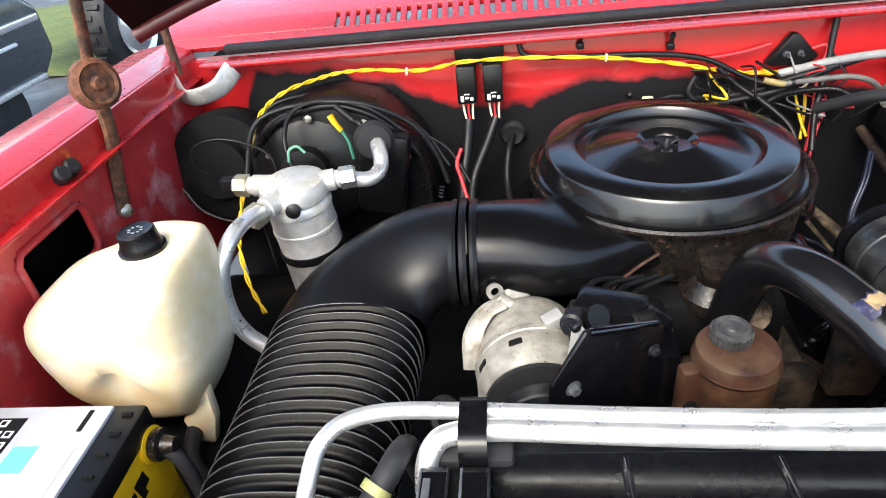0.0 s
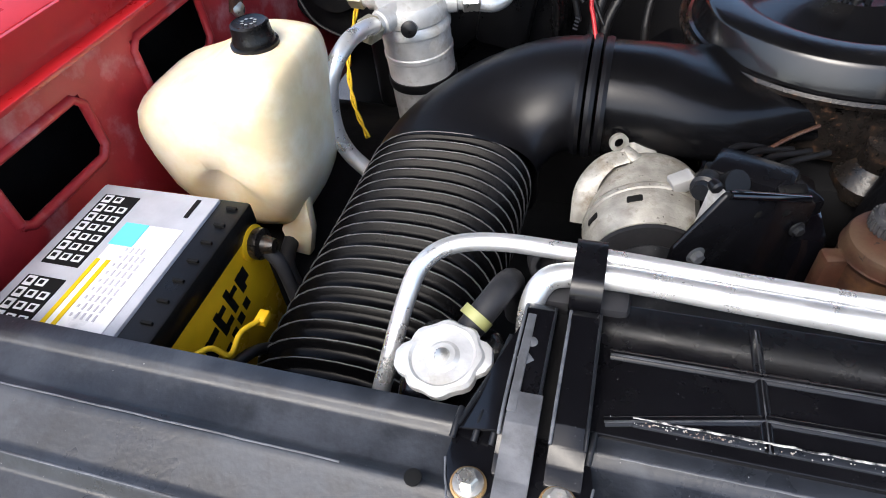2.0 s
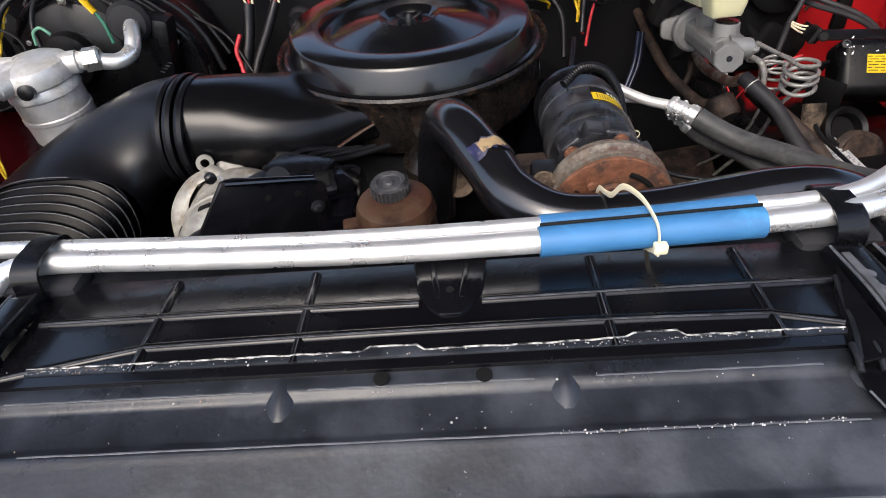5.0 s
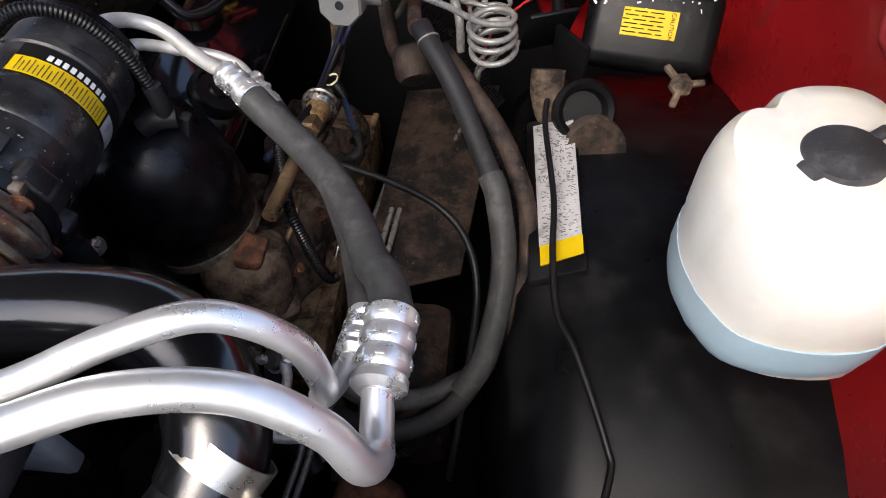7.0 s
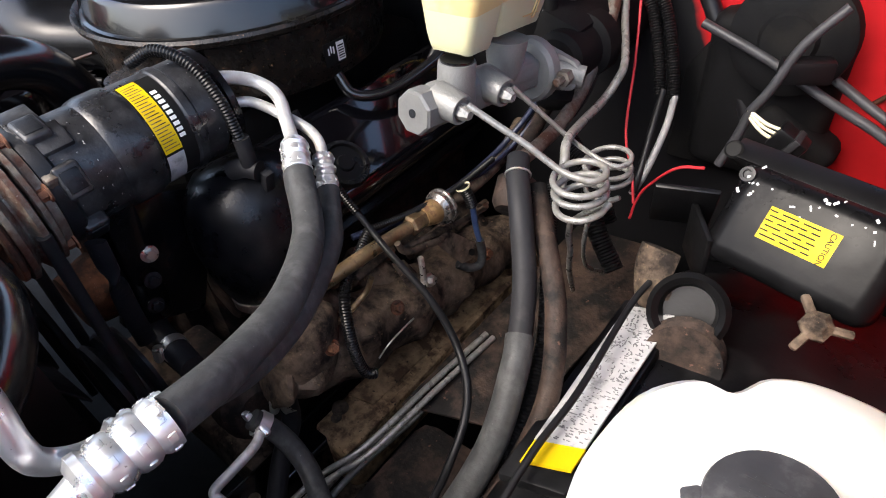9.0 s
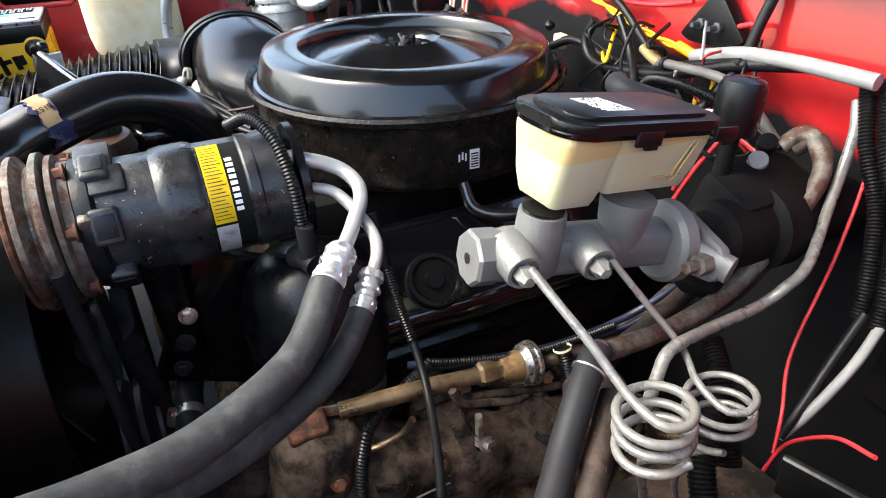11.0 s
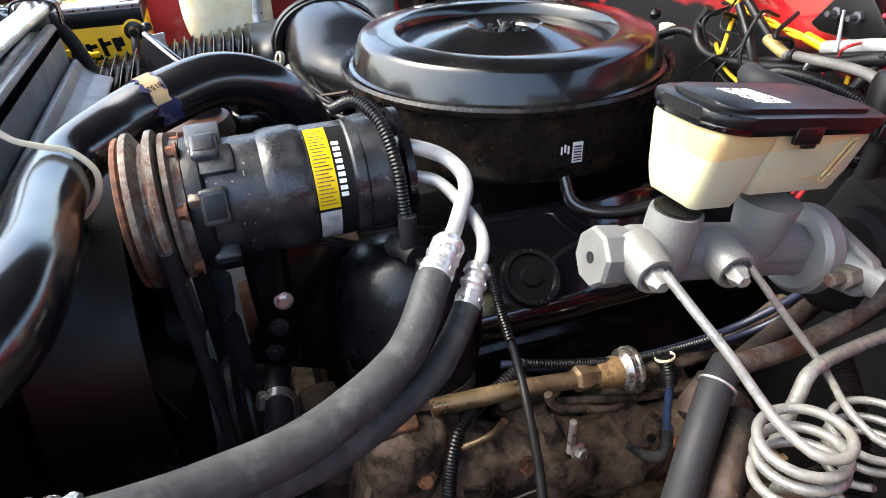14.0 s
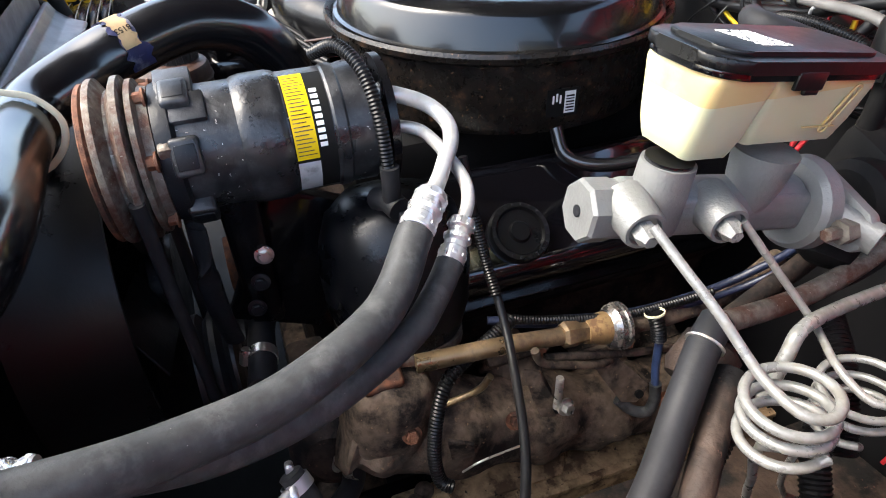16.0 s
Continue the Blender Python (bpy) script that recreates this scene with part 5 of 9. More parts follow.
for pts, m, lab in (
        ([(0.05, 0.255, 1.17), (0.11, 0.257, 1.172), (0.18, 0.257, 1.178), (0.235, 0.257, 1.19)], RED_WIRE, "thin red wire to the terminal block"),
        ([(0.30, 0.255, 1.175), (0.33, 0.25, 1.18), (0.32, 0.24, 1.13), (0.315, 0.22, 1.07), (0.31, 0.2, 1.0)], RED_WIRE, "thin red wire hanging by the terminal block"),
        ([(0.33, 0.245, 1.12), (0.34, 0.23, 1.08), (0.325, 0.21, 1.03), (0.315, 0.19, 0.98)], RED_WIRE, "thin red wire hanging by the terminal block"),
        ([(0.30, 0.24, 1.12), (0.305, 0.23, 1.07), (0.30, 0.21, 1.02)], YELLOW_WIRE, "thin yellow wire hanging at the firewall"),
        ([(0.285, 0.235, 1.10), (0.295, 0.22, 1.06), (0.305, 0.2, 1.03)], YELLOW_WIRE, "thin yellow wire hanging at the firewall")):
    one("thin_wire", tube(pts, 0.0028, 6), m, lab, "wire")
rnd = random.Random(21)
for k in range(11):
    m = YELLOW_WIRE if k == 4 else RED_WIRE if k == 7 else GREY_WIRE if k == 9 else WIRE
    x0 = rnd.uniform(0.08, 0.34)
    pts = [(x0, 0.25, rnd.uniform(1.14, 1.18))]
    for j in range(5):
        pts.append((x0 + (j + 1) * rnd.uniform(-0.004, 0.026), rnd.uniform(0.195, 0.24), 1.15 - 0.022 * j + rnd.uniform(-0.02, 0.012)))
    pts.append((pts[-1][0] + 0.01, 0.255, pts[-1][2] - 0.02))
    one("loose_wire", tube(pts, rnd.uniform(0.0014, 0.0026), 8, 8), m, {WIRE: "thin black wire in the firewall tangle", YELLOW_WIRE: "thin yellow wire in the firewall tangle", RED_WIRE: "thin red wire in the firewall tangle", GREY_WIRE: "thin grey wire in the firewall tangle"}[m], "wire", "loose firewall wires")
one("grey_cable", tube([(0.255, 0.252, 1.135), (0.29, 0.245, 1.145), (0.34, 0.235, 1.158), (0.40, 0.235, 1.163), (0.47, 0.24, 1.163)], 0.0075, 10), GREY_WIRE, "grey sheathed cable leaving the yellow harness", "cable")
tb = thing("terminal_block", (0.272, 0.262, 1.15), "black triangular terminal block with two studs", "terminal block")
part("base", prism(Matrix(((1, 0, 0, 0.272), (0, 0, -1, 0.268), (0, 1, 0, 1.175), (0, 0, 0, 1))), [(-0.045, -0.02), (-0.005, 0.032), (0.005, 0.032), (0.048, -0.012), (0.03, -0.026), (-0.03, -0.026)], 0.018, 0.004), PLASTIC, tb)
for dx in (-0.012, 0.012):
    part("stud", lathe(along((0.272 + dx, 0.25, 1.172), (0, -1, 0)), [(0.006, 0), (0.006, 0.005), (0.003, 0.006), (0.003, 0.016)], 6), FIN, tb)
for x, z in ((-0.105, 1.214), (0.058, 1.2)):
    cl = thing("firewall_stud", (x, 0.26, z), "small dark clip stud on the red firewall", "clip", "firewall studs")
    part("clip", box(T((x, 0.262, z)), (0.014, 0.02, 0.012), 0.003), PLASTIC, cl)
    part("stem", lathe(along((x, 0.258, z + 0.004), (0, -0.5, 1)), [(0.004, 0), (0.004, 0.018), (0.006, 0.02), (0.004, 0.025)], 10), BLACK_DUSTY, cl)
sens = thing("vacuum_switch", (-0.02, 0.235, 1.11), "small black plastic vacuum switch on the firewall", "switch")
part("body", lathe(along((-0.015, 0.24, 1.115), (0.2, -0.4, 1)), [(0.005, 0), (0.008, 0.004), (0.007, 0.010), (0.004, 0.012), (0.002, 0.015)], 14), PLASTIC, sens)
part("connector", box(T((0.02, 0.235, 1.105)), (0.02, 0.015, 0.02), 0.003), TIE, sens)
gr = thing("firewall_grommet", (-0.235, 0.26, 1.045), "round black rubber grommet with wires through it", "grommet")
part("ring", lathe(along((-0.235, 0.268, 1.05), (0, -1, 0)), [(0.026, 0), (0.026, 0.012), (0.02, 0.02), (0.012, 0.016)], 24), RUBBER, gr)
part("wire", tube([(-0.235, 0.25, 1.05), (-0.245, 0.215, 1.03), (-0.25, 0.18, 0.98), (-0.24, 0.1, 0.94)], 0.007, 8), WIRE, gr)

# ---- hinge at the corner ----
hg = part("bonnet_hinge", lathe(along((-0.868, -0.034, 1.303), (0.9, -0.42, 0.15)), [(0.036, 0), (0.038, 0.004), (0.038, 0.016), (0.03, 0.022), (0.026, 0.018), (0.012, 0.018), (0.008, 0.024)], 30), RUST, hood, "rusty brown hinge with round spring boss")
part("arm", tube([(-0.86, -0.043, 1.275), (-0.858, -0.052, 1.23), (-0.862, -0.07, 1.175), (-0.864, -0.085, 1.125), (-0.866, -0.09, 1.11)], 0.016, 10, 6, flat=0.45, up=(1, 0, 0)), RUST, hg)
part("upper_arm", tube([(-0.868, -0.03, 1.31), (-0.868, -0.01, 1.36), (-0.868, 0.01, 1.42), (-0.868, 0.06, 1.56)], 0.012, 10, 5, flat=0.6, up=(1, 0, 0)), RUST, hg)
part("rivet", lathe(along((-0.863, -0.09, 1.114), (1, -0.3, 0.2)), [(0.012, 0), (0.011, 0.006), (0.004, 0.009)], 16), STEEL, hg)
bk = thing("hinge_bracket", (-0.83, 0.24, 1.2), "grey steel hinge bracket cup at the cowl corner", "bracket")
part("cup", tube([(-0.885, 0.22, 1.23), (-0.86, 0.20, 1.2), (-0.83, 0.195, 1.195), (-0.79, 0.21, 1.205), (-0.765, 0.24, 1.23)], 0.02, 8, 6, flat=0.25, up=(0, 1, 0.4)), ALU_DULL, bk)
part("rod", tube([(-0.87, 0.23, 1.23), (-0.875, 0.24, 1.29), (-0.88, 0.25, 1.37)], 0.008, 8), RUST, bk)
bp = thing("bonnet_bumper", (-0.862, -0.17, 1.215), "pair of small black rubber bonnet bumpers on the rail", "bumper")
for dy in (-0.012, 0.012):
    part("stop", lathe(along((-0.868, -0.17 + dy, 1.222), (0.8, -0.2, 0.5)), [(0.012, 0), (0.012, 0.014), (0.009, 0.018)], 16), RUBBER, bp)

# ---- pipes over the radiator ----
P1 = [(-0.438, -0.705, 1.02), (-0.433, -0.673, 1.07), (-0.425, -0.64, 1.112), (-0.419, -0.607, 1.14), (-0.413, -0.585, 1.151), (-0.395, -0.566, 1.156), (-0.36, -0.556, 1.157), (-0.30, -0.557, 1.158), (-0.15, -0.566, 1.158), (0.0, -0.571, 1.158), (0.15, -0.569, 1.158), (0.30, -0.565, 1.16), (0.385, -0.560, 1.164), (0.44, -0.535, 1.174), (0.475, -0.517, 1.169), (0.505, -0.512, 1.14), (0.515, -0.516, 1.105), (0.51, -0.513, 1.082), (0.515, -0.497, 1.072), (0.522, -0.475, 1.074)]
one("condenser_pipe", tube(P1, 0.0075, 16, 8), ALU, "thin bright aluminium air-conditioning pipe over the radiator", "pipe", "condenser pipes")
P2 = [(-0.322, -0.622, 1.05), (-0.3235, -0.614, 1.10), (-0.323, -0.603, 1.138), (-0.317, -0.589, 1.152), (-0.302, -0.580, 1.156), (-0.26, -0.577, 1.157), (-0.15, -0.583, 1.157), (0.0, -0.589, 1.157), (0.15, -0.588, 1.157), (0.30, -0.584, 1.159), (0.385, -0.579, 1.163), (0.445, -0.558, 1.170), (0.49, -0.546, 1.155), (0.525, -0.548, 1.125), (0.54, -0.554, 1.098), (0.545, -0.545, 1.082), (0.542, -0.528, 1.077), (0.54, -0.506, 1.082)]
one("condenser_pipe", tube(P2, 0.0095, 18, 8), ALU, "thick bright aluminium air-conditioning pipe over the radiator", "pipe", "condenser pipes")
for x, lab in ((-0.284, ""), (0.366, "")):
    cl = thing("pipe_clamp", (x, -0.575, 1.14), "black steel strap clamp around two pipes with foam pad", "clamp", "pipe clamps")
    ring_ = spline([(0, -0.6045, 1.128), (0, -0.6035, 1.152), (0, -0.5985, 1.1645), (0, -0.588, 1.1695), (0, -0.575, 1.1695), (0, -0.562, 1.1685), (0, -0.551, 1.1655), (0, -0.5455, 1.157), (0, -0.546, 1.136)], 4)
    bm = bmesh.new()
    rows = []
    for k, p in enumerate(ring_):
        way = (ring_[min(k + 1, len(ring_) - 1)] - ring_[max(k - 1, 0)]).normalized()
        nn = Vector((0, way.z, -way.y)) * -0.0013
        rows.append([bm.verts.new((x + dx, p.y + nn.y * f, p.z + nn.z * f)) for dx, f in ((-0.0115, 1), (0.0115, 1), (0.0115, -1), (-0.0115, -1))])
    for a, b in zip(rows, rows[1:]):
        for k in range(4):
            bm.faces.new((a[k], a[(k + 1) % 4], b[(k + 1) % 4], b[k]))
    bm.faces.new(rows[0][::-1]), bm.faces.new(rows[-1])
    part("strap", bm, BLACK_PAINT, cl)
    part("pad", box(T((x, -0.583, 1.137)), (0.066, 0.034, 0.02), 0.007), RUBBER, cl, "grey-black foam pad")
    part("tongue", box(T((x, -0.6095, 1.1415)) @ Matrix.Rotation(radians(58), 4, "X"), (0.0195, 0.014, 0.0025), 0.0008), DUST_GREY if x < 0 else COPPER, cl)
sl = thing("foam_sleeve", (0.22, -0.58, 1.14), "blue split foam sleeve wrapped on the pipes", "sleeve")
part("half", tube([(0.135, -0.5705, 1.158), (0.22, -0.568, 1.158), (0.306, -0.565, 1.16)], 0.0098, 16), BLUE, sl)
part("half", tube([(0.132, -0.589, 1.157), (0.22, -0.5865, 1.158), (0.306, -0.584, 1.159)], 0.0125, 16), BLUE, sl)
part("slit", tube([(0.133, -0.582, 1.1685), (0.22, -0.5795, 1.1693), (0.306, -0.577, 1.1705)], 0.0016, 6), INK, sl)
tie = thing("cable_tie", (0.222, -0.575, 1.145), "ivory nylon cable tie round the blue sleeve", "cable tie")
loop = [(0.222, -0.604, 1.150), (0.221, -0.600, 1.169), (0.22, -0.585, 1.1735), (0.216, -0.56, 1.1735), (0.21, -0.53, 1.163), (0.206, -0.513, 1.1425), (0.204, -0.495, 1.1330), (0.203, -0.477, 1.125), (0.204, -0.4645, 1.104), (0.207, -0.473, 1.080), (0.211, -0.498, 1.068), (0.216, -0.54, 1.10), (0.2195, -0.585, 1.14), (0.222, -0.604, 1.150)]
part("band", sweep(spline(loop, 4), 0.0028, 8, flat=0.3, up=(1, 0, 0)), TIE, tie)
part("head", box(T((0.2225, -0.605, 1.157)), (0.011, 0.008, 0.009), 0.002), TIE, tie)

# ---- overflow hose at the cap ----
oh = thing("overflow_hose", (-0.352, -0.62, 1.12), "grey rubber overflow hose with a green-brown clamp", "hose")
part("hose", tube([(-0.366, -0.632, 1.135), (-0.352, -0.612, 1.148), (-0.345, -0.595, 1.150), (-0.343, -0.575, 1.135), (-0.345, -0.555, 1.10), (-0.345, -0.54, 1.05)], 0.0105, 12), RUBBER, oh)
part("clamp", lathe(along((-0.3605, -0.6225, 1.1425), (0.55, 0.78, 0.45)), [(0.0115, -0.004), (0.0128, -0.004), (0.0128, 0.004), (0.0115, 0.004)], 16, ends=False), make("olive_plated_clamp", (0.22, 0.22, 0.08), 0.5, vary=0.2), oh)

# ---- alternator and bracket ----
alt = thing("alternator", (-0.27, -0.30, 0.95), "dusty cast aluminium alternator with slotted case", "alternator")
AX = Vector((0.08, -1, 0.0))
AA = along((-0.232, -0.27, 0.978), AX)
part("rear_case", lathe(AA, [(0.05, -0.02), (0.066, -0.008), (0.073, 0.01), (0.073, 0.055), (0.0745, 0.056)], 48), CAST, alt)
part("front_case", lathe(AA, [(0.0745, 0.058), (0.0745, 0.064), (0.073, 0.066), (0.073, 0.10), (0.066, 0.115), (0.045, 0.12)], 48), CAST, alt)
for k in (1, 4, 6):
    a = radians(200 + 22 * k)
    part("slot", box(AA @ Matrix.Rotation(a - math.pi, 4, "Z") @ T((0.0715, 0, 0.082)), (0.0056, 0.018, 0.011), 0.0025), INK, alt)
part("pulley", lathe(AA @ T((0, 0, 0.125)), [(0.02, 0), (0.043, 0.001), (0.045, 0.004), (0.034, 0.012), (0.045, 0.02), (0.043, 0.023), (0.02, 0.024)], 40), BLACK_DUSTY, alt)
part("belt_guard", lathe(AA @ T((0, 0, 0.115)), [(0.055, 0), (0.066, 0.002), (0.066, 0.008), (0.05, 0.01)], 40), RUBBER, alt)
part("ring_lug", lathe(along((-0.272, -0.262, 1.054), (0.3, -0.9, 0.3)), [(0.006, -0.003), (0.0115, -0.003), (0.0115, 0.003), (0.006, 0.003)], 18, ends=False), CAST, alt)
part("rear_boss", lathe(along((-0.245, -0.245, 1.035), (0.3, -0.5, 0.8)), [(0.02, -0.02), (0.02, 0.008), (0.014, 0.012), (0.010, 0.012)], 18), CAST, alt)
part("lug_arm", tube([(-0.265, -0.27, 1.050), (-0.25, -0.28, 1.045), (-0.24, -0.29, 1.035)], 0.009, 10, flat=0.6), CAST, alt)
part("strap", sweep(spline([(-0.303, -0.33, 0.98), (-0.302, -0.31, 1.02), (-0.285, -0.29, 1.042), (-0.262, -0.28, 1.05)], 5), 0.014, 10, flat=0.25), CAST, alt)
cn = part("connector", box(T((-0.2, -0.322, 1.052)) @ Matrix.Rotation(0.4, 4, "Z") @ Matrix.Rotation(-0.3, 4, "Y"), (0.026, 0.02, 0.018), 0.003), GREY_WIRE, alt, "grey plastic connector")
for k in range(2):
    part("lead", tube([(-0.186, -0.32, 1.048), (-0.17, -0.315 - 0.01 * k, 1.05 - 0.01 * k), (-0.155, -0.30 + 0.01 * k, 1.03)], 0.0025, 6), RED_WIRE, cn)
abk = thing("alternator_bracket", (-0.13, -0.42, 0.95), "black folded steel accessory bracket with bolt", "bracket")
BK = Matrix(((0.857, 0, 0.515, -0.15), (0.515, 0, -0.857, -0.416), (0, 1, 0, 1.05), (0, 0, 0, 1)))
bm = prism(BK, [(-0.078, 0.005), (-0.076, 0.03), (-0.05, 0.062), (-0.034, 0.085), (-0.02, 0.084), (0.06, 0.052), (0.074, 0.04), (0.078, -0.08), (-0.05, -0.08), (-0.055, -0.015)], 0.006, 0.0025)
part("plate", bm, BLACK_PAINT, abk)
part("edge_flange", box(BK @ T((-0.034, 0.045, -0.008)) @ Matrix.Rotation(radians(-8), 4, "Z"), (0.004, 0.07, 0.026), 0.0015), ALU_DULL, abk, "bare grey folded edge")
for u, v in ((0.008, 0.048), (0.04, 0.04)):
    part("hole", lathe(BK @ T((u, v, 0.004)), [(0.004, 0), (0.004, 0.0024), (0.0035, 0.0025)], 14), INK, abk)
part("pivot_knob", lathe(BK @ T((-0.04, 0.088, -0.01)), [(0.005, 0), (0.006, 0.003), (0.006, 0.008), (0.004, 0.010)], 14), BLACK_PAINT, abk)
part("fold", tube([BK @ Vector((-0.03, 0.082, 0.004)), BK @ Vector((0.02, 0.066, 0.006)), BK @ Vector((0.062, 0.05, 0.004))], 0.005, 8, flat=0.8), BLACK_GLOSS, abk)
part("bolt", hexbolt(along((-0.19, -0.445, 1.064), (0.5, -0.86, 0.0)), 0.011, 0.008), CREASE, abk)
part("bolt", hexbolt(along((-0.096, -0.394, 1.066), (0.5, -0.86, 0.0)), 0.009, 0.006), BLACK_DUSTY, abk)
# black pump casting between bracket and engine
pc = thing("accessory_casting", (-0.12, -0.36, 0.9), "black ribbed accessory casting behind the bracket", "casting")
part("block", box(T((-0.12, -0.33, 0.98)), (0.13, 0.12, 0.14), 0.018), BLACK_GLOSS, pc)
part("boss", box(T((-0.098, -0.335, 1.05)) @ Matrix.Rotation(0.5, 4, "Z"), (0.06, 0.05, 0.03), 0.006), BLACK_PAINT, pc)
part("square_plug", box(T((-0.095, -0.352, 1.068)) @ Matrix.Rotation(0.3, 4, "Z") @ Matrix.Rotation(0.5, 4, "X"), (0.03, 0.03, 0.012), 0.003), PLASTIC, pc)
part("plug_socket", box(T((-0.095, -0.3545, 1.0735)) @ Matrix.Rotation(0.3, 4, "Z") @ Matrix.Rotation(0.5, 4, "X"), (0.018, 0.018, 0.004), 0.001), INK, pc)
part("sensor_plug", box(T((-0.165, -0.315, 1.058)) @ Matrix.Rotation(0.2, 4, "Z"), (0.026, 0.022, 0.03), 0.004), PLASTIC, pc)
part("neck", lathe(along((-0.16, -0.33, 1.06), (0.4, -0.6, 0.6)), [(0.012, 0), (0.012, 0.018), (0.015, 0.019), (0.015, 0.026)], 14), PLASTIC, pc)
part("pump_body", box(T((-0.13, -0.315, 1.062)) @ Matrix.Rotation(-0.35, 4, "Z"), (0.085, 0.05, 0.03), 0.008), BLACK_PAINT, pc)
part("side_cylinder", lathe(along((-0.175, -0.33, 1.062), (-0.3, -0.9, 0.25)), [(0.012, -0.01), (0.014, 0), (0.014, 0.02), (0.010, 0.022), (0.009, 0.032)], 18), BLACK_DUSTY, pc)
part("boss_ring", lathe(along((-0.10, -0.375, 1.062), (0.2, -0.8, 0.6)), [(0.014, 0), (0.014, 0.006), (0.008, 0.007), (0.007, 0.003)], 18), BLACK_PAINT, pc)
for k in range(4):
    part("wire", tube([(-0.16 + 0.02 * k, -0.29, 1.06), (-0.14 + 0.02 * k, -0.25, 1.055 - 0.005 * k), (-0.09 + 0.02 * k, -0.21, 1.03)], 0.004, 6), WIRE, pc)
bh = thing("heater_hose_end", (-0.34, -0.43, 0.98), "black open rubber hose end beside the bellows", "hose")
part("hose", lathe(along((-0.335, -0.41, 0.985), (0.2, -0.8, 0.55)), [(0.014, -0.03), (0.019, -0.025), (0.02, 0.015), (0.018, 0.018), (0.012, 0.018), (0.012, -0.01)], 24), RUBBER, bh)

# ---- power-steering reservoir ----
ps = thing("power_steering_reservoir", (0.0, -0.38, 0.9), "copper-red painted power-steering reservoir with black cap", "reservoir")
PM = along((-0.005, -0.393, 0.955), (-0.02, -0.02, 1))
part("can", lathe(PM, [(0.042, 0), (0.0445, 0.008), (0.0445, 0.094), (0.0459, 0.096), (0.0461, 0.100), (0.0449, 0.1025), (0.0444, 0.109), (0.0424, 0.113), (0.038, 0.115), (0.027, 0.116)], 48), COPPER, ps)
part("lower_body", lathe(PM, [(0.043, 0.002), (0.0451, 0.009), (0.0451, 0.091)], 48, ends=False), COPPER_TAN, ps, "tan rubbed lower body")
part("seam", lathe(PM, [(0.0452, 0.093), (0.0470, 0.0965), (0.0452, 0.100)], 48, ends=False), COPPER, ps)
part("bracket", box(T((-0.054, -0.405, 1.0)) @ Matrix.Rotation(0.2, 4, "Z"), (0.03, 0.02, 0.10), 0.004), COPPER, ps)
for dx, dz in ((-0.056, 1.0), (-0.050, 0.965)):
    part("bracket_hole", lathe(along((dx, -0.416, dz), (0.2, -1, 0)), [(0.008, 0), (0.008, 0.003), (0.006, 0.0032)], 14), INK, ps)
cp = part("cap", lathe(PM @ T((-0.012, 0.006, 0.116)), [(0.0205, -0.004), (0.0213, 0.006), (0.0206, 0.013), (0.0184, 0.0165), (0.0143, 0.016), (0.013, 0.0138), (0.0065, 0.0138), (0.0045, 0.0155)], 40), CAP_DUST, ps, "dusty black ribbed cap")
bm = bmesh.new()
for k in range(28):
    a = 2 * math.pi * k / 28
    box(PM @ T((-0.012, 0.006, 0.122)) @ Matrix.Rotation(a, 4, "Z") @ T((0.0213, 0, 0)), (0.0026, 0.0024, 0.012), 0, bm)
tagged(part("ribs", bm, CAP_DUST, cp), kind="stuff")
one("idler_hub", lathe(along((0.064, -0.262, 0.998), (0.2, -0.9, 0.25)), [(0.008, 0.006), (0.012, 0.002), (0.022, 0.002), (0.0235, 0.005), (0.021, 0.008), (0.014, 0.004), (0.008, 0.004)], 28), BROWN, "tan plated pulley hub behind the reservoir", "pulley")

# ---- upper radiator hose ----
uh = thing("upper_radiator_hose", (0.1, -0.4, 1.0), "shiny black upper radiator hose with taped paper tag", "hose")
HP = [(0.032, -0.2588, 0.9464), (0.0359, -0.2604, 1.0051), (0.043, -0.272, 1.066), (0.055, -0.305, 1.1115), (0.072, -0.358, 1.131), (0.0985, -0.416, 1.123), (0.1214, -0.4596, 1.1097), (0.1664, -0.492, 1.101), (0.2414, -0.4975, 1.102), (0.3174, -0.4905, 1.106), (0.3701, -0.4870, 1.110), (0.4133, -0.4910, 1.109), (0.444, -0.510, 1.101), (0.460, -0.534, 1.093), (0.463, -0.552, 1.084), (0.459, -0.566, 1.076)]
part("hose", tube(HP, 0.0272, 28, 10), RUBBER_GLOSS, uh)
ax_ = Vector((0.46, -0.87, -0.18)).normalized()
tz = Vector((0.5, 0.02, 0.82)).normalized()
ty = tz.cross(ax_).normalized()
tz = ax_.cross(ty).normalized()
hc_ = Vector((0.0985, -0.416, 1.123))
TGM = Matrix.Translation(hc_ + tz * 0.0288) @ Matrix((-ty, ax_, tz)).transposed().to_4x4()


def patch(a0, a1, y0, y1, r, ragged, seed):
    """A torn piece of sheet bent round the hose."""
    rnd = random.Random(seed)
    bm = bmesh.new()
    rows = []
    for i in range(17):
        a = radians(a0 + (a1 - a0) * i / 16)
        e0, e1 = rnd.uniform(-ragged, ragged), rnd.uniform(-ragged, ragged)
        rows.append([bm.verts.new(TGM @ Vector((r * math.sin(a), y, r * math.cos(a) - 0.0288))) for y in (y0 + e0, (y0 + y1) / 2, y1 + e1)])
    for p, q in zip(rows, rows[1:]):
        for k in range(2):
            bm.faces.new((p[k], q[k], q[k + 1], p[k + 1]))
    bmesh.ops.solidify(bm, geom=bm.faces[:], thickness=0.0005)
    return bm


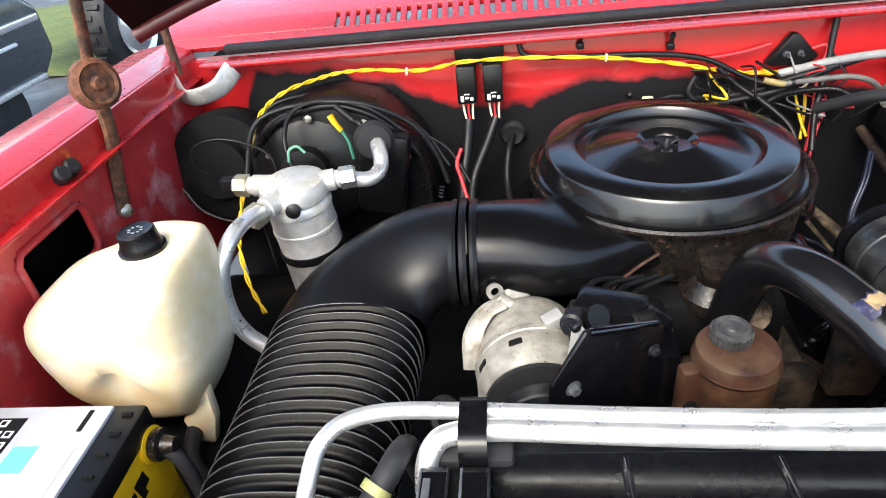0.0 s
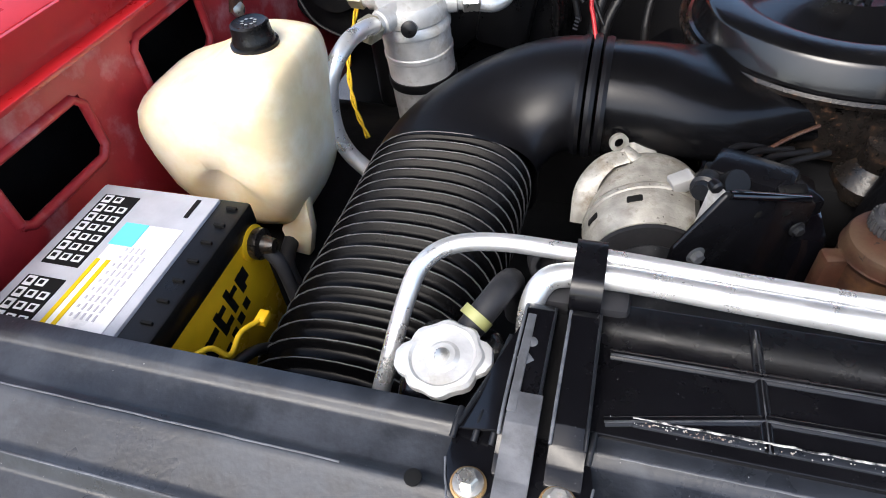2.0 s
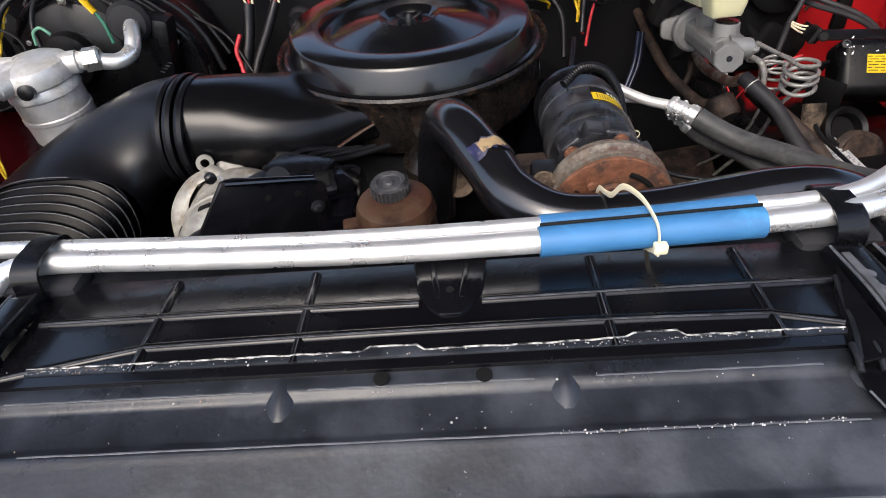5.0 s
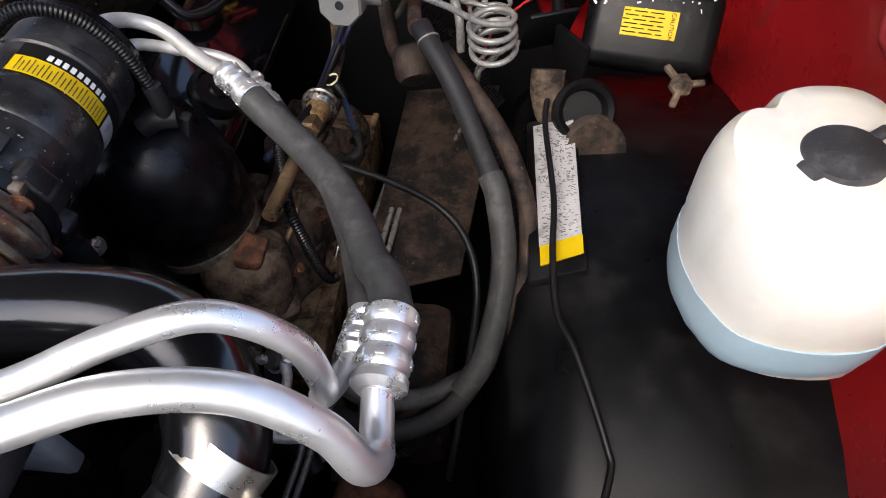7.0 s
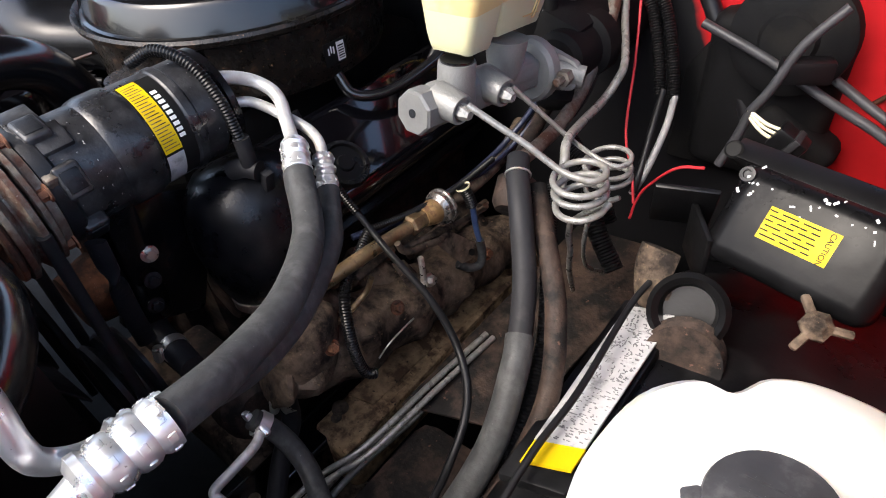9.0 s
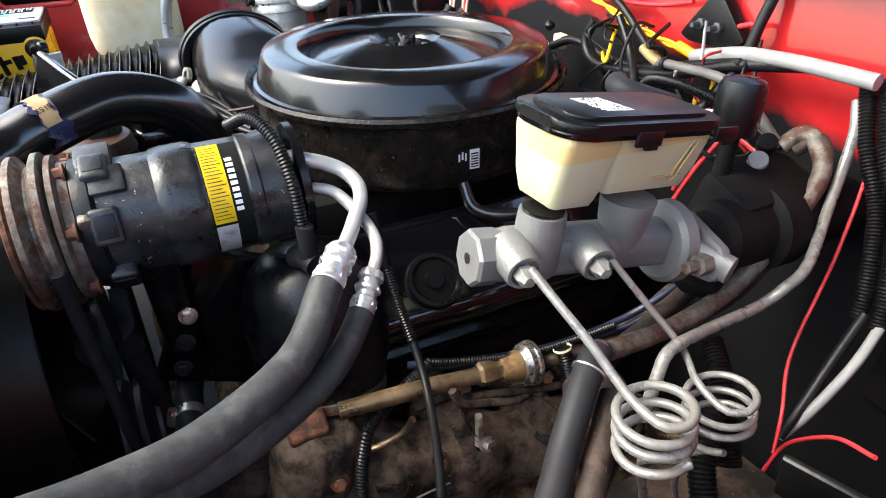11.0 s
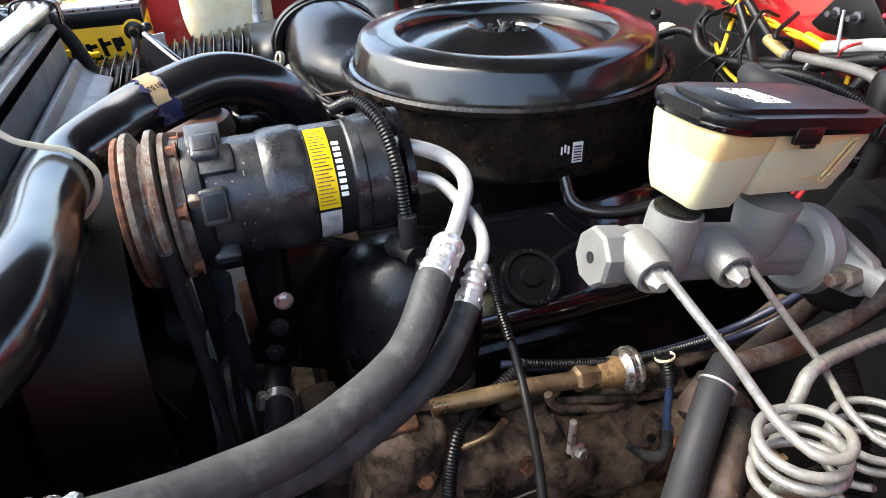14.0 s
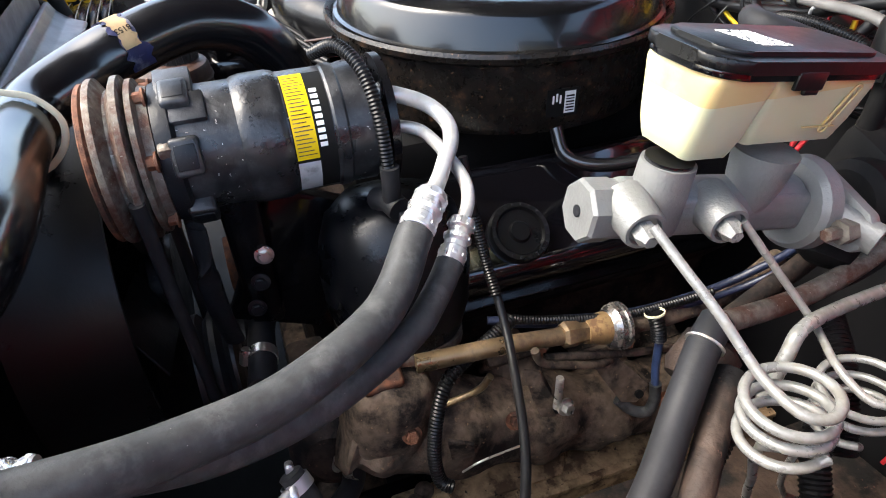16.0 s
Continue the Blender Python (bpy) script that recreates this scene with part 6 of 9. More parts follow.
tg = part("tape", patch(-92, 74, -0.0098, 0.0110, 0.0280, 0.0040, 3), TAPE, uh, "torn purple-grey tape")
part("paper_tag", patch(-46, 52, -0.0062, 0.0085, 0.0286, 0.0016, 5), TAG, tg, "worn tan paper tag")
words("tag_number", "8153", TGM @ Matrix.Translation((-0.0062, 0.001, -0.0002)) @ Matrix.Rotation(radians(-12), 4, "Y") @ Matrix.Rotation(math.pi / 2, 4, "Z"), 0.0078, INK, tg, "black printed number")
part("clamp", lathe(along((0.4645, -0.551, 1.083), (-0.5, -0.78, -0.3)), [(0.0275, -0.009), (0.0288, -0.009), (0.0288, 0.007), (0.0275, 0.007)], 36, ends=False), BAND, uh, "worm-drive steel hose clamp")
part("clamp_screw", lathe(along((0.488, -0.572, 1.078), (0.5, -0.3, 0.5)), [(0.003, -0.008), (0.004, -0.006), (0.004, 0.006), (0.003, 0.009)], 10), STEEL, uh)
part("neck", tube([(0.464, -0.552, 1.083), (0.452, -0.572, 1.075), (0.43, -0.605, 1.06)], 0.0205, 20), BLACK_DUSTY, uh, "metal radiator neck")

# ---- compressor ----
CX, CZ0 = 0.226, 1.072
co_ = thing("compressor", (CX, -0.33, 0.98), "black air-conditioning compressor with rusty clutch pulley", "compressor")
def ring_y(profile, seg=48, name="body", mat=None, label=""):
    """A turned part about the compressor's axis; heights run from front to back."""
    return part(name, lathe(along((CX, 0, CZ0), (0, 1, 0)), [(r, y) for r, y in profile], seg), mat or BLACK_PAINT, co_, label)


ring_y([(0.03, -0.395), (0.05, -0.394), (0.0515, -0.388), (0.0515, -0.335), (0.053, -0.333), (0.0545, -0.325), (0.0545, -0.305), (0.053, -0.30), (0.0515, -0.298), (0.0515, -0.262), (0.053, -0.26), (0.053, -0.252), (0.0515, -0.25), (0.0515, -0.228), (0.046, -0.222), (0.02, -0.22)], mat=COMP)
ring_y([(0.05, -0.218), (0.056, -0.217), (0.056, -0.210), (0.05, -0.208)], name="rear_flange", mat=BLACK_PAINT)
ring_y([(0.05, -0.4105), (0.0615, -0.4102), (0.0625, -0.4095), (0.0625, -0.4055), (0.0615, -0.405), (0.056, -0.403), (0.055, -0.396), (0.05, -0.395)], name="coil_plate", mat=WORN_TAN)
ring_y([(0.045, -0.438), (0.0655, -0.4375), (0.0662, -0.4365), (0.0662, -0.4325), (0.0652, -0.432), (0.056, -0.4265), (0.056, -0.4245), (0.0652, -0.4195), (0.0662, -0.419), (0.0662, -0.4145), (0.0655, -0.414), (0.057, -0.4125), (0.05, -0.411)], name="clutch_pulley", mat=WORN_TAN)
hub = ring_y([(0.0, -0.452), (0.018, -0.452), (0.02, -0.446), (0.03, -0.446), (0.032, -0.442), (0.05, -0.4445), (0.0625, -0.4445), (0.0635, -0.4435), (0.0635, -0.4405), (0.060, -0.438)], name="clutch_plate", mat=RUST, label="rust-red clutch plate with slots")
for k in range(3):
    a0 = 2 * math.pi * k / 3 + 0.4
    part("slot", sweep([Vector((CX + 0.046 * math.cos(a0 + t), -0.4455, CZ0 + 0.046 * math.sin(a0 + t))) for t in [0.12 * j for j in range(8)]], 0.003, 6, flat=0.4, up=(0, 1, 0)), INK, hub)
    part("rivet", lathe(along((CX + 0.04 * math.cos(a0 - 0.3), -0.445, CZ0 + 0.04 * math.sin(a0 - 0.3)), (0, -1, 0)), [(0.005, 0), (0.004, 0.003)], 10), RUST, hub)
for a in (75, 20, -40, 130):
    d = Vector((math.cos(radians(a)), 0, math.sin(radians(a))))
    m = along(Vector((CX, -0.376, CZ0)) + d * 0.050, d)
    part("lug", box(m, (0.022, 0.030, 0.022), 0.0035, segments=3), COMP, co_)
    part("lug_face", box(m @ T((0, 0, 0.0095)), (0.016, 0.020, 0.005), 0.0015), BLACK_DUSTY, co_)
    part("lug_bolt", hexbolt(along(Vector((CX, -0.396, CZ0)) + d * 0.056, (0, -1, 0)), 0.009, 0.008), RUST, co_)
# band label round the body
def wrap(y0, y1, a0, a1, r, name, mat, parent, label=""):
    bm = bmesh.new()
    rows = []
    for i in range(15):
        a = radians(a0 + (a1 - a0) * i / 14)
        rows.append([bm.verts.new((CX + rr * math.cos(a), y, CZ0 + rr * math.sin(a))) for y, rr in ((y0, r), (y1, r))])
    for p, q in zip(rows, rows[1:]):
        bm.faces.new((p[0], q[0], q[1], p[1]))
    return part(name, bm, mat, parent, label)


lb = wrap(-0.297, -0.263, -45, 85, 0.0518, "label", INK, co_, "black maker's label with yellow field")
wrap(-0.296, -0.278, -2, 85, 0.0521, "yellow_field", LABEL_YELLOW, lb, "yellow warning field")
wrap(-0.296, -0.278, -45, -5, 0.0521, "silver_field", LABEL_SILVER, lb)
for k in range(9):
    wrap(-0.276, -0.270, 8 + 6.2 * k, 12 + 6.2 * k, 0.0521, "name_bar", WHITE, lb)
for k in range(22):
    wrap(-0.2945, -0.2795 - 0.002 * (k % 3), 2 + 3.6 * k, 3.0 + 3.6 * k, 0.0523, "print_line", BROWN, lb)
part("bracket_ear", box(T((CX - 0.065, -0.40, 1.09)), (0.03, 0.03, 0.03), 0.006), BLACK_DUSTY, co_)
part("ear_bolt", hexbolt(along((CX - 0.068, -0.416, 1.095), (0, -1, 0)), 0.014, 0.011), BROWN, co_, "grimy mounting bolt")
rnd = random.Random(11)
bm = bmesh.new()
for k in range(110):
    a, y = rnd.uniform(-0.6, 1.6), rnd.gauss(rnd.choice((-0.315, -0.385, -0.23, -0.35)), 0.008)
    w, h = rnd.uniform(0.0002, 0.0006), rnd.uniform(0.0003, 0.0022)
    d = Vector((math.cos(a), 0, math.sin(a)))
    box(along(Vector((CX, y, CZ0)) + d * 0.0519, d, rnd.uniform(0, 180)), (w, h, 0.0004), 0, bm)
tagged(part("paint_scratch", bm, CHIP, co_, "pale scratches in the black paint"), kind="stuff")
part("clamp_block", box(T((0.222, -0.376, 1.123)) @ Matrix.Rotation(0.25, 4, "Y"), (0.034, 0.028, 0.018), 0.002), COMP, co_)
part("clamp_step", box(T((0.247, -0.372, 1.112)) @ Matrix.Rotation(0.6, 4, "Y"), (0.026, 0.034, 0.022), 0.002), COMP, co_)
part("rusty_pad", box(T((0.272, -0.388, 1.09)) @ Matrix.Rotation(0.3, 4, "Y"), (0.012, 0.014, 0.026), 0.003), WORN_TAN, co_, "rust-flecked pad")
part("front_ring", lathe(along((CX, -0.393, CZ0), (0, 1, 0)), [(0.05, -0.003), (0.056, -0.002), (0.0575, 0.003), (0.0575, 0.010), (0.053, 0.013)], 40), BLACK_DUSTY, co_)
cs = thing("compressor_lead", (0.27, -0.25, 1.0), "ribbed black conduit looping to a rubber plug", "conduit")
part("conduit", loom([(0.20, -0.262, 1.128), (0.225, -0.245, 1.14), (0.255, -0.232, 1.128), (0.277, -0.226, 1.095), (0.286, -0.225, 1.06), (0.288, -0.224, 1.045)], 0.006, 0.0045), PLASTIC, cs)
part("boot", tube([(0.288, -0.224, 1.055), (0.289, -0.224, 1.035), (0.288, -0.224, 1.022)], 0.0085, 12), RUBBER, cs)
part("plug", tube([(0.265, -0.232, 1.012), (0.28, -0.226, 1.018), (0.296, -0.220, 1.016)], 0.011, 12), RUBBER, cs)
part("spade", box(T((0.298, -0.216, 1.0)) @ Matrix.Rotation(0.3, 4, "Y"), (0.01, 0.012, 0.03), 0.002), RUBBER, cs)
# discharge and suction tubes with crimped hoses
TUBES = [
    ([(0.240, -0.230, 1.106), (0.252, -0.206, 1.102), (0.255, -0.187, 1.0945), (0.2615, -0.173, 1.086), (0.276, -0.1665, 1.0772), (0.2933, -0.171, 1.0700), (0.3111, -0.1827, 1.0645), (0.3300, -0.1945, 1.0605), (0.354, -0.2095, 1.0600)], 0.0068, (0.354, -0.2095, 1.0600), (0.3828, -0.2322, 1.0523), 0.0133),
    ([(0.238, -0.236, 1.0785), (0.2495, -0.2215, 1.0772), (0.2554, -0.2048, 1.0744), (0.2642, -0.189, 1.0714), (0.2784, -0.1805, 1.0656), (0.2940, -0.1750, 1.0585), (0.3122, -0.1715, 1.0534), (0.3338, -0.1728, 1.0500), (0.3527, -0.1795, 1.0462), (0.3655, -0.189, 1.0390)], 0.0055, (0.3655, -0.189, 1.0390), (0.388, -0.208, 1.0215), 0.0108)]
for pts, r, a, b, rc in TUBES:
    ob = thing("refrigerant_line", pts[0], "aluminium refrigerant tube crimped to black hose", "pipe", "refrigerant lines")
    part("tube", tube(pts, r, 16, 8), ALU_DULL if r < 0.008 else ALU, ob)
    a, b = Vector(a), Vector(b)
    way = (b - a)
    L = way.length
    prof = [(r, -0.004), (rc * 0.9, -0.002), (rc, 0.002), (rc, L * 0.14), (rc * 0.84, L * 0.2), (rc * 0.84, L * 0.3), (rc, L * 0.36), (rc, L * 0.46), (rc * 0.84, L * 0.52), (rc * 0.84, L * 0.62), (rc, L * 0.68), (rc, L * 0.98), (rc * 0.95, L)]
    cr = part("crimp", lathe(along(a, way), prof, 24), ALU, ob, "crimped aluminium ferrule")
    bm = bmesh.new()
    for j, hgt in enumerate((0.1, 0.41, 0.82)):
        for k in range(8):
            t = 2 * math.pi * k / 8 + 0.2 * j
            box(along(a, way) @ Matrix.Rotation(t, 4, "Z") @ T((rc, 0, L * hgt)), (0.0011, rc * 0.36, L * 0.09), 0.0005, bm)
    tagged(part("crimp_mark", bm, ALU, cr), kind="stuff")
H1 = [(0.3828, -0.2322, 1.0523), (0.393, -0.2400, 1.0472), (0.4055, -0.2485, 1.0415), (0.4220, -0.2610, 1.0358), (0.440, -0.2775, 1.0333), (0.4666, -0.3092, 1.036), (0.4927, -0.3509, 1.041), (0.5148, -0.3995, 1.0546), (0.5312, -0.428, 1.07), (0.541, -0.458, 1.081)]
one("refrigerant_hose", tube(H1, 0.0138, 18, 8), HOSE, "thick grey-black rubber refrigerant hose", "hose", "refrigerant hoses")
H2 = [(0.388, -0.208, 1.0215), (0.399, -0.2185, 1.0145), (0.416, -0.234, 1.010), (0.4355, -0.2537, 1.008), (0.459, -0.2935, 1.0057), (0.4811, -0.3388, 1.0079), (0.501, -0.3904, 1.0227), (0.517, -0.4387, 1.0518), (0.524, -0.458, 1.066)]
one("refrigerant_hose", tube(H2, 0.0108, 16, 8), HOSE, "thinner rubber refrigerant hose beside the thick one", "hose", "refrigerant hoses")
for a, b, rc in (((0.54, -0.506, 1.082), (0.541, -0.458, 1.081), 0.0165), ((0.5215, -0.482, 1.073), (0.524, -0.452, 1.068), 0.0125)):
    fe = thing("hose_ferrule", a, "crimped aluminium ferrule at the hose end", "ferrule", "ferrules")
    a, b = Vector(a), Vector(b)
    L = (b - a).length
    part("collar", lathe(along(a, b - a), [(rc * 0.7, -0.004), (rc * 1.02, 0), (rc * 1.02, L * 0.1), (rc * 0.88, L * 0.16), (rc, L * 0.22), (rc, L * 0.4), (rc * 0.88, L * 0.46), (rc, L * 0.52), (rc, L * 0.7), (rc * 0.88, L * 0.76), (rc, L * 0.82), (rc, L)], 24), ALU, fe)
    bm = bmesh.new()
    for j, hgt in enumerate((0.31, 0.61, 0.9)):
        for k in range(8):
            box(along(a, b - a) @ Matrix.Rotation(2 * math.pi * k / 8 + 0.3 * j, 4, "Z") @ T((rc, 0, L * hgt)), (0.0014, rc * 0.36, L * 0.10), 0.0006, bm)
    tagged(part("crimp_mark", bm, ALU, fe), kind="stuff")

# ---- brake master cylinder ----
mc = thing("master_cylinder", (0.455, -0.03, 1.03), "grey cast brake master cylinder with cream reservoir", "master cylinder")
A0, A1 = Vector((0.448, -0.142, 1.088)), Vector((0.462, 0.075, 1.052))
MD = (A1 - A0).normalized()
MM = along(A0, MD)
part("nose", lathe(MM @ Matrix.Rotation(radians(22.5), 4, "Z"), [(0.0195, 0.0), (0.0215, 0.0025), (0.0215, 0.020), (0.0185, 0.027)], 8), CAST_GREY, mc)
part("nose_hole", lathe(MM, [(0.0042, -0.0006), (0.0042, 0.002)], 14), BLACK_DUSTY, mc)
MB = Matrix.Translation(A0 + MD * 0.097 + Vector((0, 0, 0.001))) @ Matrix.Rotation(radians(-9.4), 4, "X") @ Matrix.Rotation(radians(-3.5), 4, "Z")
part("barrel", box(MB, (0.034, 0.165, 0.031), 0.006, segments=3), CAST_GREY, mc)
part("barrel_ridge", tube([A0 + MD * 0.03 + Vector((0, 0, 0.004)), A0 + MD * 0.17 + Vector((0, 0, 0.004))], 0.0180, 24), CAST_GREY, mc)
part("saddle", lathe(along(A0 + MD * 0.052 + Vector((0.006, 0, 0)), (0.02, 0.12, 1)), [(0.014, -0.014), (0.018, -0.009), (0.0185, 0.0), (0.018, 0.032), (0.0175, 0.0385)], 32), CAST_GREY, mc)
part("saddle_seal", lathe(along(A0 + MD * 0.052 + Vector((0.006, 0, 0)), (0.02, 0.12, 1)), [(0.0155, 0.037), (0.0155, 0.041)], 28), RUBBER_GLOSS, mc)
part("saddle", lathe(along(A0 + MD * 0.128 + Vector((0.004, 0, 0)), (0.02, 0.12, 1)), [(0.008, -0.012), (0.012, -0.004), (0.019, 0.024), (0.0215, 0.045)], 32), CAST_GREY, mc)
for L0 in (0.028, 0.091):
    p = A0 + MD * L0 + Vector((0, 0, 0.008))
    port = part("port", lathe(along(p + Vector((0.015, 0, 0)), (1, -0.12, -0.08)), [(0.0165, -0.01), (0.0150, 0.006), (0.0142, 0.019), (0.0130, 0.0215), (0.0108, 0.0215), (0.0098, 0.018)], 32), CAST_GREY, mc)
    part("flare_nut", lathe(along(p + Vector((0.033, -0.003, -0.002)), (1, -0.12, -0.08)), [(0.0074, 0), (0.0078, 0.001), (0.0078, 0.007), (0.0056, 0.010), (0.0045, 0.013)], 6), ZINC, port, "plated hex flare nut")
part("flange", prism(along(A0 + MD * 0.195, MD, 0), [(-0.050, -0.010), (-0.044, -0.016), (0, -0.026), (0.044, -0.016), (0.050, -0.010), (0.050, 0.010), (0.044, 0.016), (0, 0.026), (-0.044, 0.016), (-0.050, 0.010)], 0.010, 0.003), CAST_GREY, mc)
part("flange_disc", lathe(MM, [(0.03, 0.172), (0.034, 0.176), (0.035, 0.186), (0.03, 0.192)], 36), CAST_GREY, mc)
part("ear", tube([(0.470, 0.035, 1.064), (0.492, 0.048, 1.058), (0.514, 0.056, 1.054)], 0.0125, 16, flat=0.7, up=(0, 1, 0)), CAST_GREY, mc)
part("flange_nut", lathe(along((0.500, 0.036, 1.058), (0.05, -1, 0.1)), [(0.009, -0.008), (0.009, 0.003), (0.005, 0.004), (0.005, 0.015), (0.004, 0.016)], 6), WORN_TAN, mc, "rusty mounting nut")
# reservoir
RX = Matrix.Translation((0.455, -0.095, 1.139)) @ Matrix.Rotation(radians(3.8), 4, "Z") @ Matrix.Rotation(radians(-9.6), 4, "X")
def tub(y0, y1, z0, z1, w0, w1, name):
    bm = bmesh.new()
    rows = []
    for z, w, e in ((z0, w0, 0.006), (z0 + 0.01, w0 + 0.003, 0.002), (z1, w1, -0.002)):
        c = []
        for sx, sy in ((-1, -1), (1, -1), (1, 1), (-1, 1)):
            c.append(bm.verts.new(RX @ Vector((sx * w, (y0 + e if sy < 0 else y1 - e), z))))
        rows.append(c)
    fs = []
    for a, b in zip(rows, rows[1:]):
        for k in range(4):
            fs.append(bm.faces.new((a[k], a[(k + 1) % 4], b[(k + 1) % 4], b[k])))
    fs += [bm.faces.new(rows[0][::-1]), bm.faces.new(rows[-1])]
    bmesh.ops.bevel(bm, geom=[e for e in bm.edges], offset=0.008, segments=4, affect="EDGES", profile=0.5)
    level = Matrix.Translation((0, 0, 1.157))
    bmesh.ops.bisect_plane(bm, geom=bm.verts[:] + bm.edges[:] + bm.faces[:], plane_co=level.translation, plane_no=(0, 0.06, 1))
    for f in bm.faces:
        f.material_index = int((f.calc_center_median() - level.translation).dot(Vector((0, 0.06, 1))) < 0)
    ob = part(name, bm, CREAM, mc, "cream plastic fluid reservoir")
    ob.data.materials.append(CREAM_FULL)
    return ob


tub(-0.002, 0.0475, -0.013, 0.044, 0.021, 0.032, "front_chamber")
tub(0.042, 0.137, -0.005, 0.044, 0.022, 0.032, "rear_chamber")
part("upper_chamber", box(RX @ T((0, 0.068, 0.036)), (0.058, 0.134, 0.018), 0.008, segments=4), CREAM, mc)
SW = RX @ T((0.0291, 0.113, 0.021)) @ Matrix.Rotation(radians(-12), 4, "X") @ Matrix.Rotation(radians(12), 4, "Y")
slot = [SW @ Vector((0, 0.0028 * math.cos(a), 0.0145 * (1 if math.sin(a) >= 0 else -1) + 0.0028 * math.sin(a))) for a in [2 * math.pi * k / 24 for k in range(24)]]
sw = part("sight_window", sweep(slot + slot[:1], 0.0008, 6), CREAM, mc, "raised outline of the level window")
part("level_slit", box(SW @ T((-0.0006, 0, -0.002)), (0.0012, 0.0024, 0.026), 0.0004), FLUID_AMBER, sw, "dark amber level slit")
part("moulded_line", box(RX @ T((0.0272, 0.103, 0.009)), (0.0012, 0.030, 0.0009), 0), CREAM, mc)
def rounded(w, l, r, n=6):
    """A rectangle with rounded corners, as an outline."""
    out = []
    for cx_, cy_, a0 in ((w - r, l - r, 0), (r - w, l - r, 90), (r - w, r - l, 180), (w - r, r - l, 270)):
        out += [(cx_ + r * math.cos(radians(a0 + 90 * k / n)), cy_ + r * math.sin(radians(a0 + 90 * k / n))) for k in range(n + 1)]
    return out


lidp = part("lid", prism(RX @ T((0, 0.068, 0.0455)), rounded(0.0375, 0.077, 0.022), 0.0075, 0.002), PLASTIC, mc, "satin black reservoir lid")
part("lid_skirt", prism(RX @ T((0, 0.068, 0.0415)), rounded(0.0355, 0.075, 0.021), 0.005, 0.001), BLACK_GLOSS, lidp)
part("lid_step", prism(RX @ T((0, 0.068, 0.0525)), rounded(0.029, 0.066, 0.016), 0.0035, 0.0012), PLASTIC, lidp)
rnd = random.Random(12)
lp_ = part("lid_print", bars(RX @ T((0.004, 0.043, 0.0563)), [(-0.0155 + 0.0026 * j, -0.013 + 0.0021 * k + 0.0012 * j * 0.4, rnd.uniform(0.0012, 0.0022), rnd.uniform(0.0009, 0.0016)) for k in range(13) for j in range(12) if rnd.random() < 0.85]), WHITE, lidp, "worn white print")
tagged(lp_, kind="stuff")
for y in (0.062, 0.142):
    part("lid_clip", box(RX @ T((0.0366, y, 0.042)), (0.003, 0.024, 0.011), 0.001), PLASTIC, lidp)
    part("clip_tongue", box(RX @ T((0.0362, y + 0.004, 0.0355)), (0.003, 0.012, 0.004), 0.001), PLASTIC, lidp)
bo = thing("brake_booster", (0.46, 0.18, 0.95), "dusty black hydraulic brake booster on the firewall", "booster")
part("shell", lathe(along((0.462, 0.085, 1.048), (0.02, 1, -0.05)), [(0.025, 0), (0.032, 0.006), (0.032, 0.05), (0.04, 0.055), (0.04, 0.08), (0.03, 0.09), (0.03, 0.17)], 32), BLACK_DULL, bo)
part("valve_body", box(T((0.445, 0.155, 1.06)) @ Matrix.Rotation(0.3, 4, "Y"), (0.06, 0.10, 0.06), 0.012), BLACK_DULL, bo)
part("accumulator_can", lathe(along((0.455, 0.10, 1.02), (0.3, -0.5, -0.7)), [(0.018, 0), (0.022, 0.008), (0.022, 0.03), (0.012, 0.036)], 28), BLACK_DULL, bo)
for fx, fy, fz in ((0.418, 0.19, 1.088), (0.428, 0.17, 1.078), (0.418, 0.14, 1.075)):
    ft = part("fitting", lathe(along((fx, fy, fz), (0.4, -0.5, 0.7)), [(0.009, 0), (0.009, 0.010), (0.0065, 0.012), (0.0065, 0.026)], 6), ZINC, bo)
    part("collar", lathe(along((fx, fy, fz), (0.4, -0.5, 0.7)), [(0.0085, 0.016), (0.0092, 0.017), (0.0088, 0.028), (0.008, 0.029)], 14), GREY_WIRE if fy == 0.17 else PLASTIC, ft)
part("check_valve", lathe(along((0.40, 0.11, 1.12), (-0.2, -0.6, 0.7)), [(0.012, 0), (0.014, 0.012), (0.008, 0.014), (0.008, 0.03)], 16), PLASTIC, bo)
part("vacuum_hose", tube([(0.395, 0.09, 1.145), (0.37, 0.05, 1.16), (0.33, 0.08, 1.15), (0.28, 0.14, 1.11)], 0.01, 12), RUBBER, bo)
# brake pipes with coils
def coil(name, pts_in, centre, axis, r, n, pts_out, label, radius=0.0032):
    c, ax = Vector(centre), Vector(axis).normalized()
    u = ax.orthogonal().normalized()
    start = Vector(pts_in[-1]) - c
    u = (start - ax * start.dot(ax)).normalized()
    w = u.cross(ax)
    line = [Vector(p) for p in pts_in[:-2]]
    line += [c - ax * 0.009 - w * r * 0.55 + u * r * 0.55, c - ax * 0.004 + w * r * 0.3 + u * r * 0.58, c - ax * 0.001 + w * r * 0.78 + u * r * 0.42]
    for k in range(6, int(n * 24) + 1):
        t = 2 * math.pi * k / 24
        line.append(c + u * r * math.cos(t) + w * r * math.sin(t) + ax * (k / 24 - 0.25) * (0.0125 + 0.0015 * math.sin(k * 0.21)))
    line += [Vector(p) for p in pts_out]
    return one(name, sweep(spline(line, 2), radius, 12), ZINC, label, "brake pipe", "brake pipes")


